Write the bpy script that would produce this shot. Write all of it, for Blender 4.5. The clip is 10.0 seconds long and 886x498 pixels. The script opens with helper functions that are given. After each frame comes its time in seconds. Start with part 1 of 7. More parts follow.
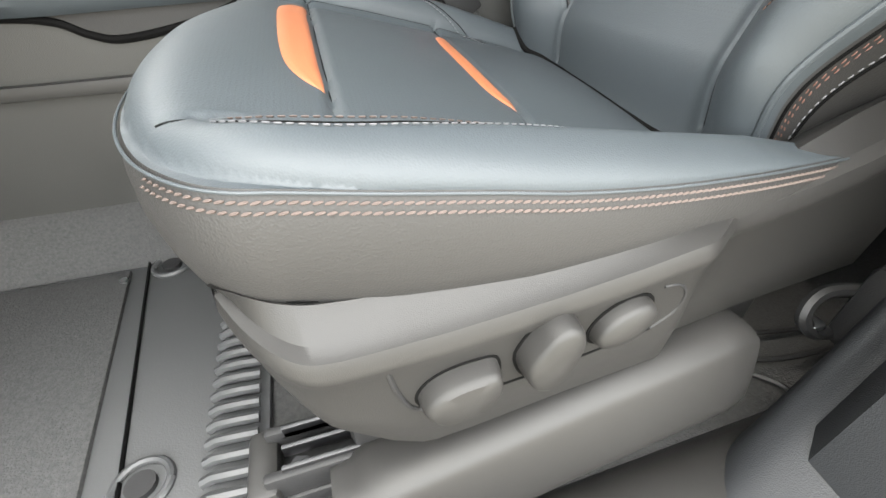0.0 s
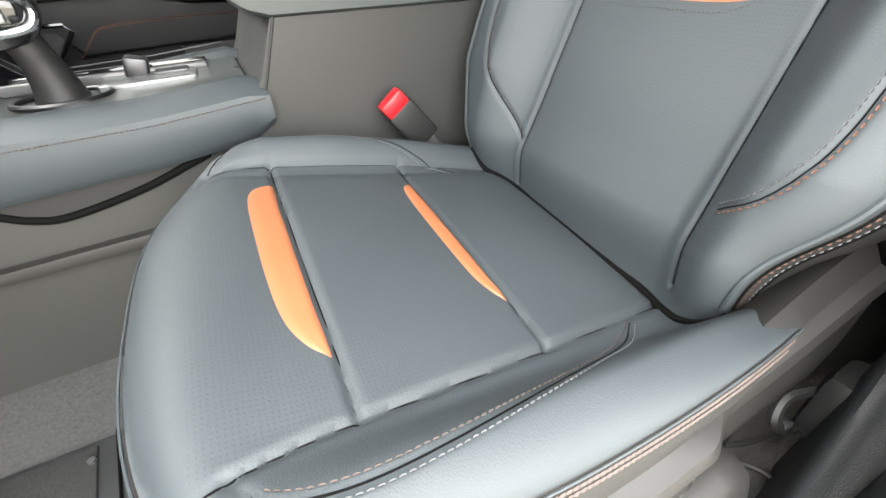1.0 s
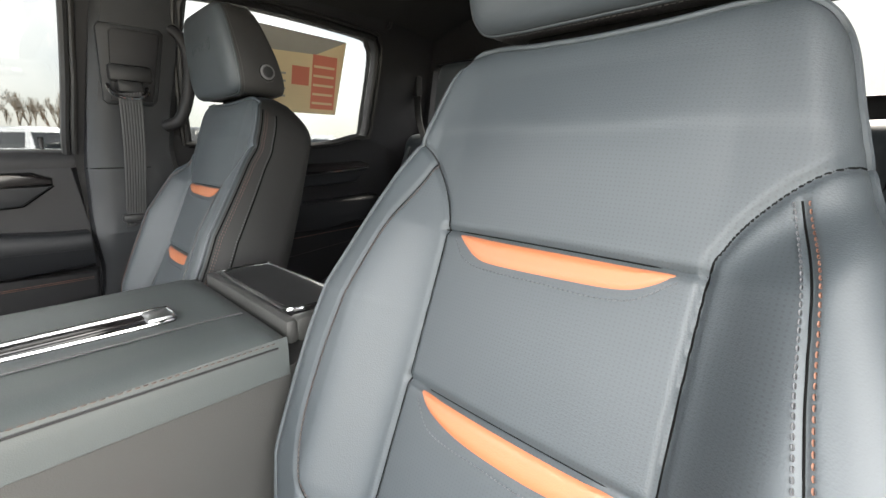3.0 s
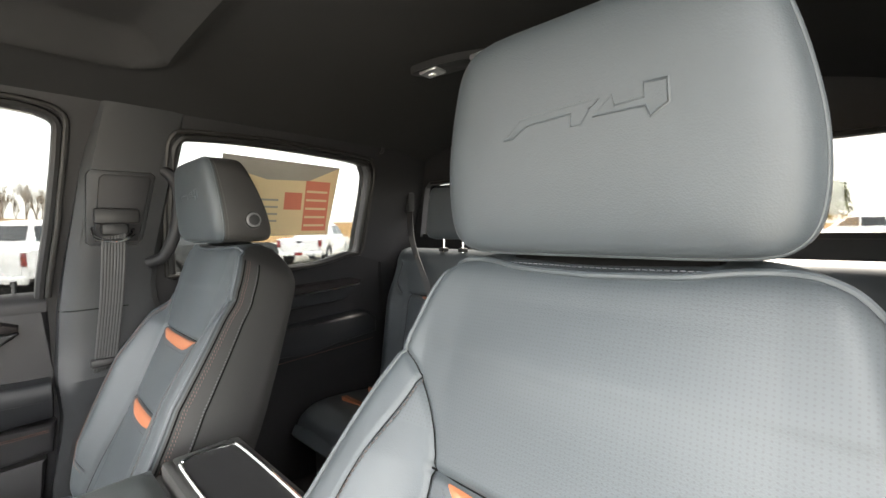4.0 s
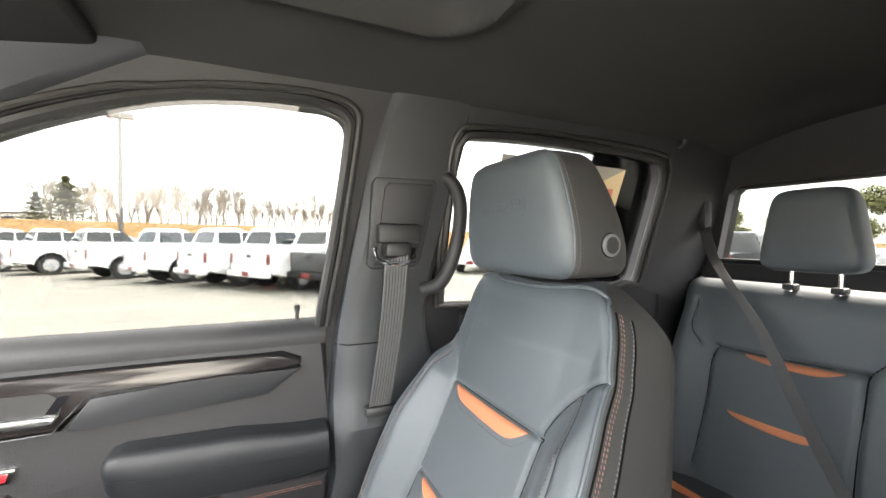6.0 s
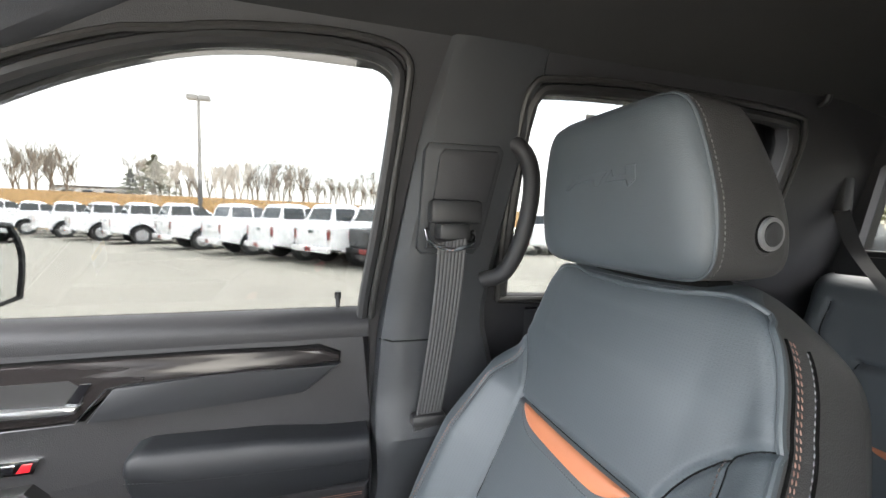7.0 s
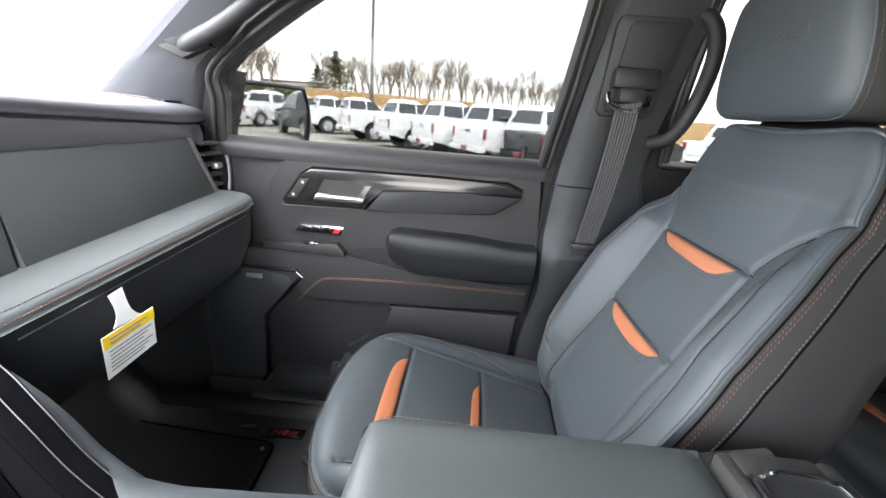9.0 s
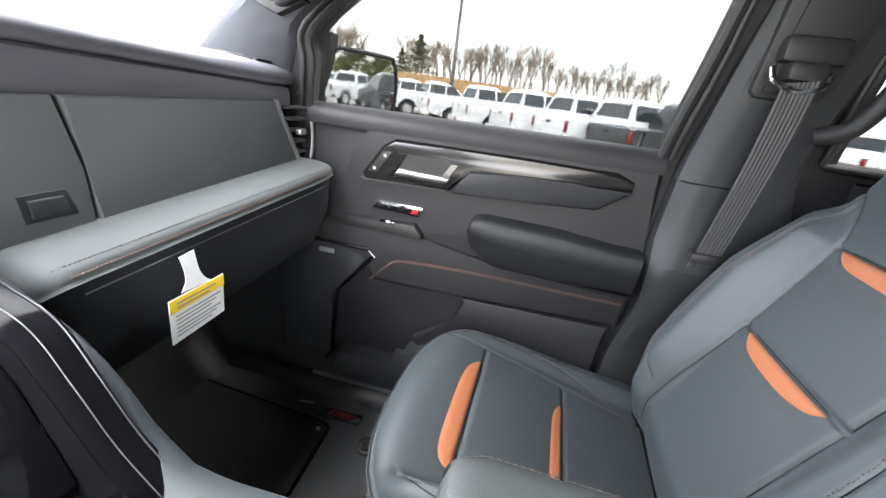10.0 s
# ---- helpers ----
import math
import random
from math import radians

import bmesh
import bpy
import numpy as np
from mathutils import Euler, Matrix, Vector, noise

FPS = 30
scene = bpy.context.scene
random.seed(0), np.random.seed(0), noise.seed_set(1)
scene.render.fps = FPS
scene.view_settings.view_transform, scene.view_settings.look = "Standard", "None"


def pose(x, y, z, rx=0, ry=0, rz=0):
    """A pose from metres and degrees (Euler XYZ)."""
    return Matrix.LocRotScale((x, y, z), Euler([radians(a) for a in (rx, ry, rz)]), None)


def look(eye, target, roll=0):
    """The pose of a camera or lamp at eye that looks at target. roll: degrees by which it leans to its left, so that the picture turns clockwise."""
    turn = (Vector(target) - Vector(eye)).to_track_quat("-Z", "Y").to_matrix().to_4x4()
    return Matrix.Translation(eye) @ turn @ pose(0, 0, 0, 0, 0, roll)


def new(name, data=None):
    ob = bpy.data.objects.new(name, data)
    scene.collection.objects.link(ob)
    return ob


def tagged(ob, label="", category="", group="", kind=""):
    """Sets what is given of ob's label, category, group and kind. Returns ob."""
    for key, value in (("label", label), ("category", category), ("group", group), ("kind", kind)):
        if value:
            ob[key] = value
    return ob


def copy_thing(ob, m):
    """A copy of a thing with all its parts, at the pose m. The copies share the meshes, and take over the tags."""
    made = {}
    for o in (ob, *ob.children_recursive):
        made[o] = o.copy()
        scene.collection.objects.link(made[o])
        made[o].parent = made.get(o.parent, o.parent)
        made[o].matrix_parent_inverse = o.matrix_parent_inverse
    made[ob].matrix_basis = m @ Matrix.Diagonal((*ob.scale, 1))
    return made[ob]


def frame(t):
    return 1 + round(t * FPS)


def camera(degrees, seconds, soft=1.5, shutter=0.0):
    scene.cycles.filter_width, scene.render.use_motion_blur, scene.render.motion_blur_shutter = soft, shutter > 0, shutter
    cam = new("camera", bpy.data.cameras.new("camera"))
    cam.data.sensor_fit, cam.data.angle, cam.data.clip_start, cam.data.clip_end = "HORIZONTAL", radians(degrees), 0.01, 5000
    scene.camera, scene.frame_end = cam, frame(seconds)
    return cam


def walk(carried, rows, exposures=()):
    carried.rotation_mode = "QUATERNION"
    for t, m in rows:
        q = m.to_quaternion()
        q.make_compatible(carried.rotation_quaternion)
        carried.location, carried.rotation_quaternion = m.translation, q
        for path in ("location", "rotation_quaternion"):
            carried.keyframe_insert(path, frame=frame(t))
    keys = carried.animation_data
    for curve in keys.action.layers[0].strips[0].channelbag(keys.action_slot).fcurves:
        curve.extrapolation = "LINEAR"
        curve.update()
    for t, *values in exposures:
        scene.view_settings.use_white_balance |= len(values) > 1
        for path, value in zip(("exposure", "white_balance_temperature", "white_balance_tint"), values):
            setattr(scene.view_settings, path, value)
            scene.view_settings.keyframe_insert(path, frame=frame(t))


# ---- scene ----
cam = camera(94.2, 10.0)
PATH = [
    (0, (0.018, -0.812, 1.032), (0.434, 0.469, -0.005), -0.0),
    (0.5, (-0.009, -0.765, 1.118), (0.464, 0.488, 0.070), -2.4),
    (1, (0.02, -0.719, 1.16), (0.622, 0.515, 0.157), -2.8),
    (1.5, (0.076, -0.669, 1.215), (0.859, 0.515, 0.278), -1.4),
    (2, (0.126, -0.639, 1.272), (1.224, 0.727, 0.309), -0.6),
    (2.5, (0.155, -0.616, 1.315), (1.436, 0.738, 0.59), 0.3),
    (3, (0.172, -0.597, 1.361), (1.579, 0.742, 0.883), 0.1),
    (3.2, (0.187, -0.589, 1.385), (1.611, 0.759, 0.99), -0.7),
    (4.3, (0.247, -0.552, 1.512), (1.699, 0.823, 1.497), -0.5),
    (4.5, (0.255, -0.547, 1.516), (1.693, 0.843, 1.54), -0.3),
    (5, (0.212, -0.47, 1.511), (1.544, 1.02, 1.572), 0.3),
    (5.5, (0.175, -0.253, 1.492), (1.199, 1.464, 1.489), 0.5),
    (5.7, (0.155, -0.174, 1.505), (1.097, 1.59, 1.483), 0.4),
    (6.8, (0.207, 0.03, 1.529), (0.828, 1.928, 1.414), 1.2),
    (7, (0.208, 0.047, 1.521), (0.796, 1.953, 1.37), 1.5),
    (7.5, (0.198, 0.009, 1.497), (0.638, 1.935, 1.184), 2.3),
    (8, (0.175, -0.087, 1.492), (0.427, 1.847, 1.051), 3.1),
    (8.5, (0.131, -0.168, 1.466), (0.214, 1.755, 0.923), 3.8),
    (9, (0.116, -0.194, 1.442), (0.036, 1.705, 0.818), 4.5),
    (9.5, (0.108, -0.165, 1.426), (-0.101, 1.706, 0.75), 5.7),
    (10, (0.064, -0.107, 1.408), (-0.309, 1.727, 0.702), 7.5),
]
EXPOSURES = [(0.0, 4.1, 6700, 7), (1.0, 4.3, 6750, 7), (2.5, 4.5, 6750, 9), (3.2, 4.75, 6700, 9), (4.3, 5.45, 6900, 10), (5.5, 6.05, 6900, 10), (6.8, 5.4, 6450, 10), (8.0, 5.3, 6350, 11), (10.0, 5.2, 6300, 11)]
walk(cam, [(t, look(eye, target, roll)) for t, eye, target, roll in PATH], EXPOSURES)

# ---- light and sky ----
SUN_DIR = Vector((0.66, 0.0, 0.693)).normalized()
sun = new("sun", bpy.data.lights.new("sun", "SUN"))
sun.data.energy, sun.data.angle, sun.data.color = 0.6, radians(12), (1.0, 0.94, 0.86)
sun.matrix_world = look((0, 0, 30), Vector((0, 0, 30)) - SUN_DIR)
world = bpy.data.worlds.new("sky")
scene.world = world
world.use_nodes = True
wn, wl = world.node_tree.nodes, world.node_tree.links
wn.clear()
w_out, w_bg = wn.new("ShaderNodeOutputWorld"), wn.new("ShaderNodeBackground")
w_sky = wn.new("ShaderNodeTexSky")
w_sky.sky_type, w_sky.sun_disc = "NISHITA", False
w_sky.sun_elevation = math.asin(SUN_DIR.z)
w_sky.sun_rotation = math.atan2(SUN_DIR.x, SUN_DIR.y)
w_co, w_noise, w_ramp, w_mix = (wn.new(k) for k in ("ShaderNodeTexCoord", "ShaderNodeTexNoise", "ShaderNodeValToRGB", "ShaderNodeMixRGB"))
w_noise.inputs["Scale"].default_value, w_noise.inputs["Detail"].default_value = 3.2, 6
w_ramp.color_ramp.elements[0].position, w_ramp.color_ramp.elements[1].position = 0.30, 0.62
w_ramp.color_ramp.elements[0].color, w_ramp.color_ramp.elements[1].color = (0.28, 0.28, 0.28, 1), (0.95, 0.95, 0.95, 1)
w_mix.inputs["Color2"].default_value = (9.95, 9.7, 9.3, 1)
wl.new(w_co.outputs["Generated"], w_noise.inputs["Vector"])
wl.new(w_noise.outputs["Fac"], w_ramp.inputs["Fac"])
wl.new(w_ramp.outputs["Color"], w_mix.inputs["Fac"])
wl.new(w_sky.outputs["Color"], w_mix.inputs["Color1"])
w_sep, w_el, w_mul = (wn.new(k) for k in ("ShaderNodeSeparateXYZ", "ShaderNodeMapRange", "ShaderNodeMixRGB"))
w_el.inputs["From Min"].default_value, w_el.inputs["From Max"].default_value = 0.0, 1.0
w_el.inputs["To Min"].default_value, w_el.inputs["To Max"].default_value = 0.56, 1.55
w_mul.blend_type = "MULTIPLY"
w_mul.inputs["Fac"].default_value = 1.0
wl.new(w_co.outputs["Generated"], w_sep.inputs["Vector"])
wl.new(w_sep.outputs["Z"], w_el.inputs["Value"])
wl.new(w_mix.outputs["Color"], w_mul.inputs["Color1"])
wl.new(w_el.outputs["Result"], w_mul.inputs["Color2"])
wl.new(w_mul.outputs["Color"], w_bg.inputs["Color"])
w_bg.inputs["Strength"].default_value = 0.12
wl.new(w_bg.outputs["Background"], w_out.inputs["Surface"])


# ---- materials ----
def mat(name, col, rough=0.5, metal=0.0, grain=0.0, bump=0.0, var=0.12, vscale=14.0, coat=0.0, spec=0.5, kind="noise", dots=False, rvar=0.06):
    m = bpy.data.materials.new(name)
    m.use_nodes = True
    nt = m.node_tree
    b = nt.nodes["Principled BSDF"]
    b.inputs["Roughness"].default_value, b.inputs["Metallic"].default_value = rough, metal
    b.inputs["Specular IOR Level"].default_value, b.inputs["Coat Weight"].default_value = spec, coat
    b.inputs["Coat Roughness"].default_value = 0.08
    co = nt.nodes.new("ShaderNodeTexCoord")
    n1 = nt.nodes.new("ShaderNodeTexNoise")
    n1.inputs["Scale"].default_value, n1.inputs["Detail"].default_value = vscale, 5
    nt.links.new(co.outputs["Object"], n1.inputs["Vector"])
    mix = nt.nodes.new("ShaderNodeMixRGB")
    mix.inputs["Color1"].default_value = (*[c * (1 - var) for c in col], 1)
    mix.inputs["Color2"].default_value = (*[min(1, c * (1 + var)) for c in col], 1)
    nt.links.new(n1.outputs["Fac"], mix.inputs["Fac"])
    last = mix.outputs["Color"]
    rr = nt.nodes.new("ShaderNodeMapRange")
    rr.inputs["To Min"].default_value, rr.inputs["To Max"].default_value = max(0.02, rough - rvar), min(1, rough + rvar)
    nt.links.new(n1.outputs["Fac"], rr.inputs["Value"])
    nt.links.new(rr.outputs["Result"], b.inputs["Roughness"])
    height = None
    if grain:
        g = nt.nodes.new("ShaderNodeTexVoronoi" if kind == "cell" else "ShaderNodeTexNoise")
        g.inputs["Scale"].default_value = grain
        nt.links.new(co.outputs["Object"], g.inputs["Vector"])
        height = g.outputs["Distance"] if kind == "cell" else g.outputs["Fac"]
    if dots:
        uv = nt.nodes.new("ShaderNodeVectorMath")
        uv.operation = "SCALE"
        uv.inputs["Scale"].default_value = 300.0
        nt.links.new(co.outputs["UV"], uv.inputs[0])
        fr = nt.nodes.new("ShaderNodeVectorMath")
        fr.operation = "FRACTION"
        nt.links.new(uv.outputs["Vector"], fr.inputs[0])
        ds = nt.nodes.new("ShaderNodeVectorMath")
        ds.operation = "DISTANCE"
        ds.inputs[1].default_value = (0.5, 0.5, 0.0)
        nt.links.new(fr.outputs["Vector"], ds.inputs[0])
        st = nt.nodes.new("ShaderNodeMapRange")
        st.inputs["From Min"].default_value, st.inputs["From Max"].default_value = 0.15, 0.24
        nt.links.new(ds.outputs["Value"], st.inputs["Value"])
        dk = nt.nodes.new("ShaderNodeMixRGB")
        dk.inputs["Color1"].default_value = (*[c * 0.78 for c in col], 1)
        nt.links.new(st.outputs["Result"], dk.inputs["Fac"])
        nt.links.new(last, dk.inputs["Color2"])
        last = dk.outputs["Color"]
    nt.links.new(last, b.inputs["Base Color"])
    if height is not None:
        bp = nt.nodes.new("ShaderNodeBump")
        bp.inputs["Strength"].default_value, bp.inputs["Distance"].default_value = bump, 0.001
        nt.links.new(height, bp.inputs["Height"])
        nt.links.new(bp.outputs["Normal"], b.inputs["Normal"])
    return m


LEATHER = mat("leather_black", (0.0296, 0.0358, 0.0404), 0.56, grain=800, bump=0.12, var=0.10, vscale=9, kind="cell", spec=0.42)
PERF = mat("leather_perforated", (0.0296, 0.0358, 0.0404), 0.56, grain=800, bump=0.12, var=0.10, vscale=9, kind="cell", dots=True, spec=0.45)
ORANGE = mat("leather_orange", (0.255, 0.086, 0.037), 0.5, grain=800, bump=0.12, var=0.07, vscale=25, kind="cell")
VINYL = mat("vinyl_charcoal", (0.0182, 0.0176, 0.0172), 0.56, grain=700, bump=0.22, var=0.10, vscale=8, kind="cell", spec=0.35)
PLASTIC = mat("plastic_grained", (0.0155, 0.015, 0.0145), 0.46, grain=1500, bump=0.12, var=0.12, vscale=7, kind="cell", spec=0.3)
TRIM = mat("trim_plastic", (0.019, 0.0202, 0.022), 0.46, grain=1000, bump=0.25, var=0.10, vscale=7, kind="cell", spec=0.25)
SOFT = mat("soft_touch", (0.0155, 0.0155, 0.0168), 0.5, grain=700, bump=0.25, var=0.10, vscale=8, kind="cell", spec=0.2)
LIDL = mat("lid_leather", (0.037, 0.0425, 0.0425), 0.46, grain=800, bump=0.12, var=0.10, vscale=9, kind="cell", spec=0.5)
CONSOLE = mat("console_soft", (0.028, 0.028, 0.0268), 0.50, grain=800, bump=0.15, var=0.10, vscale=8, kind="cell", spec=0.35)
PILLAR = mat("pillar_cloth", (0.044, 0.046, 0.051), 0.9, grain=900, bump=0.3, var=0.1, spec=0.15)
# Dashboard pads lightened: sky sheen and light on black leather put into colour.
TOPPAD = mat("dash_top_leather_lit", (0.085, 0.084, 0.097), 0.44, grain=800, bump=0.12, var=0.1, vscale=8, kind="cell", spec=0.55)
DASHL = mat("dash_leather_lit", (0.074, 0.079, 0.079), 0.75, grain=800, bump=0.12, var=0.10, vscale=8, kind="cell", spec=0.15)
SEAM = mat("seam_gap", (0.004, 0.004, 0.004), 0.8, spec=0.03)
DARK = mat("plastic_dark", (0.012, 0.012, 0.0125), 0.5, grain=600, bump=0.2, spec=0.3)
GLOSS = mat("gloss_black", (0.006, 0.006, 0.007), 0.08, coat=0.6, rvar=0.02)
ARMLEATHER = mat("door_leather", (0.012, 0.0128, 0.0145), 0.5, grain=800, bump=0.12, var=0.10, vscale=9, kind="cell", spec=0.2)
DARKWOOD = mat("satin_brown_black", (0.011, 0.0095, 0.0095), 0.16, var=0.04, rvar=0.01, spec=0.35)
CHROME = mat("chrome", (0.78, 0.79, 0.80), 0.12, metal=1.0, var=0.04, rvar=0.04)
SATIN = mat("satin_metal", (0.42, 0.43, 0.44), 0.32, metal=1.0, var=0.06)
SATINBLK = mat("satin_charcoal", (0.075, 0.075, 0.078), 0.35, spec=0.6)
STEEL = mat("rail_steel", (0.07, 0.07, 0.074), 0.40, metal=1.0)
CARPET = mat("carpet", (0.038, 0.038, 0.038), 0.95, grain=420, bump=1.0, var=0.45, vscale=260, spec=0.1)
RUBBER = mat("floor_rubber", (0.03, 0.031, 0.032), 0.5, grain=500, bump=0.2)
CLOTH = mat("headliner_cloth", (0.0255, 0.0255, 0.0255), 0.95, grain=900, bump=0.4, var=0.12, spec=0.08)
WEB = mat("belt_webbing", (0.028, 0.028, 0.029), 0.7, grain=700, bump=0.4)
TH_ORANGE = mat("thread_orange", (0.14, 0.062, 0.038), 0.7)
TH_BROWN = mat("thread_rust", (0.056, 0.040, 0.034), 0.7)
TH_RUST = mat("thread_dark_rust", (0.085, 0.040, 0.030), 0.7)
TH_DARK = mat("thread_charcoal", (0.045, 0.043, 0.042), 0.7)
TH_GREY = mat("thread_grey", (0.085, 0.085, 0.09), 0.7)
DARKRED = mat("dark_red_plastic", (0.22, 0.008, 0.012), 0.4)
RED = mat("red_plastic", (0.36, 0.008, 0.014), 0.35)
PAPER = mat("white_paper", (0.80, 0.80, 0.78), 0.6, var=0.03)
YELLOW = mat("yellow_ink", (0.80, 0.55, 0.01), 0.6, var=0.03)
INK = mat("grey_ink", (0.28, 0.27, 0.24), 0.7)
PAPER_TAN = mat("tan_paper", (0.62, 0.50, 0.30), 0.7, var=0.05)
PAPER_RED = mat("red_ink", (0.55, 0.17, 0.11), 0.7, var=0.05)
SILVER = mat("silver_insert", (0.45, 0.46, 0.47), 0.3, metal=0.8)


def glass(name, tint=(0.92, 0.96, 0.95)):
    m = bpy.data.materials.new(name)
    m.use_nodes = True
    nt = m.node_tree
    nt.nodes.remove(nt.nodes["Principled BSDF"])
    tr, gl, mx, fr = (nt.nodes.new(k) for k in ("ShaderNodeBsdfTransparent", "ShaderNodeBsdfGlossy", "ShaderNodeMixShader", "ShaderNodeFresnel"))
    tr.inputs["Color"].default_value = (*tint, 1)
    gl.inputs["Roughness"].default_value = 0.02
    fr.inputs["IOR"].default_value = 1.45
    nt.links.new(fr.outputs["Fac"], mx.inputs["Fac"])
    nt.links.new(tr.outputs["BSDF"], mx.inputs[1])
    nt.links.new(gl.outputs["BSDF"], mx.inputs[2])
    nt.links.new(mx.outputs["Shader"], nt.nodes["Material Output"].inputs["Surface"])
    return m


CLEAR = glass("windscreen_glass", (0.93, 0.94, 0.94))
GLASS = glass("window_glass", (0.24, 0.244, 0.242))
TINT = glass("tinted_glass", (0.26, 0.265, 0.262))


# ---- mesh helpers ----
class Geo:
    def __init__(self):
        self.v, self.f, self.mi, self.uv = [], [], [], {}

    def add(self, v, f, m=0):
        k = len(self.v)
        self.v += [tuple(p) for p in v]
        self.f += [tuple(i + k for i in q) for q in f]
        self.mi += [m] * len(f)
        return self


def part(name, geo, material, parent=None, label="", smooth=True, uvs=None, sharp=38):
    me = bpy.data.meshes.new(name)
    me.from_pydata(geo.v, [], geo.f)
    for m in material if isinstance(material, (list, tuple)) else [material]:
        me.materials.append(m)
    me.polygons.foreach_set("material_index", geo.mi)
    me.polygons.foreach_set("use_smooth", [smooth] * len(geo.f))
    if uvs is not None:
        layer = me.uv_layers.new(name="UVMap")
        flat = np.array(uvs, float)[[i for q in geo.f for i in q]]
        layer.data.foreach_set("uv", flat.ravel())
    if smooth and sharp:
        me.set_sharp_from_angle(angle=radians(sharp))
    me.update()
    ob = new(name, me)
    if parent is not None:
        ob.parent = parent
        if parent.parent is None:
            ob.matrix_parent_inverse = parent.matrix_basis.inverted()
    if label:
        ob["label"] = label
    return ob


def thing(name, label, category, at=(0, 0, 0), group="", kind=""):
    ob = new(name)
    ob.empty_display_size = 0.1
    ob.matrix_basis = Matrix.Translation(at)
    return tagged(ob, label, category, group, kind)


def rbox(lo, hi, r=0.01, seg=2, turn=None):
    bm = bmesh.new()
    bmesh.ops.create_cube(bm, size=1)
    c = [(a + b) / 2 for a, b in zip(lo, hi)]
    d = [abs(b - a) for a, b in zip(lo, hi)]
    for v in bm.verts:
        v.co = Vector([v.co[i] * d[i] for i in range(3)])
    if r > 0:
        bmesh.ops.bevel(bm, geom=bm.edges[:], offset=min(r, 0.49 * min(d)), segments=seg, affect="EDGES", profile=0.5)
    m = Matrix.Translation(c) @ (turn.to_4x4() if turn is not None else Matrix.Identity(4))
    bm.verts.index_update()
    out = [m @ v.co for v in bm.verts], [[v.index for v in f.verts] for f in bm.faces]
    bm.free()
    return out


def prism(pts, axis, a, b, r=0.0, seg=2):
    """A flat outline, thrown from a to b along an axis, its front edge rounded."""
    bm = bmesh.new()

    def put(p, k):
        q = list(p)
        q.insert("xyz".index(axis), k)
        return bm.verts.new(q)
    lo, hi = [put(p, a) for p in pts], [put(p, b) for p in pts]
    bm.faces.new(lo)
    top = bm.faces.new(hi)
    n = len(pts)
    for i in range(n):
        bm.faces.new((lo[i], lo[(i + 1) % n], hi[(i + 1) % n], hi[i]))
    if r > 0:
        bmesh.ops.bevel(bm, geom=list(top.edges), offset=r, segments=seg, affect="EDGES", profile=0.5)
    bmesh.ops.recalc_face_normals(bm, faces=bm.faces[:])
    bm.verts.index_update()
    out = [v.co.copy() for v in bm.verts], [[v.index for v in f.verts] for f in bm.faces]
    bm.free()
    return out


def smooth_line(pts, n=12, closed=False):
    """A Catmull-Rom curve through points of any size."""
    p = np.array(pts, float)
    if closed:
        p = np.vstack([p[-1], p, p[0], p[1]])
    else:
        p = np.vstack([2 * p[0] - p[1], p, 2 * p[-1] - p[-2]])
    out = []
    for i in range(1, len(p) - 2):
        for k in range(n):
            t = k / n
            out.append(0.5 * (2 * p[i] + (p[i + 1] - p[i - 1]) * t + (2 * p[i - 1] - 5 * p[i] + 4 * p[i + 1] - p[i + 2]) * t * t
                              + (3 * p[i] - p[i - 1] - 3 * p[i + 1] + p[i + 2]) * t ** 3))
    if not closed:
        out.append(p[-2])
    return np.array(out)


def loft(rows, closed=True, caps=True):
    n, v, f = len(rows[0]), [], []
    for r in rows:
        v += [tuple(p) for p in r]
    for j in range(len(rows) - 1):
        for i in range(n if closed else n - 1):
            k = (i + 1) % n
            f.append((j * n + i, j * n + k, (j + 1) * n + k, (j + 1) * n + i))
    if caps and closed:
        f.append(tuple(range(n))[::-1])
        f.append(tuple((len(rows) - 1) * n + i for i in range(n)))
    return v, f


def tube(pts, r, n=8, caps=True, flat=1.0):
    """A round bar along points; r may be a list."""
    P = [Vector(p) for p in pts]
    R = r if isinstance(r, (list, tuple)) else [r] * len(P)
    rows, side = [], None
    for i, p in enumerate(P):
        d = (P[min(i + 1, len(P) - 1)] - P[max(i - 1, 0)]).normalized()
        if side is None:
            side = d.orthogonal().normalized()
        side = (side - d * side.dot(d)).normalized()
        up = d.cross(side)
        rows.append([p + (side * math.cos(a) * R[i] + up * math.sin(a) * R[i] * flat) for a in [2 * math.pi * k / n for k in range(n)]])
    return loft(rows, True, caps)


def extrude_y(profile, ys, shift=None):
    """A closed profile in x and z, run along y; shift(y) gives (dx, dz)."""
    rows = []
    for y in ys:
        dx, dz = shift(y) if shift else (0, 0)
        rows.append([(x + dx, y, z + dz) for x, z in profile])
    return loft(rows)


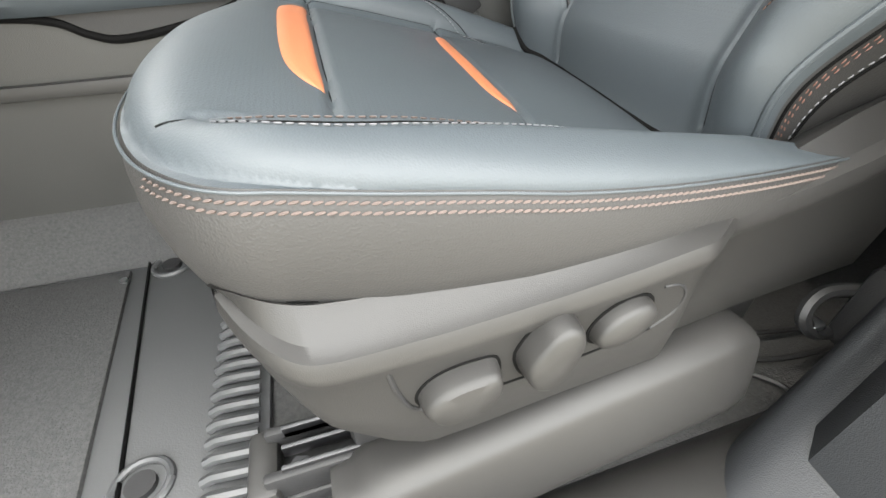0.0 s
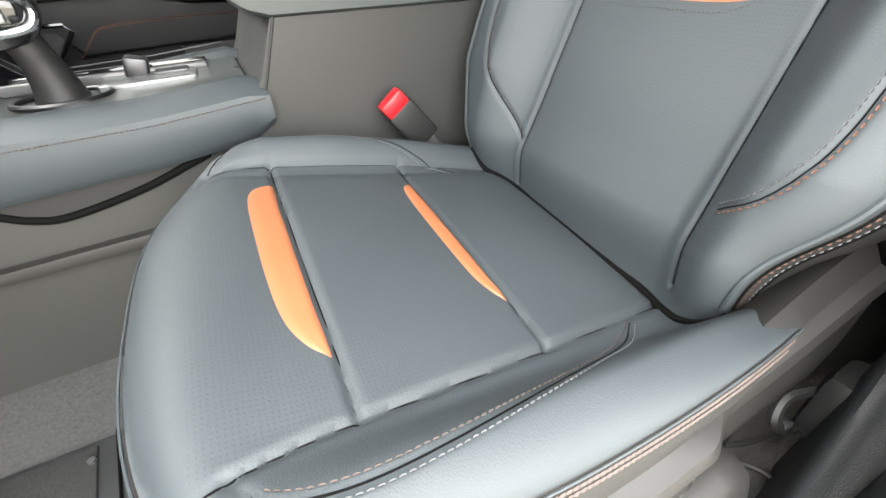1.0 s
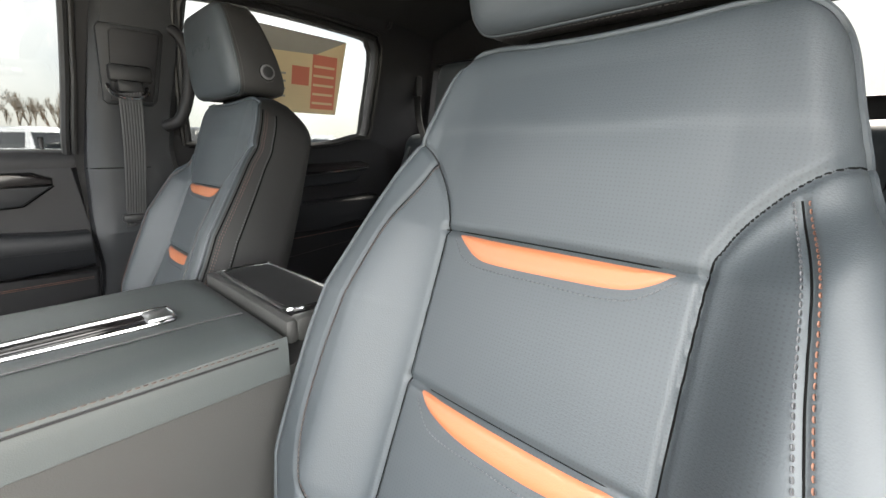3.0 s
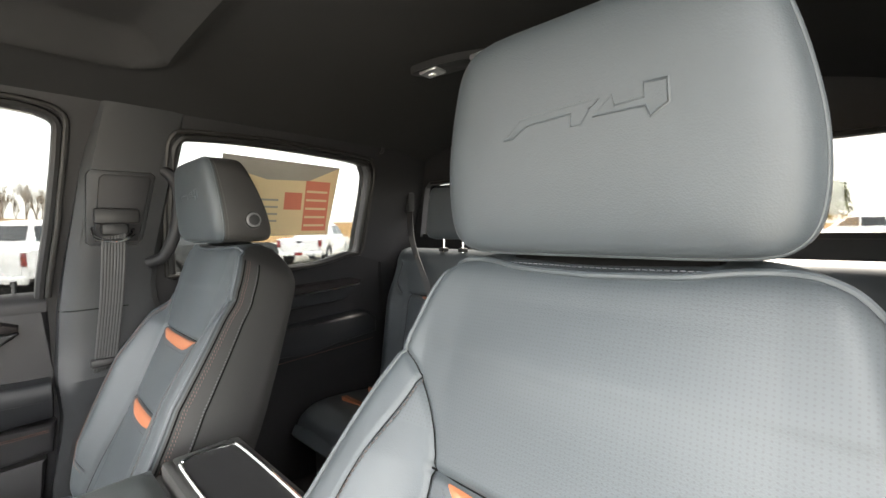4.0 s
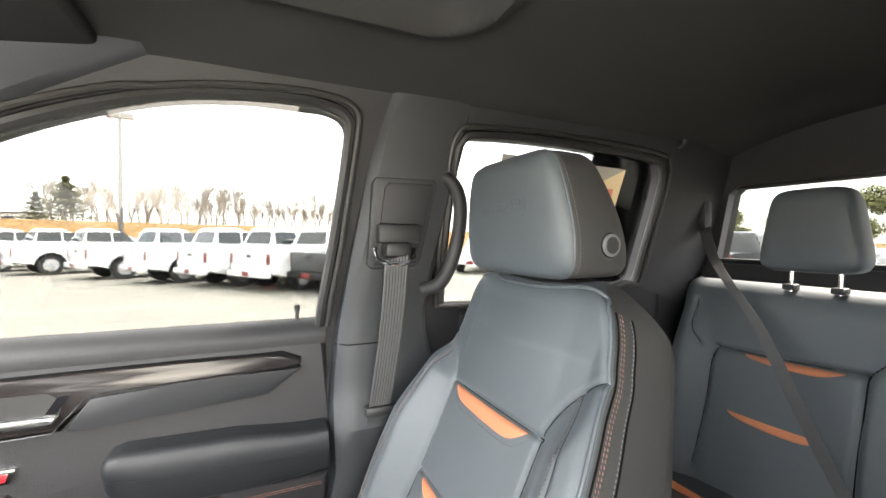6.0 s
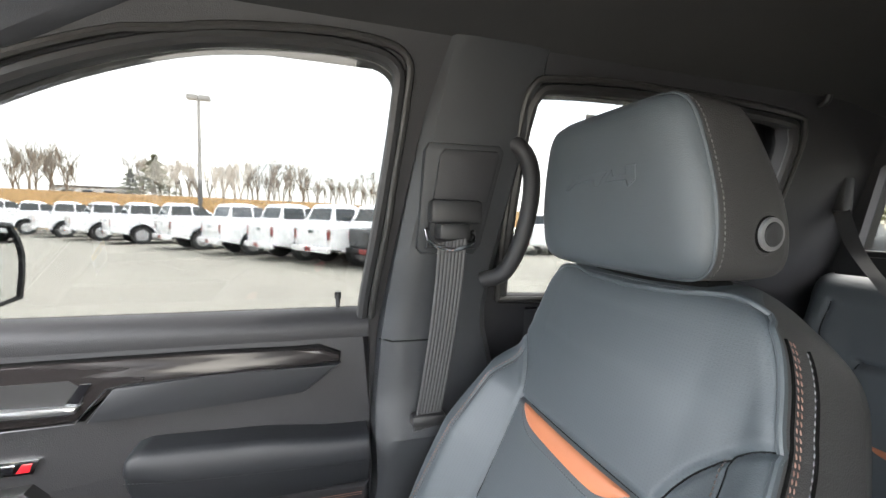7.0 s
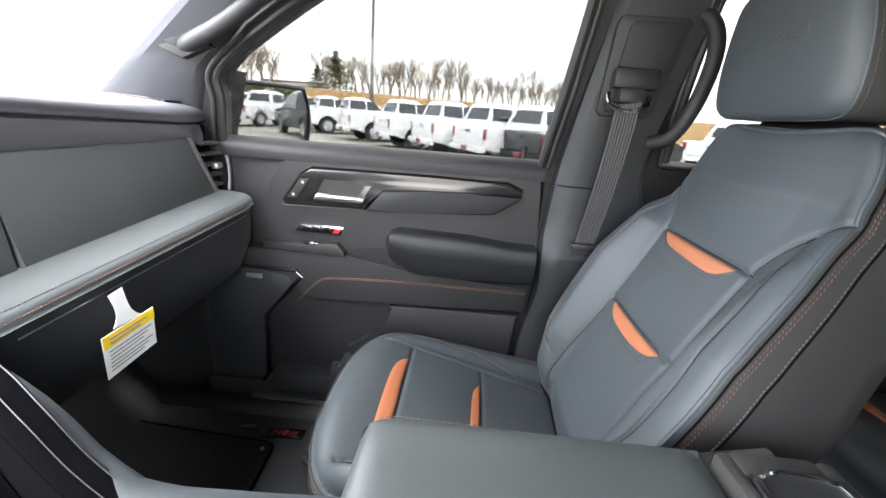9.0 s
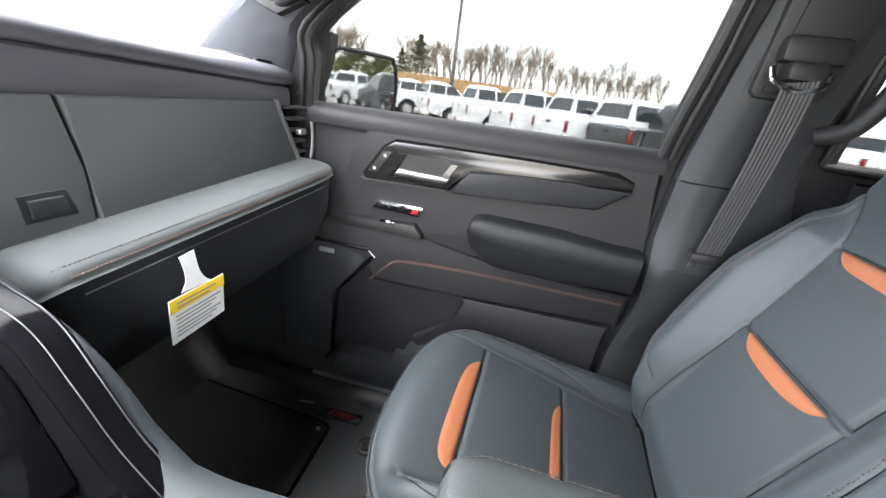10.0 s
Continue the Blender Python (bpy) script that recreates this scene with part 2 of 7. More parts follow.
def strip_stitches(pts, nrm, pitch=0.005, length=0.0032, w=0.0011, h=0.0009, slant=0.0):
    """Single stitches along a line that lies on a surface."""
    g = Geo()
    P = np.array(pts, float)
    N = np.array(nrm, float)
    seg = np.linalg.norm(np.diff(P, axis=0), axis=1)
    s = np.concatenate([[0], np.cumsum(seg)])
    for a in np.arange(pitch / 2, s[-1], pitch):
        i = min(int(np.searchsorted(s, a, "right")) - 1, len(seg) - 1)
        t = (a - s[i]) / max(seg[i], 1e-9)
        c, n = Vector(P[i] + (P[i + 1] - P[i]) * t), Vector(N[i]).normalized()
        d = Vector(P[i + 1] - P[i]).normalized()
        e = n.cross(d)
        d = (d + e * slant).normalized()
        e = n.cross(d)
        v = []
        for k, ws in ((-0.5, 0.5), (-0.2, 1.0), (0.2, 1.0), (0.5, 0.5)):
            hh = h * (0.2 if abs(k) > 0.4 else 1.0)
            v += [c + d * length * k - e * w * ws * 0.7 - n * h * 0.5, c + d * length * k + n * hh, c + d * length * k + e * w * ws * 0.7 - n * h * 0.5]
        f = []
        for q in range(3):
            f += [(q * 3, q * 3 + 1, q * 3 + 4, q * 3 + 3), (q * 3 + 1, q * 3 + 2, q * 3 + 5, q * 3 + 4)]
        f += [(0, 2, 1), (9, 10, 11)]
        g.add(v, f)
    return g


def sstep(a, b, x):
    t = np.clip((np.asarray(x, float) - a) / (b - a), 0, 1)
    return t * t * (3 - 2 * t)


def line_dist(S, V, pts):
    best = np.full(np.shape(S), 9.0)
    for (ax, ay), (bx, by) in zip(pts[:-1], pts[1:]):
        dx, dy = bx - ax, by - ay
        t = np.clip(((S - ax) * dx + (V - ay) * dy) / (dx * dx + dy * dy + 1e-12), 0, 1)
        best = np.minimum(best, np.hypot(S - ax - t * dx, V - ay - t * dy))
    return best


def groove(d, depth=0.006, w=0.0035):
    return -depth * np.exp(-(d / w) ** 2)


# ---- front seats ----
LEAN_B, SLOPE = radians(24), math.atan(0.24)
B_UP, B_OUT = np.array([math.sin(LEAN_B), 0, math.cos(LEAN_B)]), np.array([-math.cos(LEAN_B), 0, math.sin(LEAN_B)])
C_UP, C_BACK = np.array([math.sin(SLOPE), 0, math.cos(SLOPE)]), np.array([math.cos(SLOPE), 0, -math.sin(SLOPE)])
B_W = smooth_line([(0.0, 0.185), (0.08, 0.205), (0.15, 0.243), (0.25, 0.258), (0.35, 0.250), (0.43, 0.228), (0.51, 0.203), (0.55, 0.191), (0.60, 0.177), (0.63, 0.158), (0.655, 0.12)], 10)
C_W = smooth_line([(-0.20, 0.19), (-0.09, 0.200), (-0.04, 0.212), (0.0, 0.220), (0.06, 0.226), (0.15, 0.229), (0.30, 0.226), (0.45, 0.212)], 10)
B_SEAMS = [smooth_line(p, 6) for p in (
    [(0.106, 0.03), (0.106, 0.15), (0.109, 0.28), (0.115, 0.425), (0.120, 0.452), (0.134, 0.478), (0.152, 0.500), (0.172, 0.519), (0.21, 0.538)],
    [(-0.134, 0.03), (-0.132, 0.12), (-0.122, 0.28), (-0.120, 0.425), (-0.125, 0.454), (-0.140, 0.481), (-0.166, 0.509), (-0.21, 0.533)])]
B_SEAMS += [np.array([(-0.119, 0.434), (0.119, 0.434)]), np.array([(-0.121, 0.279), (0.109, 0.279)])]
B_STITCH_IN = smooth_line([(0.157, 0.505), (0.170, 0.45), (0.182, 0.40), (0.192, 0.33), (0.197, 0.275), (0.194, 0.20), (0.170, 0.145), (0.112, 0.085)], 16)
B_STITCH_OUT = smooth_line([(-0.158, 0.49), (-0.170, 0.44), (-0.178, 0.375), (-0.187, 0.315), (-0.194, 0.25), (-0.197, 0.203), (-0.192, 0.160), (-0.174, 0.126), (-0.148, 0.108)], 16)
C_SEAMS = [smooth_line(p, 6) for p in (
    [(0.172, -0.03), (0.170, 0.05), (0.170, 0.20), (0.165, 0.32), (0.15, 0.42)], [(-0.166, -0.050), (-0.156, -0.01), (-0.150, 0.04), (-0.140, 0.19), (-0.129, 0.34), (-0.115, 0.42)])]
C_SEAMS += [np.array([(-0.150 + 0.06 * u, u), (0.170, u)]) for u in (0.036, 0.189, 0.338)]
C_STITCH_OUT = smooth_line([(-0.160, -0.034), (-0.180, -0.020), (-0.192, 0.005), (-0.195, 0.045), (-0.190, 0.105), (-0.177, 0.185), (-0.158, 0.255), (-0.140, 0.285)], 16)
C_STITCH_IN = smooth_line([(0.158, -0.036), (0.180, -0.020), (0.200, 0.008), (0.207, 0.06), (0.204, 0.12), (0.190, 0.18), (0.172, 0.23), (0.156, 0.280)], 16)
C_RIM = smooth_line([(-0.15, 0.950), (-0.09, 0.950), (-0.055, 0.950), (-0.03, 0.949), (0.0, 0.947), (0.046, 0.941), (0.103, 0.933), (0.15, 0.925), (0.20, 0.919), (0.25, 0.915), (0.32, 0.911), (0.44, 0.905)], 6)
C_CORNER = 0.085
CREST = smooth_line([(0.0, 0.0), (0.46, 0.0), (0.54, 0.005), (0.58, 0.010), (0.600, 0.0115), (0.612, 0.0095), (0.622, 0.0035), (0.630, -0.007), (0.637, -0.020), (0.645, -0.038), (0.652, -0.056), (0.662, -0.085)], 8)
C_FRONT, C_REAR = -0.086, 0.42


B_WI = smooth_line([(0.0, 0.185), (0.08, 0.205), (0.13, 0.222), (0.17, 0.232), (0.27, 0.238), (0.34, 0.233), (0.385, 0.224), (0.44, 0.212), (0.487, 0.199), (0.54, 0.184), (0.585, 0.170), (0.613, 0.153), (0.64, 0.120), (0.655, 0.095)], 10)


def wide(s, v):
    """The two sides of the backrest differ: the one by the cab's middle is slimmer."""
    return np.where(np.asarray(s) < 0, 0.93, np.interp(v, B_WI[:, 0], B_WI[:, 1]) / np.interp(v, B_W[:, 0], B_W[:, 1]))


def roll(t, t0, R):
    k = np.clip((t - t0) / (1 - t0), 0, 1)
    return -R * (1 - np.sqrt(np.clip(1 - k * k, 0, 1)))


def back_depth(S, V, seams=True):
    """How far the backrest's front stands out, over its width and height."""
    S, V = np.asarray(S, float), np.asarray(V, float)
    W = np.interp(V, B_W[:, 0], B_W[:, 1]) * wide(S, V)
    a = np.abs(S)
    edge = np.interp(V, [0, 0.43, 0.52], [0.110, 0.118, 0.15]) + np.where(S < 0, 0.04, 0.0) * sstep(0.43, 0.52, V)
    h = np.interp(V, [0.0, 0.06, 0.15, 0.34, 0.44, 0.53, 0.6], [0.012, 0.030, 0.046, 0.046, 0.028, 0.011, 0.002])
    d = h * sstep(0, 1, (a - edge) / 0.062)
    d = d + 0.006 * np.clip(1 - (a / 0.118) ** 2, 0, 1) * (0.6 + 0.4 * np.abs(np.sin((V - 0.434) / 0.155 * math.pi)))
    d = d + 0.010 * np.exp(-((V - 0.53) / 0.05) ** 2) * np.clip(1 - (a / 0.16) ** 2, 0, 1)
    d = d + np.where(S < 0, roll(a / W, 0.84, 0.034), roll(a / W, 0.90, 0.011))
    crest = V - 0.008 * sstep(0.0, 0.13, a)
    d = d + np.interp(crest, CREST[:, 0], CREST[:, 1])
    d = d - 0.03 * sstep(0.08, 0.0, V)
    if not seams:
        return d
    for line in B_SEAMS:
        d = d + groove(line_dist(S, V, line), 0.0048, 0.0034)
    for line in (B_STITCH_IN, B_STITCH_OUT):
        d = d + groove(line_dist(S, V, line), 0.0028, 0.0028)
    return d


def front_edge(S, W):
    return C_FRONT + C_CORNER * (1 - np.sqrt(np.clip(1 - (np.abs(S) / W) ** 2.6, 0, 1)))


def cushion_depth(S, U):
    """How far the cushion's top stands above its plane."""
    S, U = np.asarray(S, float), np.asarray(U, float)
    W = np.interp(U, C_W[:, 0], C_W[:, 1])
    a = np.abs(S)
    h = np.where(S < 0, np.interp(U, [-0.07, 0.0, 0.06, 0.14, 0.30, 0.42], [0.0, 0.006, 0.013, 0.018, 0.030, 0.030]),
                 np.interp(U, [-0.07, -0.02, 0.03, 0.10, 0.20, 0.30, 0.42], [0.0, 0.028, 0.043, 0.047, 0.044, 0.036, 0.030]))
    d = h * sstep(0.155, 0.195, a) + 0.007 * np.clip(1 - (a / 0.165) ** 2, 0, 1) * (0.5 + 0.5 * np.abs(np.sin((U - 0.037) / 0.16 * math.pi)))
    kx = np.clip((0.080 - (U - front_edge(S, W))) / 0.080, 0, 1)
    ks = np.where(S < 0, 0.76, 0.84)
    ky = np.clip((a / W - ks) / (1 - ks), 0, 1)
    k = np.clip((kx ** 5 + ky ** 5) ** 0.2, 0, 1)
    w = 1 - np.sqrt(1 - k * k)
    d = d * (1 - w) + w * ((np.interp(U, C_RIM[:, 0], C_RIM[:, 1]) - 0.964) / C_UP[2] + U * math.tan(SLOPE))
    for line in C_SEAMS:
        d = d + groove(line_dist(S, U, line), 0.0045, 0.0032) * sstep(-0.06, -0.02, U)
    for line in (C_STITCH_OUT, C_STITCH_IN):
        d = d + groove(line_dist(S, U, line), 0.0014, 0.003)
    return d


class Seat:
    """Places on one front seat: s runs to the cab's middle."""

    def __init__(self, side):
        self.k = 1 if side == "driver" else -1
        self.c = -0.425 * self.k
        self.tilt = 0.085 if side == "driver" else -0.055

    def back(self, S, V, out=0.0, depth=None):
        S, V = np.broadcast_arrays(np.asarray(S, float), np.asarray(V, float))
        d = (back_depth(S, V) if depth is None else depth) + out
        P = np.array([0.302, self.c, 0.883]) + V[..., None] * B_UP + np.asarray(d)[..., None] * B_OUT
        P[..., 1] += self.k * S
        return P

    def cushion(self, S, q, out=0.0):
        S, q = np.broadcast_arrays(np.asarray(S, float), np.asarray(q, float))
        d = cushion_depth(S, q) + self.tilt * S * (1 - sstep(0.14, 0.20, np.abs(S))) * sstep(-0.07, 0.0, q) + out
        P = np.array([0.0, self.c, 0.964]) + q[..., None] * C_BACK + d[..., None] * C_UP
        P[..., 1] += self.k * S
        return P

    def normals(self, fn, S, V):
        e = 0.002
        du, dv = fn(S + e, V) - fn(S - e, V), fn(S, V + e) - fn(S, V - e)
        n = np.cross(du, dv)
        n = n / np.linalg.norm(n, axis=-1)[..., None]
        return n * self.k


def surface_line(fn, seat, line, out=0.0008, offset=0.0):
    L = np.array(line, float)
    if offset:
        t = np.gradient(L, axis=0)
        t /= np.linalg.norm(t, axis=1)[:, None]
        L = L + np.stack([-t[:, 1], t[:, 0]], 1) * offset
    return fn(L[:, 0], L[:, 1], out), seat.normals(fn, L[:, 0], L[:, 1])


def patch(fn, top, bottom, n=48, m=8, rise=0.0022):
    """A padded leather insert that lies on a seat's surface between two lines."""
    g, rows, uv = Geo(), [], []
    T, Bm = np.array(top, float), np.array(bottom, float)

    def at(line, t):
        k = np.concatenate([[0], np.cumsum(np.linalg.norm(np.diff(line, axis=0), axis=1))])
        return np.stack([np.interp(t * k[-1], k, line[:, 0]), np.interp(t * k[-1], k, line[:, 1])], 1)
    ts = np.linspace(0, 1, n)
    a, b = at(T, ts), at(Bm, ts)
    for j in range(m + 1):
        w = j / m
        q = a * (1 - w) + b * w
        lift = rise * min(1.0, 4 * w + 0.001, 4 * (1 - w) + 0.001) * np.clip(np.minimum(ts, 1 - ts) * 14, 0, 1) - 0.0006
        rows.append([tuple(p) for p in fn(q[:, 0], q[:, 1], lift)])
    g.add(*loft(rows, False, False))
    return g


def front_seat(side):
    st = Seat(side)
    k, c = st.k, st.c
    who = "driver" if side == "driver" else "passenger"
    seat = thing("front_seat", "black perforated leather bucket seat with orange inserts and rust stitching" if k == 1 else
                 "black leather bucket seat with orange inserts standing beside the door", "car seat", (0.2, c, 0.66), "front seats")
    # backrest
    nv, nf = 210, 191
    vs, ts = np.linspace(0.0, 0.653, nv), np.linspace(-1, 1, nf)
    rows, uv = [], []
    for v in vs:
        W = float(np.interp(v, B_W[:, 0], B_W[:, 1]))
        S = ts * W * wide(ts, v)
        fr = st.back(S, np.full(nf, v))
        e = float(min(back_depth(W * float(wide(1, v)), v), back_depth(-W * 0.93, v), back_depth(0.0, v)))
        top = max(0.0, (v - 0.578) / 0.075)
        bk = -0.125 + 0.062 * (1 - math.sqrt(max(0, 1 - min(1, top) ** 2)))
        bk = min(bk, e - 0.004)
        bs = np.concatenate([[W, W, W * 0.98, W * 0.9], np.linspace(0.8, -0.8, 9) * W, [-W * 0.9, -W * 0.98, -W, -W]])
        bd = np.concatenate([[e * 0.6 + bk * 0.4, e * 0.25 + bk * 0.75, bk + 0.006, bk], np.full(9, bk - 0.006), [bk, bk + 0.006, e * 0.25 + bk * 0.75, e * 0.6 + bk * 0.4]])
        bs = bs * wide(bs, v)
        bp = st.back(bs, np.full(len(bs), v), 0.0, bd)
        rows.append([tuple(p) for p in fr] + [tuple(p) for p in bp])
        uv += [(s, v) for s in S] + [(0, 0)] * len(bs)
    g = Geo().add(*loft(rows))
    n = len(rows[0])
    for i, f in enumerate(g.f):
        s, v = uv[f[0]]
        if len(f) == 4 and max(x % n for x in f) < nf and v > 0.1 and -0.17 < s < 0.112 + 0.05 * (v > 0.46) and v < 0.625:
            g.mi[i] = 1
        elif len(f) > 4 or max(x % n for x in f) >= nf:
            g.mi[i] = 2
    backrest = part("backrest", g, [LEATHER, PERF, VINYL], seat, "black leather backrest with perforated middle", uvs=uv, sharp=70)
    part("orange_insert", patch(st.back, smooth_line([(-0.104, 0.4315), (0.0, 0.4315), (0.095, 0.4315)], 12),
         smooth_line([(-0.104, 0.4310), (-0.089, 0.419), (-0.068, 0.4105), (-0.02, 0.4075), (0.046, 0.4065), (0.068, 0.411), (0.083, 0.421), (0.095, 0.4310)], 8)), ORANGE, backrest, "orange leather insert")
    part("orange_insert", patch(st.back, smooth_line([(-0.101, 0.2765), (0.0, 0.2765), (0.087, 0.2765)], 12),
         smooth_line([(-0.101, 0.276), (-0.092, 0.265), (-0.075, 0.255), (-0.046, 0.2505), (0.0, 0.250), (0.035, 0.2525), (0.068, 0.261), (0.087, 0.276)], 8)), ORANGE, backrest, "orange leather insert")
    for nm, line, off, m, pitch in (("stitching", B_STITCH_OUT, 0.0042, TH_GREY, 0.0048), ("stitching", B_STITCH_OUT, -0.0034, TH_ORANGE, 0.0052), ("stitching", B_STITCH_IN, -0.004, TH_BROWN, 0.0048)):
        P, N = surface_line(st.back, st, line, 0.0004, off)
        part(nm, strip_stitches(P, N, pitch), m, backrest, "row of stitches along the bolster")
    for v0, half, sgn in ((0.404, 0.07, 1), (0.246, 0.06, 1)):
        line = smooth_line([(-half - 0.035, v0 + 0.022), (-half, v0), (0, v0 - 0.002), (half, v0), (half + 0.028, v0 + 0.022)], 10)
        P, N = surface_line(st.back, st, line, 0.0003)
        part("stitching", strip_stitches(P, N, 0.0042, 0.0026, 0.0009, 0.0006), TH_GREY, backrest)
    # piping and rust stitching round the outer edge
    for sg in (1, -1):
        vv = np.linspace(0.035, 0.606, 100)
        W = np.interp(vv, B_W[:, 0], B_W[:, 1]) * wide(sg, vv)
        crest = smooth_line([(sg * W[-1] * 0.992, 0.606), (sg * 0.145, 0.621), (sg * 0.122, 0.628), (sg * 0.098, 0.627), (sg * 0.06, 0.620), (0.0, 0.617)], 8)[1:]
        LS, LV = np.concatenate([sg * W * 0.992, crest[:, 0]]), np.concatenate([vv, crest[:, 1]])
        part("piping", Geo().add(*tube(st.back(LS, LV, 0.0012), 0.0028, 8)), LEATHER, backrest, "thin leather piping")
        part("seam", Geo().add(*tube(st.back(sg * (W + 0.0004), vv, 0.0, back_depth(sg * W, vv, False) - 0.0050), 0.0014, 6)), SEAM, backrest)
        for dd in (0.011, 0.0155):
            e = back_depth(sg * W, vv, False) - dd
            P = st.back(sg * (W + 0.0006), vv, 0.0, e)
            N = np.tile([0, k * sg, 0], (len(vv), 1))
            part("stitching", strip_stitches(P, N, 0.0058, 0.0040, 0.0008, 0.0006, 0.35), TH_RUST, backrest, "rust coloured stitches")
        e = back_depth(sg * W, vv, False)
        bk = -0.125 + 0.062 * (1 - np.sqrt(np.clip(1 - np.clip((vv - 0.578) / 0.075, 0, 1) ** 2, 0, 1)))
        P = st.back(sg * (W + 0.0008), vv, 0.0, e * 0.72 + bk * 0.28)
        part("seam", Geo().add(*tube(P, 0.0013, 6)), SEAM, backrest)
        part("stitching", strip_stitches(P + np.array([-0.003, 0, 0.002]), np.tile([0, k * sg, 0], (len(vv), 1)), 0.0056, 0.0036, 0.0007, 0.0006), TH_GREY, backrest)
    line = np.stack([np.linspace(-0.10, 0.10, 40), 0.626 + 0 * np.linspace(-1, 1, 40)], 1)
    P, N = surface_line(st.back, st, line, 0.0004)
    part("stitching", strip_stitches(P, N, 0.0050, 0.0034, 0.0008, 0.0006), TH_GREY, backrest)
    for line in B_SEAMS:
        L = np.array([p for a_, b_ in zip(line[:-1], line[1:]) for p in np.linspace(a_, b_, 8)[:-1]] + [line[-1]])
        L = L[np.abs(L[:, 0]) < np.interp(L[:, 1], B_W[:, 0], B_W[:, 1]) * wide(L[:, 0], L[:, 1]) * 0.985]
        part("seam", Geo().add(*tube(st.back(L[:, 0], L[:, 1], 0.0002), 0.0009, 6)), SEAM, backrest)
    for line in (B_STITCH_IN, B_STITCH_OUT):
        part("seam", Geo().add(*tube(st.back(line[:, 0], line[:, 1], 0.0002), 0.0007, 6)), SEAM, backrest)
    # cushion
    ws, ts = np.linspace(0, 1, 150) ** 1.15, np.sin(np.linspace(-1, 1, 151) * math.pi / 2 * 0.96) / math.sin(math.pi / 2 * 0.96)
    rows, uv = [], []
    for w in ws:
        W = float(np.interp(C_FRONT + C_CORNER + w * (C_REAR - C_FRONT - C_CORNER), C_W[:, 0], C_W[:, 1]))
        S = ts * W
        q = front_edge(S, W) + w * (C_REAR - front_edge(S, W))
        rows.append([tuple(p) for p in st.cushion(S, q)])
        uv += list(zip(S, q))
    g = Geo().add(*loft(rows, False, False))
    for i, f in enumerate(g.f):
        s, q = uv[f[0]]
        if abs(s) < 0.16 and q > -0.05:
            g.mi[i] = 1
    rim = [r[0] for r in rows[::-1]] + list(rows[0][1:-1]) + [r[-1] for r in rows]
    R = np.array(rim)
    tg = np.gradient(R[:, :2], axis=0)
    nrm = np.stack([tg[:, 1], -tg[:, 0]], 1) * -k
    nrm /= np.linalg.norm(nrm, axis=1)[:, None] + 1e-9
    if np.sum(nrm * (R[:, :2] - R[:, :2].mean(0))) < 0:
        nrm = -nrm
    drop = [rim]
    for o, z in ((0.003, 0.006), (0.005, 0.016), (0.006, 0.035), (0.003, 0.055), (-0.004, 0.080), (-0.012, 0.105)):
        drop.append([(p[0] + n_[0] * o, p[1] + n_[1] * o, p[2] - z) for p, n_ in zip(rim, nrm)])
    n0 = len(g.v)
    g.add(*loft(drop, False, False))
    uv += [(0, 0)] * (len(g.v) - n0)
    for i, f in enumerate(g.f):
        if min(f) >= n0:
            g.mi[i] = 2
    cushion = part("cushion", g, [LEATHER, PERF, VINYL], seat, "black leather seat cushion with raised bolsters", uvs=uv, sharp=70)
    part("orange_insert", patch(st.cushion, smooth_line([(-0.106, 0.0335), (0.0, 0.0335), (0.132, 0.0335)], 12),
         smooth_line([(-0.106, 0.0330), (-0.091, 0.018), (-0.066, 0.007), (-0.021, 0.0025), (0.05, 0.0015), (0.096, 0.003), (0.118, 0.009), (0.129, 0.021), (0.132, 0.0332)], 8)), ORANGE, cushion, "orange leather insert")
    part("orange_insert", patch(st.cushion, smooth_line([(-0.092, 0.1865), (0.0, 0.1865), (0.124, 0.1865)], 12),
         smooth_line([(-0.092, 0.1862), (-0.072, 0.174), (-0.045, 0.1675), (0.02, 0.1655), (0.07, 0.1665), (0.106, 0.170), (0.119, 0.176), (0.124, 0.1862)], 8)), ORANGE, cushion, "orange leather insert")
    for line, offs in ((C_STITCH_OUT[14:], (0.0045, -0.0045)), (C_STITCH_IN[14:], (0.0045,))):
        for o, m in zip(offs, (TH_GREY, TH_BROWN)):
            P, N = surface_line(st.cushion, st, line, 0.0004, o)
            part("stitching", strip_stitches(P, N, 0.0052, 0.0036, 0.0010, 0.0007), m, cushion, "stitches along the bolster")
    for line in C_SEAMS + [C_STITCH_OUT[12:], C_STITCH_IN[12:]]:
        L = np.array([p for a_, b_ in zip(line[:-1], line[1:]) for p in np.linspace(a_, b_, 8)[:-1]] + [line[-1]])
        part("seam", Geo().add(*tube(st.cushion(L[:, 0], L[:, 1], 0.0002), 0.0007, 6)), SEAM, cushion)
    # doubled rust stitching on the outer side
    nside = len(rows)
    for band, nn in ((R[:nside + 26], nrm[:nside + 26]), (R[-nside - 26:], nrm[-nside - 26:])):
        for dz, o in ((0.0052, 0.0034), (0.0098, 0.0046)):
            Q = [(p[0] + n_[0] * o, p[1] + n_[1] * o, p[2] - dz) for p, n_ in zip(band, nn)]
            part("stitching", strip_stitches(Q, [(n_[0], n_[1], 0.12) for n_ in nn], 0.0050, 0.0046, 0.0012, 0.0009, 0.30), TH_BROWN, cushion, "thick rust stitches")
    part("piping", Geo().add(*tube([(p[0] + n_[0] * 0.003, p[1] + n_[1] * 0.002, p[2] - 0.001) for p, n_ in zip(rim, nrm)][::2], 0.0009, 6)), LEATHER, cushion)
    # a black tube drawn as the shade where backrest and cushion meet
    crease_shade = []
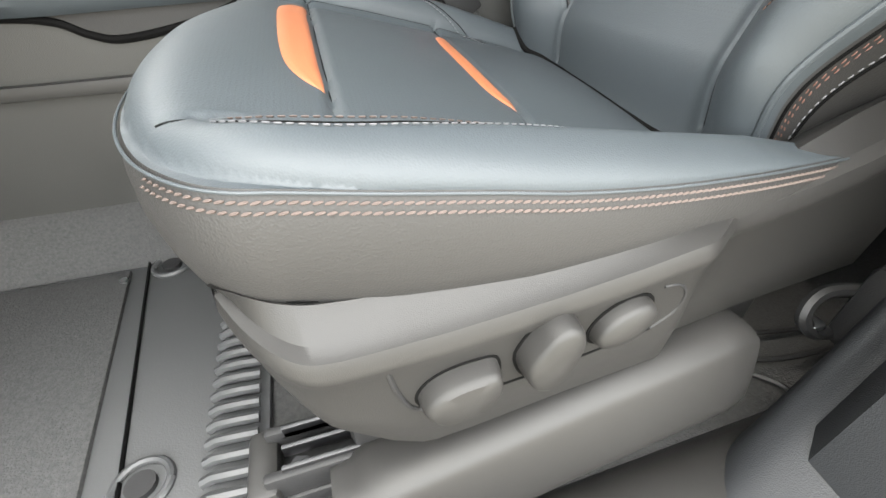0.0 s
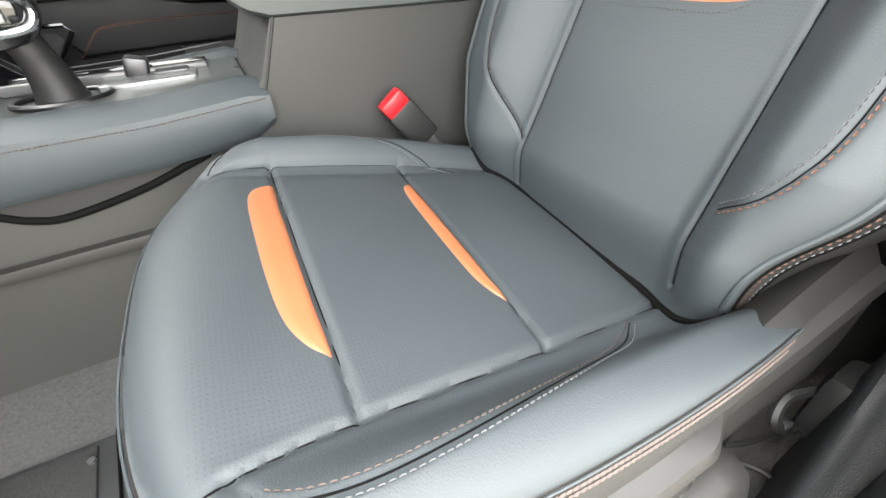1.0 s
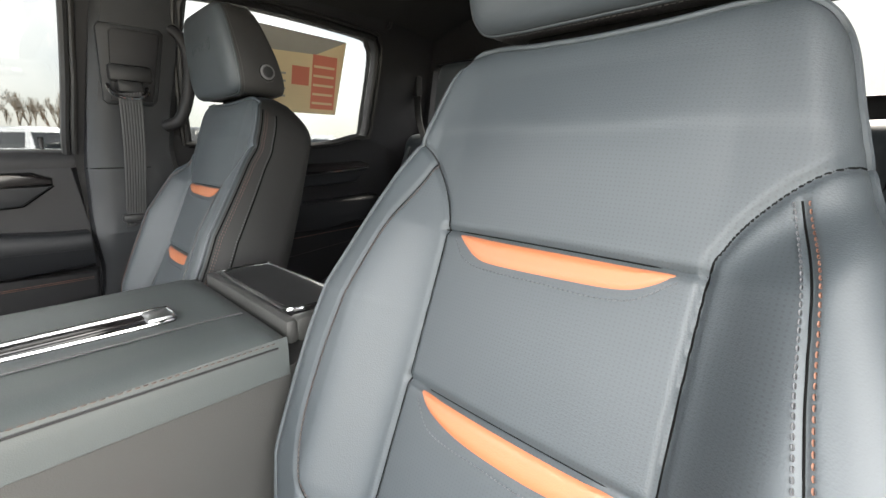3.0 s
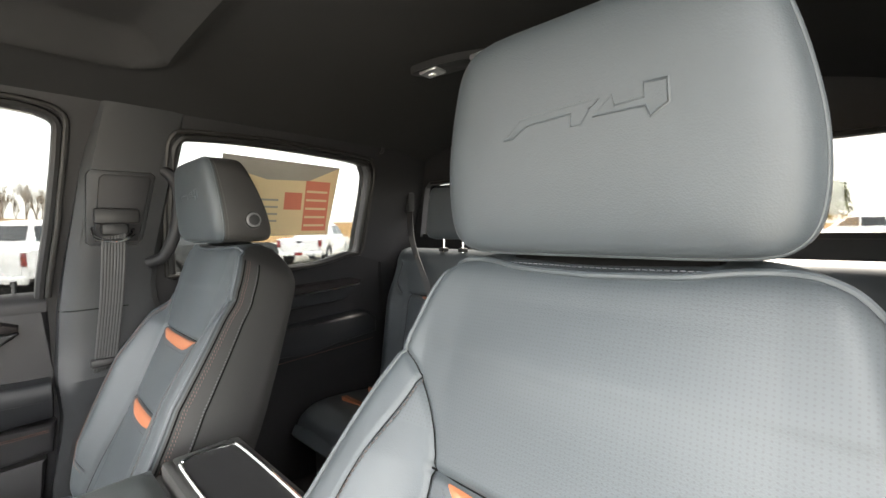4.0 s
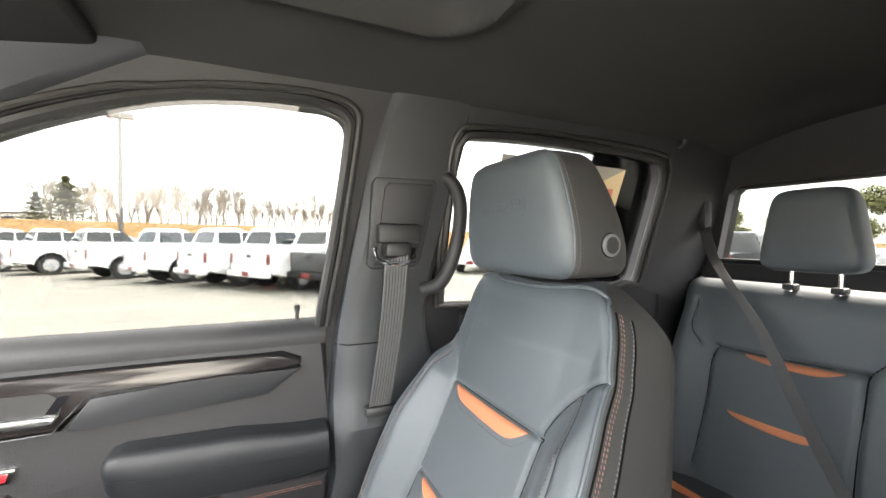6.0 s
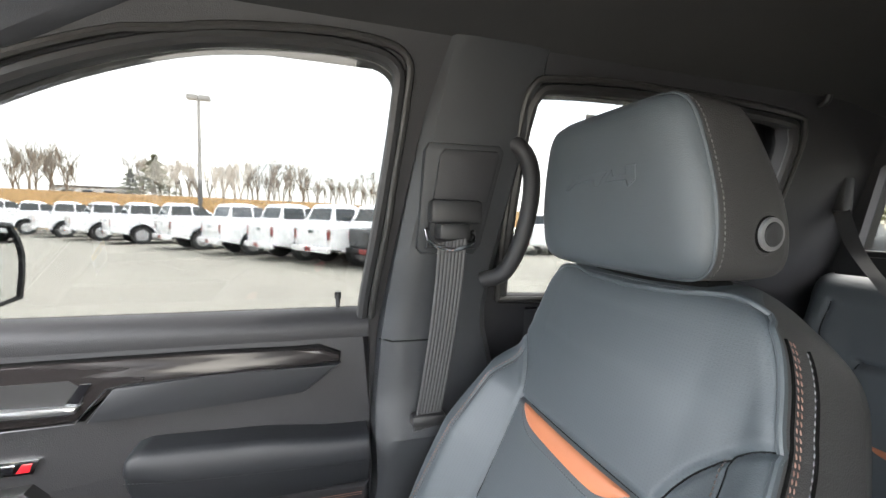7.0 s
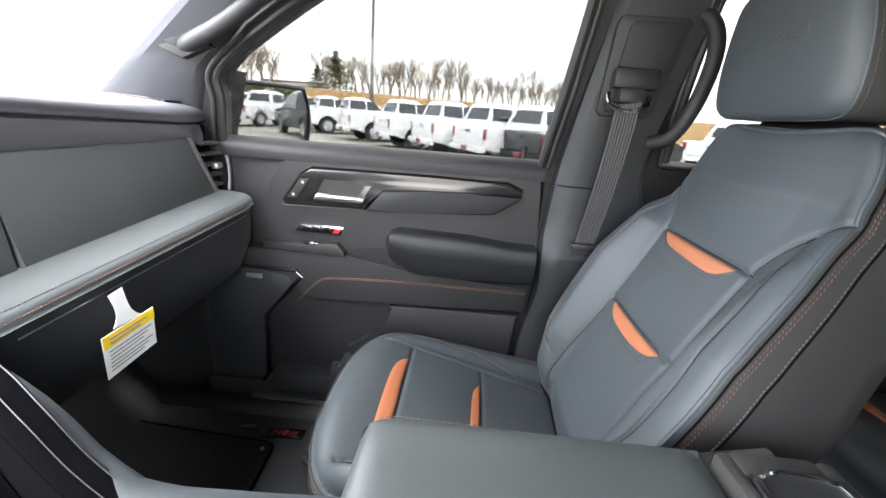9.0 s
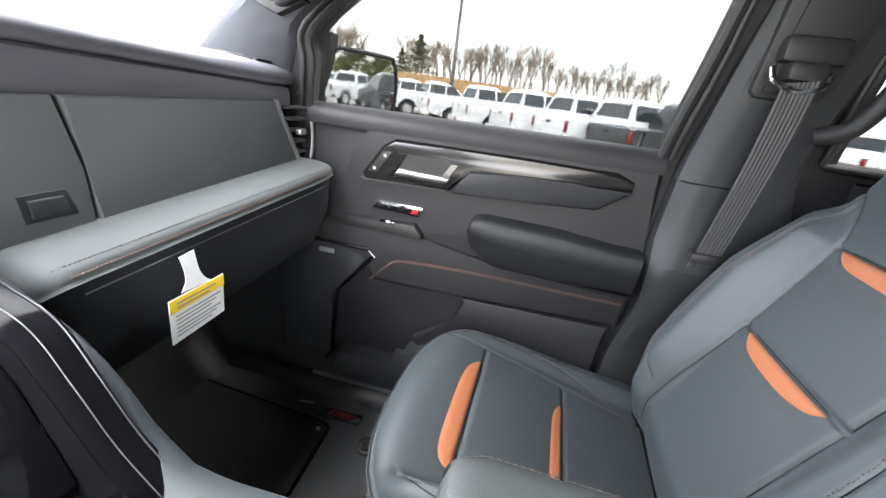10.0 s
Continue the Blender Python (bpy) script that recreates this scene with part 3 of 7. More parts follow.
    for s_ in np.linspace(-0.178, 0.190, 60):
        A, B = st.back(s_, np.linspace(0.0, 0.20, 120)), st.cushion(s_, np.linspace(0.18, C_REAR, 120))
        D = np.linalg.norm(A[:, None, (0, 2)] - B[None, :, (0, 2)], axis=2)
        crease_shade.append(B[np.unravel_index(D.argmin(), D.shape)[1]])
    crease_shade = np.array(crease_shade)
    for _ in range(6):
        crease_shade[1:-1] = (crease_shade[:-2] + 2 * crease_shade[1:-1] + crease_shade[2:]) / 4
    part("crease_shade", Geo().add(*tube(crease_shade + np.array([-0.0015, 0, 0.0015]), 0.0042, 8)), SEAM, cushion, "black tube drawn as shade between cushion and backrest")
    # front and outer plastic shields
    def shield(sg):
        rows = []
        for x in np.concatenate([np.linspace(-0.050, -0.0, 12), np.linspace(0.01, 0.20, 20), np.linspace(0.205, 0.27, 14), np.linspace(0.28, 0.46, 14)]):
            zt = float(np.interp(x, [-0.050, -0.038, 0.002, 0.044, 0.114, 0.191, 0.253, 0.284, 0.33, 0.38, 0.42, 0.46], [0.884, 0.886, 0.877, 0.873, 0.877, 0.884, 0.884, 0.884, 0.908, 0.932, 0.945, 0.950]))
            zr = float(np.interp(x, [-0.050, -0.030, -0.010, 0.012, 0.068, 0.137, 0.19, 0.225, 0.26, 0.30, 0.34, 0.38, 0.42, 0.46], [0.876, 0.868, 0.861, 0.858, 0.860, 0.866, 0.873, 0.879, 0.884, 0.889, 0.897, 0.908, 0.922, 0.93]))
            zb = float(np.interp(x, [-0.050, -0.043, -0.039, -0.026, -0.003, 0.029, 0.054, 0.093, 0.161, 0.265, 0.335, 0.46], [0.868, 0.850, 0.842, 0.820, 0.783, 0.750, 0.733, 0.736, 0.745, 0.756, 0.768, 0.78]))
            zm = zb + 0.4 * (zr - zb)
            tip = float(np.clip((0.0 - x) / 0.05, 0, 1) ** 2) * 0.034
            ya, yb = 0.218 - tip * 0.7 - 0.016 * float(sstep(0.20, 0.30, x)), 0.251 - tip * 1.5
            st_hi, st_lo = float(sstep(0.235, 0.275, x)) * 0.016, float(sstep(0.240, 0.262, x)) * 0.016
            prof = [(ya - 0.012, zt - 0.012), (ya, zt), (ya + 0.006, zt + 0.003), (yb - 0.014 - st_hi, zr + 0.004), (yb - 0.004 - st_hi, zr + 0.001), (yb - st_hi, zr - 0.007),
                    (yb - 0.001 - st_hi, zr - 0.014), (yb - 0.004 - st_hi, zr - 0.022), (yb - 0.004 - st_lo, zm), (yb - 0.007 - st_lo, zb + 0.014), (yb - 0.014 - st_lo, zb + 0.003), (ya - 0.01, zb + 0.006), (ya - 0.02, zb + 0.02), (ya - 0.02, zt - 0.02)]
            rows.append([(x, c + k * sg * y, z) for y, z in prof])
        return Geo().add(*loft(rows))
    for sg in (-1, 1):
        gx = np.linspace(-0.02, 0.33, 40)
        gz_ = np.interp(gx, [-0.050, -0.038, 0.002, 0.044, 0.114, 0.191, 0.253, 0.284, 0.33], [0.884, 0.886, 0.877, 0.873, 0.877, 0.884, 0.884, 0.884, 0.908])
        gy = 0.2185 - 0.016 * sstep(0.20, 0.30, gx) - 0.7 * 0.034 * np.clip(-gx / 0.05, 0, 1) ** 2
        part("shield_gap", Geo().add(*tube([(x, c + k * sg * y, z + 0.002) for x, y, z in zip(gx, gy, gz_)], 0.0024, 6)), SEAM, seat)
    outer = part("side_shield", shield(-1), PLASTIC, seat, "grained black plastic seat side shield")
    part("side_shield", shield(1), PLASTIC, seat)
    yo = c - k * 0.2478
    d = lambda t: yo - k * t

    def grown(q, o):
        cx, cz = sum(p[0] for p in q) / len(q), sum(p[1] for p in q) / len(q)
        return [(x + o * (x - cx) / math.hypot(x - cx, z - cz), z + o * (z - cz) / math.hypot(x - cx, z - cz)) for x, z in q]

    def raised(q, a, b, r, dome=0.0):
        """A switch cap: its outline thrown outwards, narrowing to a rounded face."""
        cx, cz = sum(p[0] for p in q) / len(q), sum(p[1] for p in q) / len(q)
        rows = []
        for o, sc in ((a, 1.03), (a + 0.4 * (b - a), 1.0), (b - r, 0.96), (b - 0.4 * r, 0.91), (b, 0.80), (b + dome, 0.3)):
            rows.append([(cx + (x - cx) * sc, d(o), cz + (z - cz) * sc) for x, z in q])
        return loft(rows)
    # the switch plate's curved ends and the line below the switches
    part("switch_bezel", Geo().add(*tube([(x, d(-0.0006), z) for x, z in smooth_line([(0.031, 0.845), (0.035, 0.822), (0.042, 0.803), (0.049, 0.797), (0.058, 0.797)], 5)], 0.0017, 6)), DARK, outer)
    part("switch_bezel", Geo().add(*tube([(x, d(-0.0008), z) for x, z in smooth_line([(0.212, 0.853), (0.222, 0.852), (0.231, 0.846), (0.234, 0.836), (0.230, 0.824), (0.215, 0.813)], 5)], 0.0013, 6)), DARK, outer)
    part("switch_bezel", Geo().add(*tube([(0.098, d(-0.0008), 0.797), (0.15, d(-0.0008), 0.8015), (0.215, d(-0.0008), 0.813)], 0.0011, 6)), SEAM, outer)
    lever = [tuple(p) for p in smooth_line([(0.048, 0.806), (0.052, 0.819), (0.064, 0.827), (0.082, 0.830), (0.096, 0.828), (0.099, 0.812), (0.092, 0.800), (0.076, 0.794), (0.060, 0.791)], 4, True)]
    part("seat_switch", Geo().add(*raised(lever, -0.004, 0.015, 0.005, 0.001)), PLASTIC, outer, "long rocker switch for sliding the seat")
    part("switch_gap", Geo().add(*prism(grown(lever, 0.0024), "y", d(-0.008), d(-0.0002), 0.0)), SEAM, outer)
    lever = [(0.111, 0.827), (0.118, 0.842), (0.127, 0.853), (0.137, 0.856), (0.146, 0.850), (0.148, 0.832), (0.141, 0.812), (0.132, 0.800), (0.121, 0.802), (0.114, 0.812)]
    lever = [tuple(p) for p in smooth_line(lever, 3, True)]
    part("seat_switch", Geo().add(*raised(lever, -0.004, 0.017, 0.004, 0.0006)), PLASTIC, outer, "upright switch for the backrest")
    part("switch_gap", Geo().add(*prism(grown(lever, 0.0024), "y", d(-0.008), d(-0.0002), 0.0)), SEAM, outer)
    disc = [(0.184 + 0.0215 * math.cos(a), 0.833 + 0.0165 * math.sin(a) + 0.006 * math.cos(a)) for a in [i * math.pi / 14 for i in range(28)]]
    part("lumbar_switch", Geo().add(*raised(disc, -0.004, 0.010, 0.004, 0.002)), PLASTIC, outer, "round lumbar switch")
    part("switch_gap", Geo().add(*prism(grown(disc, 0.0026), "y", d(-0.008), d(-0.0001), 0.0)), SEAM, outer)
    tabc = smooth_line([(0.338, 0.222), (0.358, 0.220), (0.366, 0.212), (0.371, 0.202), (0.364, 0.196), (0.346, 0.198), (0.338, 0.206)], 5, True)
    part("recliner_tab", Geo().add(*tube([(x, c - k * y, 0.9035 + 0.45 * (x - 0.355) + 0.10 * (0.21 - y)) for x, y in np.vstack([tabc, tabc[:1]])], 0.0010, 6)), DARK, outer)
    # base: risers and rails
    for sg in (-1, 1):
        y = c + sg * 0.19
        part("seat_riser", Geo().add(*rbox((0.0, y - 0.02, 0.69), (0.40, y + 0.02, 0.86), 0.012)), DARK, seat)
        rail = part("seat_rail", Geo().add(*rbox((-0.075, y - 0.026, 0.650), (0.42, y + 0.026, 0.668), 0.003)).add(*rbox((-0.07, y - 0.024, 0.668), (0.42, y - 0.015, 0.700), 0.003)).add(*rbox((-0.07, y + 0.015, 0.668), (0.42, y + 0.024, 0.700), 0.003)), DARK, seat, "black steel seat rail")
        for q in (-0.017, 0.0, 0.017):
            part("rail_strip", Geo().add(*rbox((-0.055, y + q - 0.002, 0.690), (0.40, y + q + 0.002, 0.704), 0.001)), STEEL, rail)
        part("rail_bolt", Geo().add(*tube([(-0.045, y - 0.008, 0.668), (-0.045, y - 0.008, 0.682)], 0.010, 6)), STEEL, rail)
        part("rail_cap", Geo().add(*rbox((-0.085, y - 0.030, 0.645), (-0.060, y + 0.030, 0.690), 0.006)), PLASTIC, rail)
    part("under_pan", Geo().add(*rbox((-0.02, c - 0.18, 0.80), (0.40, c + 0.18, 0.86), 0.02)), DARK, seat)
    yy = c - k * 0.268
    prof = smooth_line([(0.195, 0.72), (0.202, 0.765), (0.232, 0.775), (0.252, 0.772), (0.261, 0.760), (0.272, 0.715), (0.270, 0.690), (0.24, 0.672)], 4, True)
    rows = []
    for x in np.linspace(-0.02, 0.335, 24):
        dz = float(np.interp(x, [-0.02, 0.20, 0.335], [-0.070, -0.022, 0.002]))
        sh = 1.0 if 0 < x < 0.32 else 0.9
        rows.append([(x, c - k * (0.245 + (y - 0.245) * sh), 0.715 + (z - 0.715) * sh + dz) for y, z in prof])
    part("rail_cover", Geo().add(*loft(rows)), PLASTIC, seat, "black plastic cover over the seat rail")
    # headrest: a flat padded face inside piping, with deep sides
    hc = -0.427 if k == 1 else 0.444
    HZ = smooth_line([(1.468, 0.088), (1.4695, 0.108), (1.474, 0.120), (1.484, 0.1285), (1.500, 0.1325), (1.522, 0.1335), (1.547, 0.1315), (1.577, 0.1255), (1.602, 0.1185), (1.620, 0.112), (1.632, 0.104), (1.640, 0.092), (1.6435, 0.074)], 4)
    loop = [(w, z) for z, w in HZ] + [(w, 1.6440) for w in np.linspace(0.055, -0.055, 8)] + [(-w, z) for z, w in HZ[::-1]] + [(w, 1.4675) for w in np.linspace(-0.07, 0.07, 8)]
    H0 = Vector((0.525, hc, 1.556))

    def head_at(w, z, sc, dep):
        up = float(np.clip((z - 1.47) / 0.17, 0, 1))
        zz = H0.z + (z - H0.z) * sc
        edge = 0.531 - 0.075 * (zz - 1.47)
        x = edge + (dep * (1 - 0.36 * up ** 1.5) if dep > 0 else dep)
        return (x, hc + k * w * sc, zz)
    rows = [[head_at(w, z, sc, dep) for w, z in loop] for dep, sc in (
        (-0.0165, 0.02), (-0.0165, 0.30), (-0.0160, 0.55), (-0.0145, 0.75), (-0.0115, 0.88), (-0.0075, 0.945), (-0.002, 0.982), (0.002, 0.990), (0.004, 0.984), (0.0065, 0.990), (0.012, 0.999), (0.030, 1.006), (0.050, 1.006), (0.070, 1.002), (0.084, 1.000), (0.0935, 0.990), (0.0985, 0.970), (0.102, 0.935), (0.104, 0.85), (0.105, 0.50), (0.1055, 0.05))]
    g = Geo().add(*loft(rows))
    nl = len(loop)
    for i, f in enumerate(g.f):
        if len(f) == 4 and min(f) >= 8 * nl or (len(f) > 4 and min(f) > 0):
            g.mi[i] = 1
    head = part("headrest", g, [LEATHER, VINYL], seat, "padded black leather headrest with a tilt button")
    ring = [Vector(p) + (Vector(p) - H0) * 0.003 for p in rows[8]]
    part("piping", Geo().add(*tube(ring + ring[:1], 0.0022, 8)), LEATHER, head)
    P = np.array([tuple(Vector(p) + (Vector(p) - H0).normalized() * 0.0003) for p in rows[10] + rows[10][:1]])
    N = np.array([tuple(Vector((0, p[1] - H0.y, p[2] - H0.z)).normalized()) for p in P])
    part("stitching", strip_stitches(P, N, 0.0050, 0.0034, 0.0007, 0.0005), TH_DARK, head)
    # an embossed emblem of slanted strokes
    def em(s, v):
        return Vector((0.531 - 0.075 * (0.1068 + 1.085 * v) - 0.0160, hc + 1.085 * s, 1.5768 + 1.085 * v))
    strokes = [[(0.0533, -0.0165), (0.0385, -0.0045), (-0.0183, -0.0013), (-0.0110, -0.0070), (-0.0053, -0.0155), (0.0010, -0.0155), (0.0005, -0.0075), (0.0330, -0.0095), (0.0460, -0.0165)],
               [(-0.0132, -0.0119), (-0.0254, -0.0008), (-0.0269, -0.0079), (-0.0436, -0.0064), (-0.0432, 0.0018), (-0.0563, 0.0018), (-0.0568, -0.0119), (-0.0471, -0.0180), (-0.0445, -0.0115)]]
    g = Geo()
    for l in strokes:
        for sc_, m_ in ((1.0, 0.0011), (0.90, 0.0006)):
            cs, cv = sum(p[0] for p in l) / len(l), sum(p[1] for p in l) / len(l)
            g.add(*tube([em(cs + (s - cs) * (1 if sc_ == 1 else 0.96), cv + (v - cv) * sc_) for s, v in l + l[:1]], m_, 5))
    part("emblem", g, LEATHER, head, "embossed emblem of slanted strokes")
    bt = Vector((0.589, hc, 1.514))
    for sg in (k,):
        yb = hc + sg * 0.1310
        discs = [(0.0195, 0.003, VINYL), (0.0165, 0.0045, SEAM), (0.0150, 0.0075, SATINBLK), (0.0118, 0.0078, SEAM), (0.0108, 0.0088, DARK)]
        for r, o, m in discs:
            pts = [(bt.x + r * math.cos(a), bt.z + r * math.sin(a)) for a in [i * math.pi / 14 for i in range(28)]]
            part("tilt_button", Geo().add(*prism(pts, "y", yb - sg * 0.014, yb + sg * o, 0.0015)), m, head, "round headrest button")
    # added block, painted black for the shaded gap below the headrest
    part("headrest_gap_fill", Geo().add(*rbox((0.560, c - 0.085, 1.43), (0.600, c + 0.085, 1.470), 0.010)), SEAM, seat, "added black block standing for the dark gap under the headrest")
    for sg in (-1, 1):
        x0 = Vector((0.582, c + sg * 0.06, 1.455))
        part("headrest_post", Geo().add(*tube([x0, x0 + Vector((0.015, 0, 0.07))], 0.005, 10)), DARK, head, "dark headrest post")
        part("post_collar", Geo().add(*rbox(x0 + Vector((-0.014, -0.014, 0.005)), x0 + Vector((0.014, 0.014, 0.022)), 0.005)), DARK, head)
    return seat


def buckle(at, lean, tall=0.13):
    b = thing("seat_belt_buckle", "black seat belt buckle with a red release button", "seat belt", at, "seat belt buckles")
    M = Matrix.Translation(at) @ Euler((radians(lean[0]), radians(lean[1]), radians(lean[2]))).to_matrix().to_4x4()
    def put(lo, hi, r):
        v, f = rbox(lo, hi, r)
        return [M @ Vector(p) for p in v], f
    part("stalk", Geo().add(*put((-0.012, -0.006, -0.02), (0.012, 0.006, tall * 0.55), 0.004)), WEB, b)
    part("housing", Geo().add(*put((-0.021, -0.012, tall * 0.38), (0.021, 0.012, tall * 0.86), 0.005)), DARK, b, "black plastic housing")
    part("button", Geo().add(*put((-0.0185, -0.0105, tall * 0.82), (0.0185, 0.0105, tall), 0.004)), RED, b, "red release button")
    return b


front_seat("driver")
front_seat("passenger")
buckle((0.290, -0.192, 0.898), (0, -38, 0), 0.135)
buckle((0.285, 0.215, 0.90), (0, -38, 0), 0.12)


# ---- the cab's shell ----
def lean_y(z):
    return 0.80 - 0.28 * max(0.0, z - 1.34)


def shell(name, geo, material, label, category="wall", uvs=None):
    ob = part(name, geo, material, None, "", True, uvs)
    return tagged(ob, label, category, kind="structure")


def side_panel(outline, sg, thick, inset=0.0, r=0.0):
    """A plate that follows the leaning side of the cab; the outline is in x and z."""
    v, f = prism(outline, "y", -thick, 0.0, r)
    return [(p[0], sg * (lean_y(p[2]) - inset + p[1]), p[2]) for p in v], f


def holed(outer, holes, sg, y0, y1):
    """A side wall between two depths, with openings through it (outlines in x and z)."""
    bm = bmesh.new()
    loops = []
    for pts in [outer] + holes:
        vs = [bm.verts.new((x, 0, z)) for x, z in pts]
        es = [bm.edges.new((vs[i], vs[(i + 1) % len(vs)])) for i in range(len(vs))]
        loops.append(es)
    bmesh.ops.triangle_fill(bm, use_beauty=True, use_dissolve=False, edges=[e for l in loops for e in l])
    geom = bmesh.ops.extrude_face_region(bm, geom=bm.faces[:])
    for v in [q for q in geom["geom"] if isinstance(q, bmesh.types.BMVert)]:
        v.co.y = 1.0
    bmesh.ops.recalc_face_normals(bm, faces=bm.faces[:])
    bm.verts.index_update()
    out = []
    for v in bm.verts:
        y = y0 if v.co.y < 0.5 else y1
        out.append((v.co.x, sg * (lean_y(v.co.z) - 0.80 + y), v.co.z))
    f = [[v.index for v in q.verts] for q in bm.faces]
    bm.free()
    return out, f


WIN_F = [tuple(p) for p in smooth_line([(-0.46, 1.345), (-0.44, 1.43), (-0.424, 1.503), (-0.26, 1.613), (-0.12, 1.685), (0.025, 1.734), (0.15, 1.752), (0.26, 1.755), (0.318, 1.738), (0.322, 1.68), (0.306, 1.52), (0.290, 1.40), (0.285, 1.345)], 5)]
WIN_R = [tuple(p) for p in smooth_line([(0.548, 1.37), (0.540, 1.5), (0.540, 1.66), (0.552, 1.722), (0.60, 1.738), (0.80, 1.745), (1.10, 1.735), (1.150, 1.715), (1.165, 1.66), (1.160, 1.50), (1.152, 1.405), (1.10, 1.40), (0.98, 1.372), (0.80, 1.362)], 5)]
OUT_SIDE = [(-0.75, 0.55), (-0.75, 1.36), (-0.62, 1.44), (-0.45, 1.56), (-0.26, 1.68), (-0.05, 1.79), (0.10, 1.83), (1.43, 1.83), (1.47, 1.3), (1.47, 0.55)]
shell("wall_passenger", Geo().add(*holed(OUT_SIDE, [WIN_F, WIN_R], 1, 0.775, 0.835)), SOFT, "dark inner side of the cab with two window openings", uvs=None)
OUT_DRIVER = [(0.50, 0.55), (0.50, 1.25), (0.52, 1.55), (0.50, 1.80), (0.46, 1.83), (1.43, 1.83), (1.47, 1.3), (1.47, 0.55)]
WIN_D = [(x + (0.03 if x < 0.6 else 0), z) for x, z in WIN_R]
shell("wall_driver", Geo().add(*holed(OUT_DRIVER, [WIN_D], -1, 0.775, 0.835)), SOFT, "dark inner side of the cab behind the driver's doorway")

for nm, outline, sg, m in (("window_1", WIN_F, 1, GLASS), ("window_2", WIN_R, 1, TINT), ("window_3", WIN_D, -1, TINT)):
    w = tagged(new(nm), "side window of clear tinted glass in a black rubber seal", "window", kind="structure")
    v, f = prism(outline, "y", 0.806, 0.810)
    pane = part("pane", Geo().add([(p[0], sg * (lean_y(p[2]) - 0.80 + p[1]), p[2]) for p in v], f), m, w, smooth=False)
    pane.visible_shadow = False
    loop = [(x, sg * (lean_y(z) - 0.030), z) for x, z in outline]
    open_foot = nm == "window_1"
    part("seal", Geo().add(*tube(loop if open_foot else loop + loop[:1], 0.010, 8)), DARK, w, "black rubber window seal")
    ring = [(x + (0.014 if x > 0.0 + (0.8 if nm != "window_1" else 0) else -0.014), sg * (lean_y(z) - 0.040), z + (0.012 if z > 1.55 else 0)) for x, z in outline]
    part("trim_edge", Geo().add(*tube(ring if open_foot else ring + ring[:1], 0.006, 8)), PLASTIC, w)

# floor, tunnel and sills
def floor_sheet():
    g = Geo()
    rows = []
    for x in np.linspace(-0.95, 1.5, 60):
        row = []
        for y in np.linspace(-0.79, 0.79, 60):
            z = 0.625 + 0.10 * float(sstep(-0.62, -0.95, x)) * 3.2
            z += 0.09 * float(sstep(0.24, 0.15, abs(y)))
            row.append((x, y, z))
        rows.append(row)
    return g.add(*loft(rows, False, False))


floor = shell("floor", floor_sheet(), CARPET, "dark carpeted cab floor with a raised tunnel", "floor")
for sg in (1, -1):
    prof = smooth_line([(0.68, 0.60), (0.70, 0.645), (0.74, 0.66), (0.80, 0.655), (0.835, 0.63), (0.84, 0.55), (0.70, 0.55)], 4, True)
    shell("sill_trim", Geo().add(*loft([[(x, sg * y, z) for y, z in prof] for x in np.linspace(-0.70, 0.46, 12)])), PLASTIC, "black plastic door sill trim", "sill")
shell("sill_plate", Geo().add(*rbox((-0.42, 0.725, 0.658), (0.20, 0.785, 0.664), 0.002)), SATIN, "satin metal door sill plate", "sill")
shell("sill_plate", Geo().add(*rbox((-0.42, -0.785, 0.658), (0.20, -0.725, 0.664), 0.002)), DARK, "dark door sill plate", "sill")

# headliner with a recess for the sunroof
def roof_z(x, y):
    z = 1.852 - 0.075 * (abs(y) / 0.68) ** 4 - 0.10 * float(sstep(0.05, -0.45, x)) - 0.02 * float(sstep(1.25, 1.45, x))
    d = min(0.462 - x, x - 0.02, 0.462 - abs(y))
    d = min(d, 0.07 - math.hypot(max(0.0, 0.07 - (0.462 - x)), max(0.0, 0.07 - (0.462 - abs(y)))))
    return z + 0.040 * float(sstep(-0.012, 0.045, d)) - 0.014 * math.exp(-((d + 0.016) / 0.018) ** 2)


rows = [[(x, y, roof_z(x, y)) for y in np.linspace(-0.70, 0.70, 141)] for x in np.linspace(-0.42, 1.46, 190)]
shell("ceiling", Geo().add(*loft(rows, False, False)), CLOTH, "dark cloth headliner with a recessed sunroof frame", "ceiling")
shell("roof_panel", Geo().add(*rbox((-0.44, -0.74, 1.915), (1.50, 0.74, 1.945), 0.01)), PLASTIC, "roof over the headliner", "roof")
for sg in (1, -1):
    shell("roof_rail", Geo().add(*loft([[(x, sg * y, z) for y, z in ((0.66, 1.83), (0.69, 1.775), (0.70, 1.765), (0.76, 1.765), (0.76, 1.93), (0.70, 1.93))] for x in np.linspace(-0.10, 1.46, 10)])), CLOTH, "cloth covered roof side rail", "trim")

# rear wall with its window
RW = [(-0.70, 1.455), (-0.665, 1.66), (-0.64, 1.682), (0.64, 1.682), (0.665, 1.66), (0.70, 1.455)]
bm_out = [(-0.80, 0.55), (-0.80, 1.36), (-0.69, 1.86), (0.69, 1.86), (0.80, 1.36), (0.80, 0.55)]
bm = bmesh.new()
allv = []
for pts in (bm_out, RW):
    vs = [bm.verts.new((0, y, z)) for y, z in pts]
    allv += [bm.edges.new((vs[i], vs[(i + 1) % len(vs)])) for i in range(len(vs))]
bmesh.ops.triangle_fill(bm, use_beauty=True, use_dissolve=False, edges=allv)
geom = bmesh.ops.extrude_face_region(bm, geom=bm.faces[:])
for q in geom["geom"]:
    if isinstance(q, bmesh.types.BMVert):
        q.co.x = 0.06
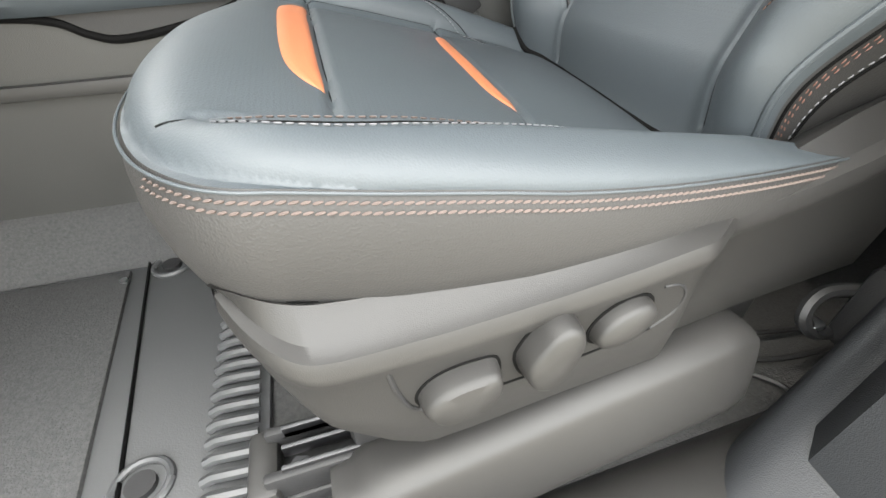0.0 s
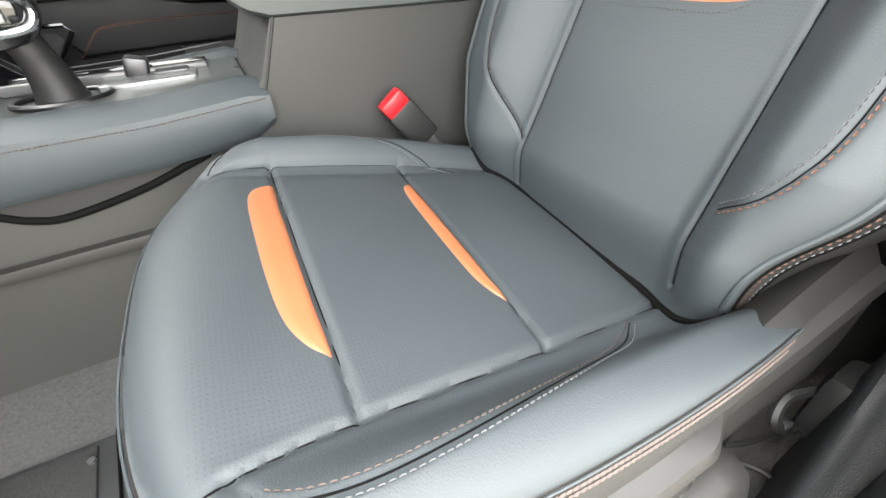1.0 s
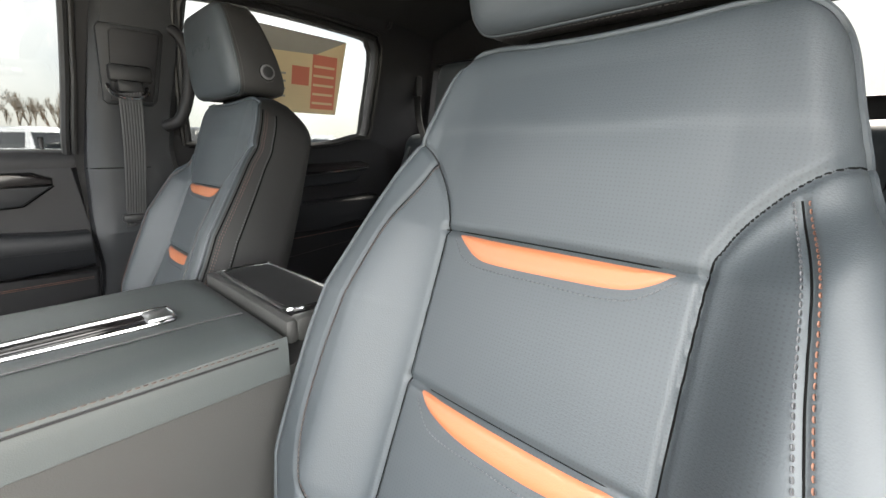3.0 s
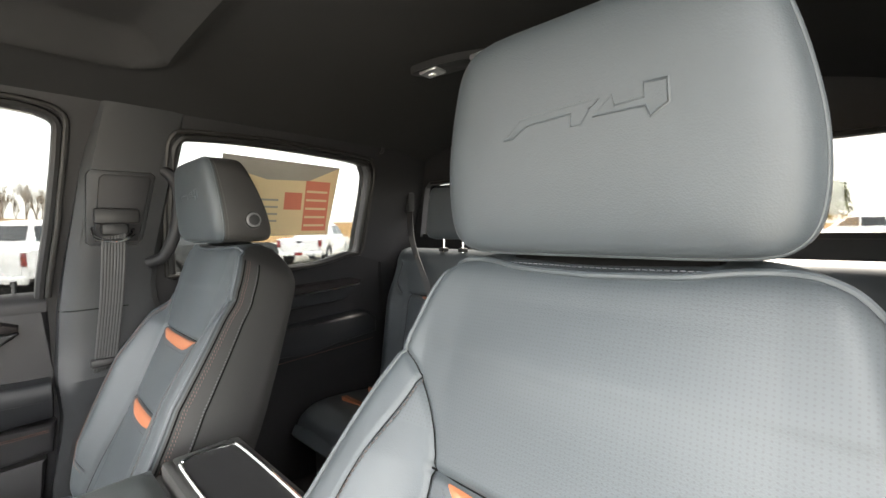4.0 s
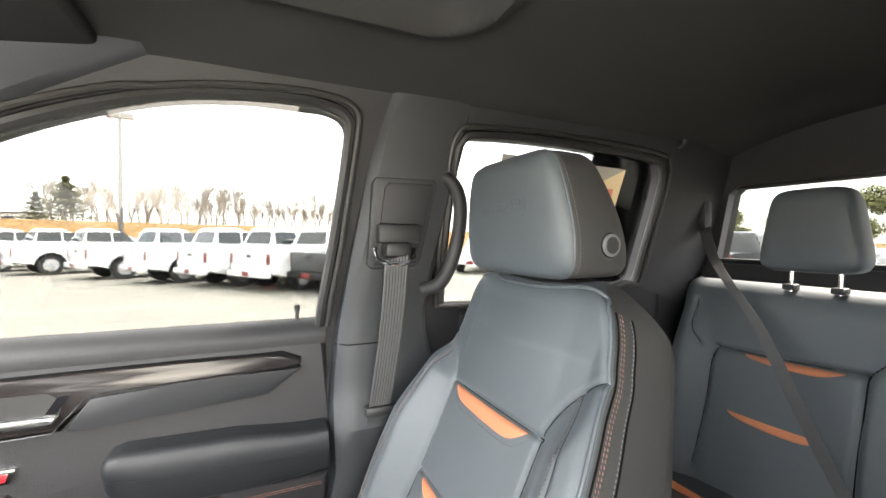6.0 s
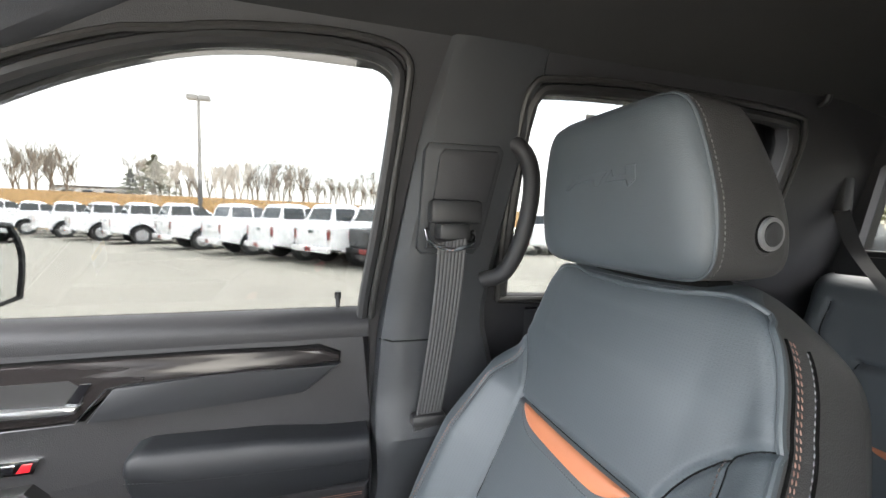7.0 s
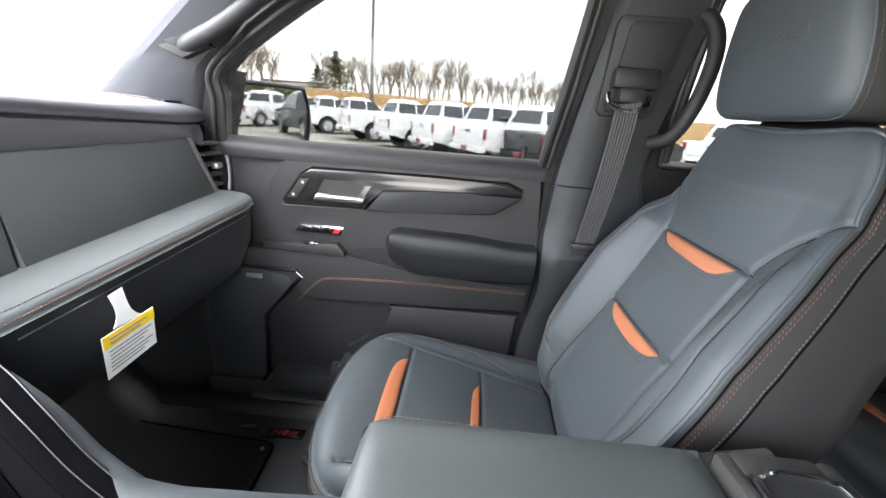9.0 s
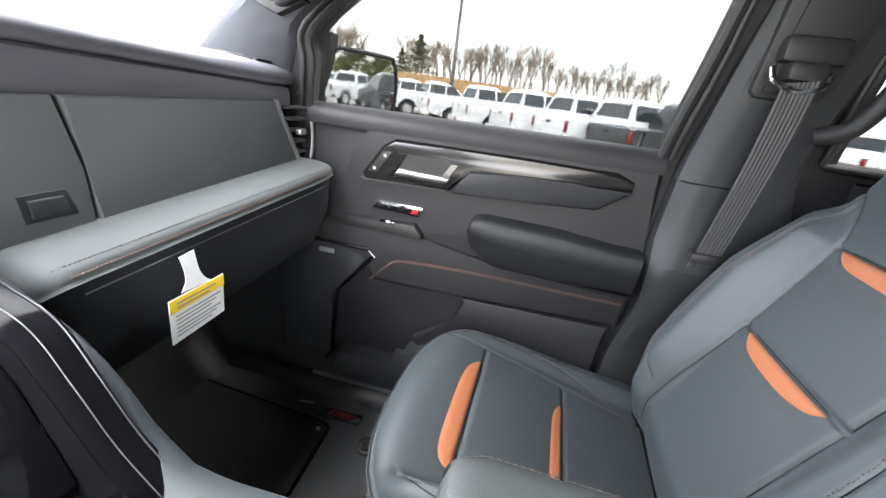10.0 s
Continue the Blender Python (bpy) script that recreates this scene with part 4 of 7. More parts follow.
bm.verts.index_update()
g = Geo().add([(1.44 + v.co.x, v.co.y, v.co.z) for v in bm.verts], [[v.index for v in f.verts] for f in bm.faces])
bm.free()
shell("wall_rear", g, SOFT, "dark rear wall of the cab round the rear window")
w = tagged(new("window_4"), "wide rear cab window with a sliding middle pane", "window", kind="structure")
for a, b in ((-0.70, -0.22), (-0.20, 0.20), (0.22, 0.70)):
    pane = part("pane", Geo().add(*rbox((1.468, a, 1.45), (1.472, b, 1.69), 0)), GLASS, w, smooth=False)
    pane.visible_shadow = False
for y in (-0.21, 0.21):
    part("window_divider", Geo().add(*rbox((1.455, y - 0.014, 1.45), (1.485, y + 0.014, 1.69), 0.004)), DARK, w)
part("window_frame", Geo().add(*rbox((1.452, -0.70, 1.445), (1.487, 0.70, 1.470), 0.005)), DARK, w)
part("window_frame", Geo().add(*rbox((1.452, -0.66, 1.672), (1.487, 0.66, 1.690), 0.005)), DARK, w)

# windscreen and A-pillars
rows = []
for t in np.linspace(0, 1, 10):
    rows.append([(-1.02 + 0.62 * t + 0.10 * (y / 0.7) ** 2, y * (1 - 0.10 * t), 1.40 + 0.44 * t) for y in np.linspace(-0.74, 0.74, 24)])
w = tagged(new("windscreen"), "sloping clear windscreen over the dashboard", "window", kind="structure")
pane = part("pane", Geo().add(*loft(rows, False, False)), CLEAR, w)
pane.visible_shadow = False
for sg in (1, -1):
    rows = []
    for t in np.linspace(0, 1, 16):
        x, z = -0.775 + 0.55 * t, 1.385 + 0.42 * t
        wd = float(np.interp(t, [0, 0.28, 0.54, 0.83, 1], [0.27, 0.165, 0.170, 0.235, 0.28]))
        y = lean_y(z)
        prof = [(0.012, y - 0.055), (0.045, y - 0.066), (wd * 0.6, y - 0.060), (wd * 0.93, y - 0.045), (wd, y - 0.025), (wd, y + 0.02), (0.0, y + 0.02), (-0.006, y - 0.03)]
        rows.append([(x + d, sg * yy, z) for d, yy in prof])
    shell("a_pillar", Geo().add(*loft(rows)), PILLAR, "grey cloth covered windscreen pillar", "pillar")
    a_h = thing("grab_handle", "black plastic grab handle on the windscreen pillar", "handle", (-0.45, sg * 0.69, 1.56), "grab handles")
    P = smooth_line([(-0.475, 0.695, 1.538), (-0.44, 0.672, 1.545), (-0.38, 0.652, 1.566), (-0.31, 0.640, 1.606), (-0.262, 0.636, 1.650), (-0.252, 0.636, 1.69)], 6)
    part("bar", Geo().add(*tube([(x, sg * y, z) for x, y, z in P], 0.021, 12, True, 0.8)), SOFT, a_h)
    foot = [(-0.548, 1.534), (-0.492, 1.586), (-0.440, 1.578), (-0.420, 1.535), (-0.480, 1.508)]
    part("mount", Geo().add(*prism(foot, "y", sg * 0.74, sg * 0.682, 0.006)), PLASTIC, a_h)
    part("mount_cover", Geo().add(*prism([(-0.520, 1.540), (-0.488, 1.567), (-0.466, 1.562), (-0.470, 1.536), (-0.490, 1.530)], "y", sg * 0.70, sg * 0.679, 0.002)), SOFT, a_h)
    part("mount", Geo().add(*rbox((-0.285, sg * 0.665 - 0.03, 1.675), (-0.235, sg * 0.665 + 0.03, 1.74), 0.01)), PLASTIC, a_h)
v, f = prism([(-0.62, 1.36), (-0.47, 1.36), (-0.445, 1.43), (-0.432, 1.50), (-0.47, 1.50), (-0.55, 1.45)], "y", 0.845, 0.770, 0.008)
shell("mirror_triangle", Geo().add(v, f), PLASTIC, "black plastic corner cover by the door mirror", "trim")

# B-pillars, belts and handles
for sg in (1, -1):
    rows = []
    for z in np.linspace(0.60, 1.83, 30):
        x0 = float(np.interp(z, [0.6, 0.9, 1.05, 1.15, 1.32, 1.47, 1.67, 1.80, 1.83], [0.275, 0.283, 0.308, 0.300, 0.312, 0.332, 0.362, 0.385, 0.385])) + (0.06 if sg < 0 else 0)
        x1 = float(np.interp(z, [0.6, 1.0, 1.34, 1.45, 1.64, 1.75, 1.83], [0.62, 0.59, 0.505, 0.518, 0.552, 0.572, 0.585])) + (0.03 if sg < 0 else 0)
        yf = float(np.interp(z, [0.6, 0.95, 1.10, 1.15, 1.20, 1.36, 1.8], [0.735, 0.735, 0.70, 0.690, 0.722, 0.722, 0.640]))
        prof = [(x0, yf + 0.065), (x0 + 0.004, yf + 0.018), (x0 + 0.022, yf + 0.002), (x0 + 0.05, yf), (x1 - 0.05, yf), (x1 - 0.018, yf + 0.004), (x1 - 0.002, yf + 0.022), (x1, yf + 0.075)]
        rows.append([(x, sg * y, z) for x, y in prof])
    pz = [(float(np.interp(1.31, [1.15, 1.32], [0.300, 0.312])) + (0.06 if sg < 0 else 0) + q, sg * y_, 1.31) for q, y_ in ((0.002, 0.745), (0.02, 0.7232), (0.05, 0.7214), (0.13, 0.7214))]
    shell("pillar_seam", Geo().add(*tube(pz, 0.0014, 6)), SEAM, "thin joint across the pillar trim", "trim")
    shell("b_pillar", Geo().add(*loft(rows)), TRIM, "grey plastic door pillar trim between the windows", "pillar")

belt = thing("seat_belt", "grey ribbed seat belt hanging from a pillar guide", "seat belt", (0.43, 0.70, 1.50), "seat belts")
cov = [(0.363, 1.470), (0.367, 1.625), (0.374, 1.637), (0.492, 1.639), (0.501, 1.630), (0.474, 1.475), (0.462, 1.461), (0.372, 1.461)]
v, f = prism(cov, "y", 0.72, 0.688, 0.006)
part("guide_cover", Geo().add([(x, y - 0.17 * (z - 1.5), z) for x, y, z in v], f), TRIM, belt, "grained plastic height adjuster cover")
v, f = prism([(0.378, 1.470), (0.390, 1.618), (0.398, 1.628), (0.486, 1.629), (0.491, 1.620), (0.463, 1.470)], "y", 0.70, 0.684, 0.004)
part("guide_cover", Geo().add([(x, y - 0.17 * (z - 1.5), z) for x, y, z in v], f), SOFT, belt)
part("slider", Geo().add(*rbox((0.377, 0.660, 1.512), (0.464, 0.70, 1.550), 0.008)).add(*rbox((0.388, 0.648, 1.486), (0.440, 0.690, 1.514), 0.008)), DARK, belt, "black slider block")
ring = smooth_line([(0.372, 0.668, 1.503), (0.376, 0.656, 1.484), (0.398, 0.648, 1.474), (0.424, 0.648, 1.475), (0.444, 0.656, 1.485), (0.450, 0.668, 1.500)], 6)
part("chrome_ring", Geo().add(*tube(ring, 0.0045, 8)), CHROME, belt, "chrome belt ring")
rows = []
web = smooth_line([(0.410, 0.650, 1.486), (0.407, 0.654, 1.42), (0.402, 0.662, 1.345), (0.395, 0.672, 1.27), (0.388, 0.684, 1.200), (0.385, 0.695, 1.165)], 8)
for p in web:
    t = (1.486 - p[2]) / 0.38
    hw = 0.0235 - 0.002 * t
    row = []
    for kx in np.linspace(-1, 1, 25):
        row.append((p[0] + kx * hw, p[1] + 0.0009 * math.cos(kx * 8 * math.pi) - 0.001, p[2] + kx * 0.004))
    for kx in np.linspace(1, -1, 5):
        row.append((p[0] + kx * hw, p[1] + 0.002, p[2] + kx * 0.004))
    rows.append(row)
part("webbing", Geo().add(*loft(rows)), WEB, belt, "ribbed grey webbing")
part("slot", Geo().add(*rbox((0.358, 0.676, 1.176), (0.416, 0.70, 1.196), 0.006)), DARK, belt)

grab = thing("grab_handle", "black plastic grab handle behind the pillar", "handle", (0.55, 0.68, 1.55), "grab handles")
P = smooth_line([(0.498, 0.70, 1.650), (0.526, 0.675, 1.643), (0.544, 0.664, 1.612), (0.548, 0.662, 1.562), (0.536, 0.666, 1.490), (0.515, 0.684, 1.432), (0.486, 0.71, 1.414)], 8)
part("bar", Geo().add(*tube(P, 0.0145, 12)), SOFT, grab)

# ---- passenger door trim ----
door = tagged(new("door_1"), "black passenger door trim with armrest, handle and copper stitching", "car door", kind="structure")
slab = [(-0.66, 0.66), (-0.60, 1.0), (-0.52, 1.345), (0.296, 1.345), (0.300, 1.16), (0.318, 1.09), (0.30, 0.96), (0.262, 0.84), (0.25, 0.66)]
v, f = prism(slab, "y", 0.80, 0.772, 0.006)
part("door_base", Geo().add(v, f), SOFT, door)
shoulder = [tuple(p) for p in smooth_line([(-0.30, 1.325), (-0.345, 1.26), (-0.362, 1.18), (-0.362, 1.10), (-0.355, 1.075)], 5)] + [(0.296, 1.06), (0.300, 1.16), (0.296, 1.335)]
part("upper_trim", Geo().add(*prism(shoulder, "y", 0.785, 0.757, 0.012, 3)), SOFT, door, "soft black upper door panel")
rows = [[(x, y, z) for y, z in ((0.80, 1.315), (0.7565, 1.312), (0.7545, 1.326), (0.7575, 1.338), (0.765, 1.347), (0.777, 1.353), (0.795, 1.356), (0.812, 1.355))] for x in np.linspace(-0.47, 0.295, 8)]
part("belt_line", Geo().add(*loft(rows)), SOFT, door)
bez = [(-0.314, 1.219), (-0.268, 1.284), (-0.243, 1.299), (-0.109, 1.300), (0.047, 1.301), (0.173, 1.299), (0.213, 1.300), (0.246, 1.286), (0.246, 1.275), (0.15, 1.272), (0.05, 1.271), (-0.078, 1.262), (-0.117, 1.214), (-0.306, 1.209)]
bezel = part("bezel", Geo().add(*prism(bez, "y", 0.765, 0.744, 0.006)), DARKWOOD, door, "glossy dark brown bezel")
part("pull_pad", Geo().add(*prism([(-0.074, 1.262), (0.051, 1.270), (0.15, 1.271), (0.246, 1.272), (0.188, 1.229), (0.057, 1.221), (-0.054, 1.215), (-0.107, 1.213)], "y", 0.762, 0.738, 0.004)), ARMLEATHER, door, "padded door pull")
part("chrome_line", Geo().add(*tube([(-0.314, 0.742, 1.212), (-0.306, 0.741, 1.209), (-0.122, 0.741, 1.213), (-0.082, 0.739, 1.261), (-0.06, 0.739, 1.266), (0.05, 0.740, 1.270), (0.145, 0.741, 1.272)], 0.0009, 6)), STEEL, door, "thin dark chrome line")
part("bezel_gap", Geo().add(*tube([(x, 0.7555, z) for x, z in bez + bez[:1]], 0.0042, 6)), SEAM, bezel)
padq = [(0.2475, 1.272), (0.189, 1.2275), (0.057, 1.2195), (-0.054, 1.2135), (-0.108, 1.2115)]
part("pad_gap", Geo().add(*tube([(x, 0.7555, z) for x, z in padq], 0.0036, 6)), SEAM, door)
for q in ((-0.246, 1.222, -0.214, 1.276), (-0.124, 1.232, -0.100, 1.270)):
    part("bezel_strip", Geo().add(*prism([(q[0], q[1]), (q[2], q[3]), (q[2] - 0.014, q[3]), (q[0] - 0.014, q[1])], "y", 0.75, 0.7420, 0.0)), GLOSS, bezel)
rec = [(-0.238, 1.226), (-0.212, 1.276), (-0.128, 1.277), (-0.108, 1.262), (-0.117, 1.232), (-0.13, 1.226)]
part("handle_recess", Geo().add(*prism(rec, "y", 0.76, 0.7425, 0.0)), DARK, bezel)
part("door_handle", Geo().add(*prism([(-0.236, 1.230), (-0.226, 1.245), (-0.20, 1.243), (-0.14, 1.241), (-0.114, 1.240), (-0.120, 1.230)], "y", 0.752, 0.733, 0.004)), SATIN, door, "satin metal door handle")
part("lock_switch", Geo().add(*prism([(-0.300, 1.228), (-0.268, 1.274), (-0.246, 1.276), (-0.278, 1.227)], "y", 0.76, 0.7415, 0.002)), DARK, bezel, "door lock switch")
for x, z in ((-0.285, 1.236), (-0.262, 1.266)):
    part("lock_mark", Geo().add(*rbox((x - 0.003, 0.7405, z - 0.003), (x + 0.003, 0.742, z + 0.003), 0.0005)), SILVER, bezel)
# badge of plain shapes
bad = part("badge", Geo().add(*prism([(-0.290, 1.144), (-0.272, 1.163), (-0.168, 1.163), (-0.176, 1.141)], "y", 0.762, 0.750, 0.002)), CHROME, door, "small chrome badge with dark and red shapes")
for k, (a, b) in enumerate(((-0.274, -0.252), (-0.248, -0.228), (-0.224, -0.200), (-0.196, -0.180))):
    part("badge_shape", Geo().add(*prism([(a, 1.146), (a + 0.008, 1.158), (b + 0.004, 1.158), (b, 1.146)], "y", 0.752, 0.7485, 0.0005)), RED if k == 3 else GLOSS, bad)
pod = [(-0.366, 1.098), (-0.360, 1.116), (-0.18, 1.124), (-0.162, 1.104), (-0.162, 1.092)]
part("switch_pod", Geo().add(*prism(pod, "y", 0.765, 0.734, 0.004)), DARK, door, "window switch pod")
part("window_switch", Geo().add(*rbox((-0.262, 0.733, 1.117), (-0.225, 0.745, 1.124), 0.003)), GLOSS, door)
part("window_switch", Geo().add(*rbox((-0.246, 0.731, 1.119), (-0.236, 0.738, 1.125), 0.002)), SILVER, door)
rows = []
for x in np.concatenate([np.linspace(-0.060, -0.02, 12), np.linspace(0.0, 0.292, 14)]):
    zt = float(np.interp(x, [-0.060, -0.056, -0.048, -0.03, 0.134, 0.235, 0.292], [1.140, 1.160, 1.170, 1.176, 1.172, 1.161, 1.160]))
    zb = float(np.interp(x, [-0.060, -0.050, -0.042, 0.005, 0.149, 0.292], [1.128, 1.112, 1.103, 1.072, 1.069, 1.075]))
    yo_ = 0.700 + 0.03 * float(np.clip((-0.045 - x) / 0.015, 0, 1)) ** 2
    rows.append([(x, y, z) for y, z in ((0.77, zt), (yo_ + 0.018, zt), (yo_ + 0.008, zt - 0.0015), (yo_ + 0.002, zt - 0.007), (yo_, zt - 0.4 * (zt - zb)), (yo_ + 0.003, zt - 0.46 * (zt - zb)), (yo_ + 0.012, zb + 0.006), (yo_ + 0.020, zb), (0.77, zb))])
part("armrest", Geo().add(*loft(rows)), ARMLEATHER, door, "padded black door armrest", sharp=50)
part("stitching", strip_stitches([(-0.05, 0.6995, 1.138), (0.02, 0.6985, 1.13), (0.15, 0.6985, 1.125), (0.285, 0.6985, 1.120)], [(0, -1, 0)] * 4, 0.005, 0.0034, 0.0006, 0.0006), DARK, door)
band = [(-0.47, 1.085), (-0.40, 1.098), (-0.16, 1.094), (0.0, 1.068), (0.30, 1.058), (0.292, 0.985), (0.0, 0.978), (-0.275, 0.965), (-0.30, 1.035), (-0.44, 1.045)]
part("mid_panel", Geo().add(*prism(band, "y", 0.782, 0.742, 0.010, 3)), SOFT, door, "soft black middle door panel")
cop = smooth_line([(-0.282, 0.966), (-0.250, 1.000), (-0.225, 1.024), (-0.200, 1.032), (-0.15, 1.036), (-0.04, 1.040), (0.128, 1.040), (0.285, 1.040)], 10)
P = [(x, 0.7415, z) for x, z in cop]
part("copper_stitching", strip_stitches(P, [(0, -1, 0)] * len(P), 0.0044, 0.0042, 0.0009, 0.0007), TH_ORANGE, door, "row of copper stitches")
part("copper_stitching", strip_stitches([(x, y, z - 0.004) for x, y, z in P], [(0, -1, 0)] * len(P), 0.0044, 0.0042, 0.0008, 0.0006), TH_ORANGE, door)
part("seam", Geo().add(*tube([(x, y + 0.0008, z - 0.002) for x, y, z in P], 0.001, 5)), DARK, door)
spk = [(-0.56, 0.70), (-0.53, 0.95), (-0.437, 1.040), (-0.284, 1.040), (-0.278, 1.026), (-0.374, 0.914), (-0.377, 0.735), (-0.395, 0.705)]
part("speaker_panel", Geo().add(*prism(spk, "y", 0.785, 0.744, 0.006)), TRIM, door, "plastic speaker panel with a small badge")
part("speaker_trim", Geo().add(*tube([(-0.437, 0.744, 1.043), (-0.284, 0.743, 1.043), (-0.272, 0.743, 1.028), (-0.370, 0.743, 0.912), (-0.372, 0.743, 0.735), (-0.392, 0.745, 0.702)], 0.006, 8)), GLOSS, door)
part("speaker_badge", Geo().add(*rbox((-0.415, 0.7415, 1.012), (-0.375, 0.745, 1.024), 0.001)), SILVER, door, "small silver speaker badge")
low = [(-0.05, 0.968), (0.28, 0.974), (0.262, 0.84), (0.25, 0.70), (-0.10, 0.70), (-0.16, 0.83), (-0.052, 0.905)]
part("lower_panel", Geo().add(*prism(low, "y", 0.785, 0.748, 0.008)), SOFT, door)
part("map_pocket", Geo().add(*prism([(-0.352, 0.70), (-0.352, 0.752), (-0.335, 0.748), (-0.19, 0.752), (-0.17, 0.80), (-0.10, 0.83), (-0.05, 0.70)], "y", 0.785, 0.715, 0.010)), TRIM, door, "map pocket in the lower door")
part("door_foot", Geo().add(*prism([(-0.56, 0.655), (-0.56, 0.71), (0.255, 0.71), (0.25, 0.655)], "y", 0.785, 0.735, 0.008)), TRIM, door)
part("cup_holder", Geo().add(*rbox((-0.20, 0.735, 0.742), (-0.155, 0.76, 0.782), 0.006)), TRIM, door)
pin = thing("lock_pin", "small black door lock pin", "lock", (0.245, 0.80, 1.35))
part("pin", Geo().add(*tube([(0.245, 0.80, 1.345), (0.245, 0.80, 1.372)], 0.004, 10)).add(*tube([(0.245, 0.80, 1.372), (0.245, 0.80, 1.384)], 0.006, 10)), DARK, pin)
part("collar", Geo().add(*tube([(0.245, 0.80, 1.343), (0.245, 0.80, 1.356)], 0.008, 10)), DARK, pin)

# ---- rear door trim, both sides ----
for sg in (1, -1):
    rd = tagged(new("door_2" if sg > 0 else "door_3"), "black rear door trim with armrest and dark bezel", "car door", kind="structure")
    part("door_base", Geo().add(*prism([(0.60, 0.66), (0.60, 1.35), (0.98, 1.358), (1.10, 1.39), (1.28, 1.40), (1.30, 1.0), (1.12, 0.66)], "y", sg * 0.80, sg * 0.765, 0.006)), SOFT, rd)
    part("bezel", Geo().add(*prism([(0.66, 1.262), (0.70, 1.298), (1.12, 1.312), (1.165, 1.300), (1.16, 1.288), (0.95, 1.278)], "y", sg * 0.775, sg * 0.742, 0.006)), DARKWOOD, rd, "glossy dark bezel")
    part("chrome_line", Geo().add(*tube([(0.95, sg * 0.741, 1.272), (1.155, sg * 0.741, 1.286)], 0.003, 6)), CHROME, rd)
    part("pull_pad", Geo().add(*prism([(0.66, 1.255), (0.95, 1.268), (1.155, 1.282), (1.10, 1.235), (0.70, 1.22)], "y", sg * 0.77, sg * 0.744, 0.008)), ARMLEATHER, rd)
    part("armrest", Geo().add(*prism([(0.66, 1.13), (0.68, 1.165), (0.90, 1.175), (1.16, 1.185), (1.20, 1.16), (1.20, 1.10), (0.90, 1.08), (0.70, 1.085)], "y", sg * 0.775, sg * 0.690, 0.022, 4)), ARMLEATHER, rd, "padded rear armrest")
    part("mid_panel", Geo().add(*prism([(0.62, 1.07), (1.22, 1.10), (1.24, 1.02), (0.62, 0.97)], "y", sg * 0.78, sg * 0.750, 0.008)), SOFT, rd)
    P = [(x, sg * 0.7495, 1.045 + 0.03 * (x - 0.62)) for x in np.linspace(0.63, 1.22, 30)]
    part("copper_stitching", strip_stitches(P, [(0, -sg, 0)] * 30, 0.0044, 0.0042, 0.0013, 0.0009), TH_ORANGE, rd, "row of copper stitches")

# sticker on the rear side window
stk = thing("window_sticker", "tan and red paper sales sheet stuck to the rear window", "sticker", (0.85, 0.72, 1.5))
def on_glass(pts, off):
    v, f = prism(pts, "y", 0.0, 0.0006)
    return [(p[0], lean_y(p[2]) - 0.004 - off + p[1], p[2]) for p in v], f
part("sheet", Geo().add(*on_glass([(0.668, 1.712), (1.050, 1.706), (1.030, 1.475), (0.70, 1.475)], 0)), PAPER_TAN, stk, "tan paper sheet", smooth=False)
part("header", Geo().add(*on_glass([(0.668, 1.712), (1.050, 1.706), (0.94, 1.655), (0.80, 1.650), (0.668, 1.680)], 0.001)), INK, stk, smooth=False)
for a, b, c, d in ((0.86, 1.56, 0.92, 1.615), (0.93, 1.49, 1.02, 1.655)):
    part("print_block", Geo().add(*on_glass([(a, b), (c, b), (c, d), (a, d)], 0.001)), PAPER_RED, stk, smooth=False)
for i in range(5):
    part("print_line", Geo().add(*on_glass([(0.935, 1.505 + i * 0.028), (1.012, 1.505 + i * 0.028), (1.012, 1.512 + i * 0.028), (0.935, 1.512 + i * 0.028)], 0.002)), PAPER_TAN, stk, smooth=False)
for i in range(4):
    part("print_line", Geo().add(*on_glass([(0.76, 1.52 + i * 0.022), (0.84, 1.52 + i * 0.022), (0.84, 1.526 + i * 0.022), (0.76, 1.526 + i * 0.022)], 0.001)), INK, stk, smooth=False)

# dome lamp, coat hook, sun visors
lamp = thing("dome_lamp", "black overhead reading lamp with two clear lenses", "lamp", (0.90, 0.03, 1.85))
part("housing", Geo().add(*prism([tuple(p) for p in smooth_line([(0.872, 0.125), (0.90, 0.128), (0.93, 0.08), (0.945, -0.08), (0.93, -0.075), (0.885, 0.02)], 4, True)], "z", 1.86, 1.836, 0.004)), DARK, lamp)
for y in (0.085, -0.045):
    x = 0.905 - 0.13 * (y - 0.02)
    l = part("lens", Geo().add(*rbox((x - 0.018, y - 0.026, 1.830), (x + 0.018, y + 0.026, 1.842), 0.004)), SILVER, lamp, "clear ribbed lens")
    part("switch", Geo().add(*rbox((x - 0.006, y - 0.008, 1.827), (x + 0.006, y + 0.008, 1.834), 0.002)), PAPER, lamp)
hook = thing("coat_hook", "small black coat hook on the headliner", "hook", (1.2, 0.66, 1.80))
part("hook", Geo().add(*tube(smooth_line([(1.20, 0.672, 1.80), (1.20, 0.655, 1.775), (1.20, 0.64, 1.778), (1.20, 0.637, 1.79)], 5), 0.006, 8)).add(*rbox((1.185, 0.665, 1.785), (1.215, 0.69, 1.815), 0.006)), DARK, hook)
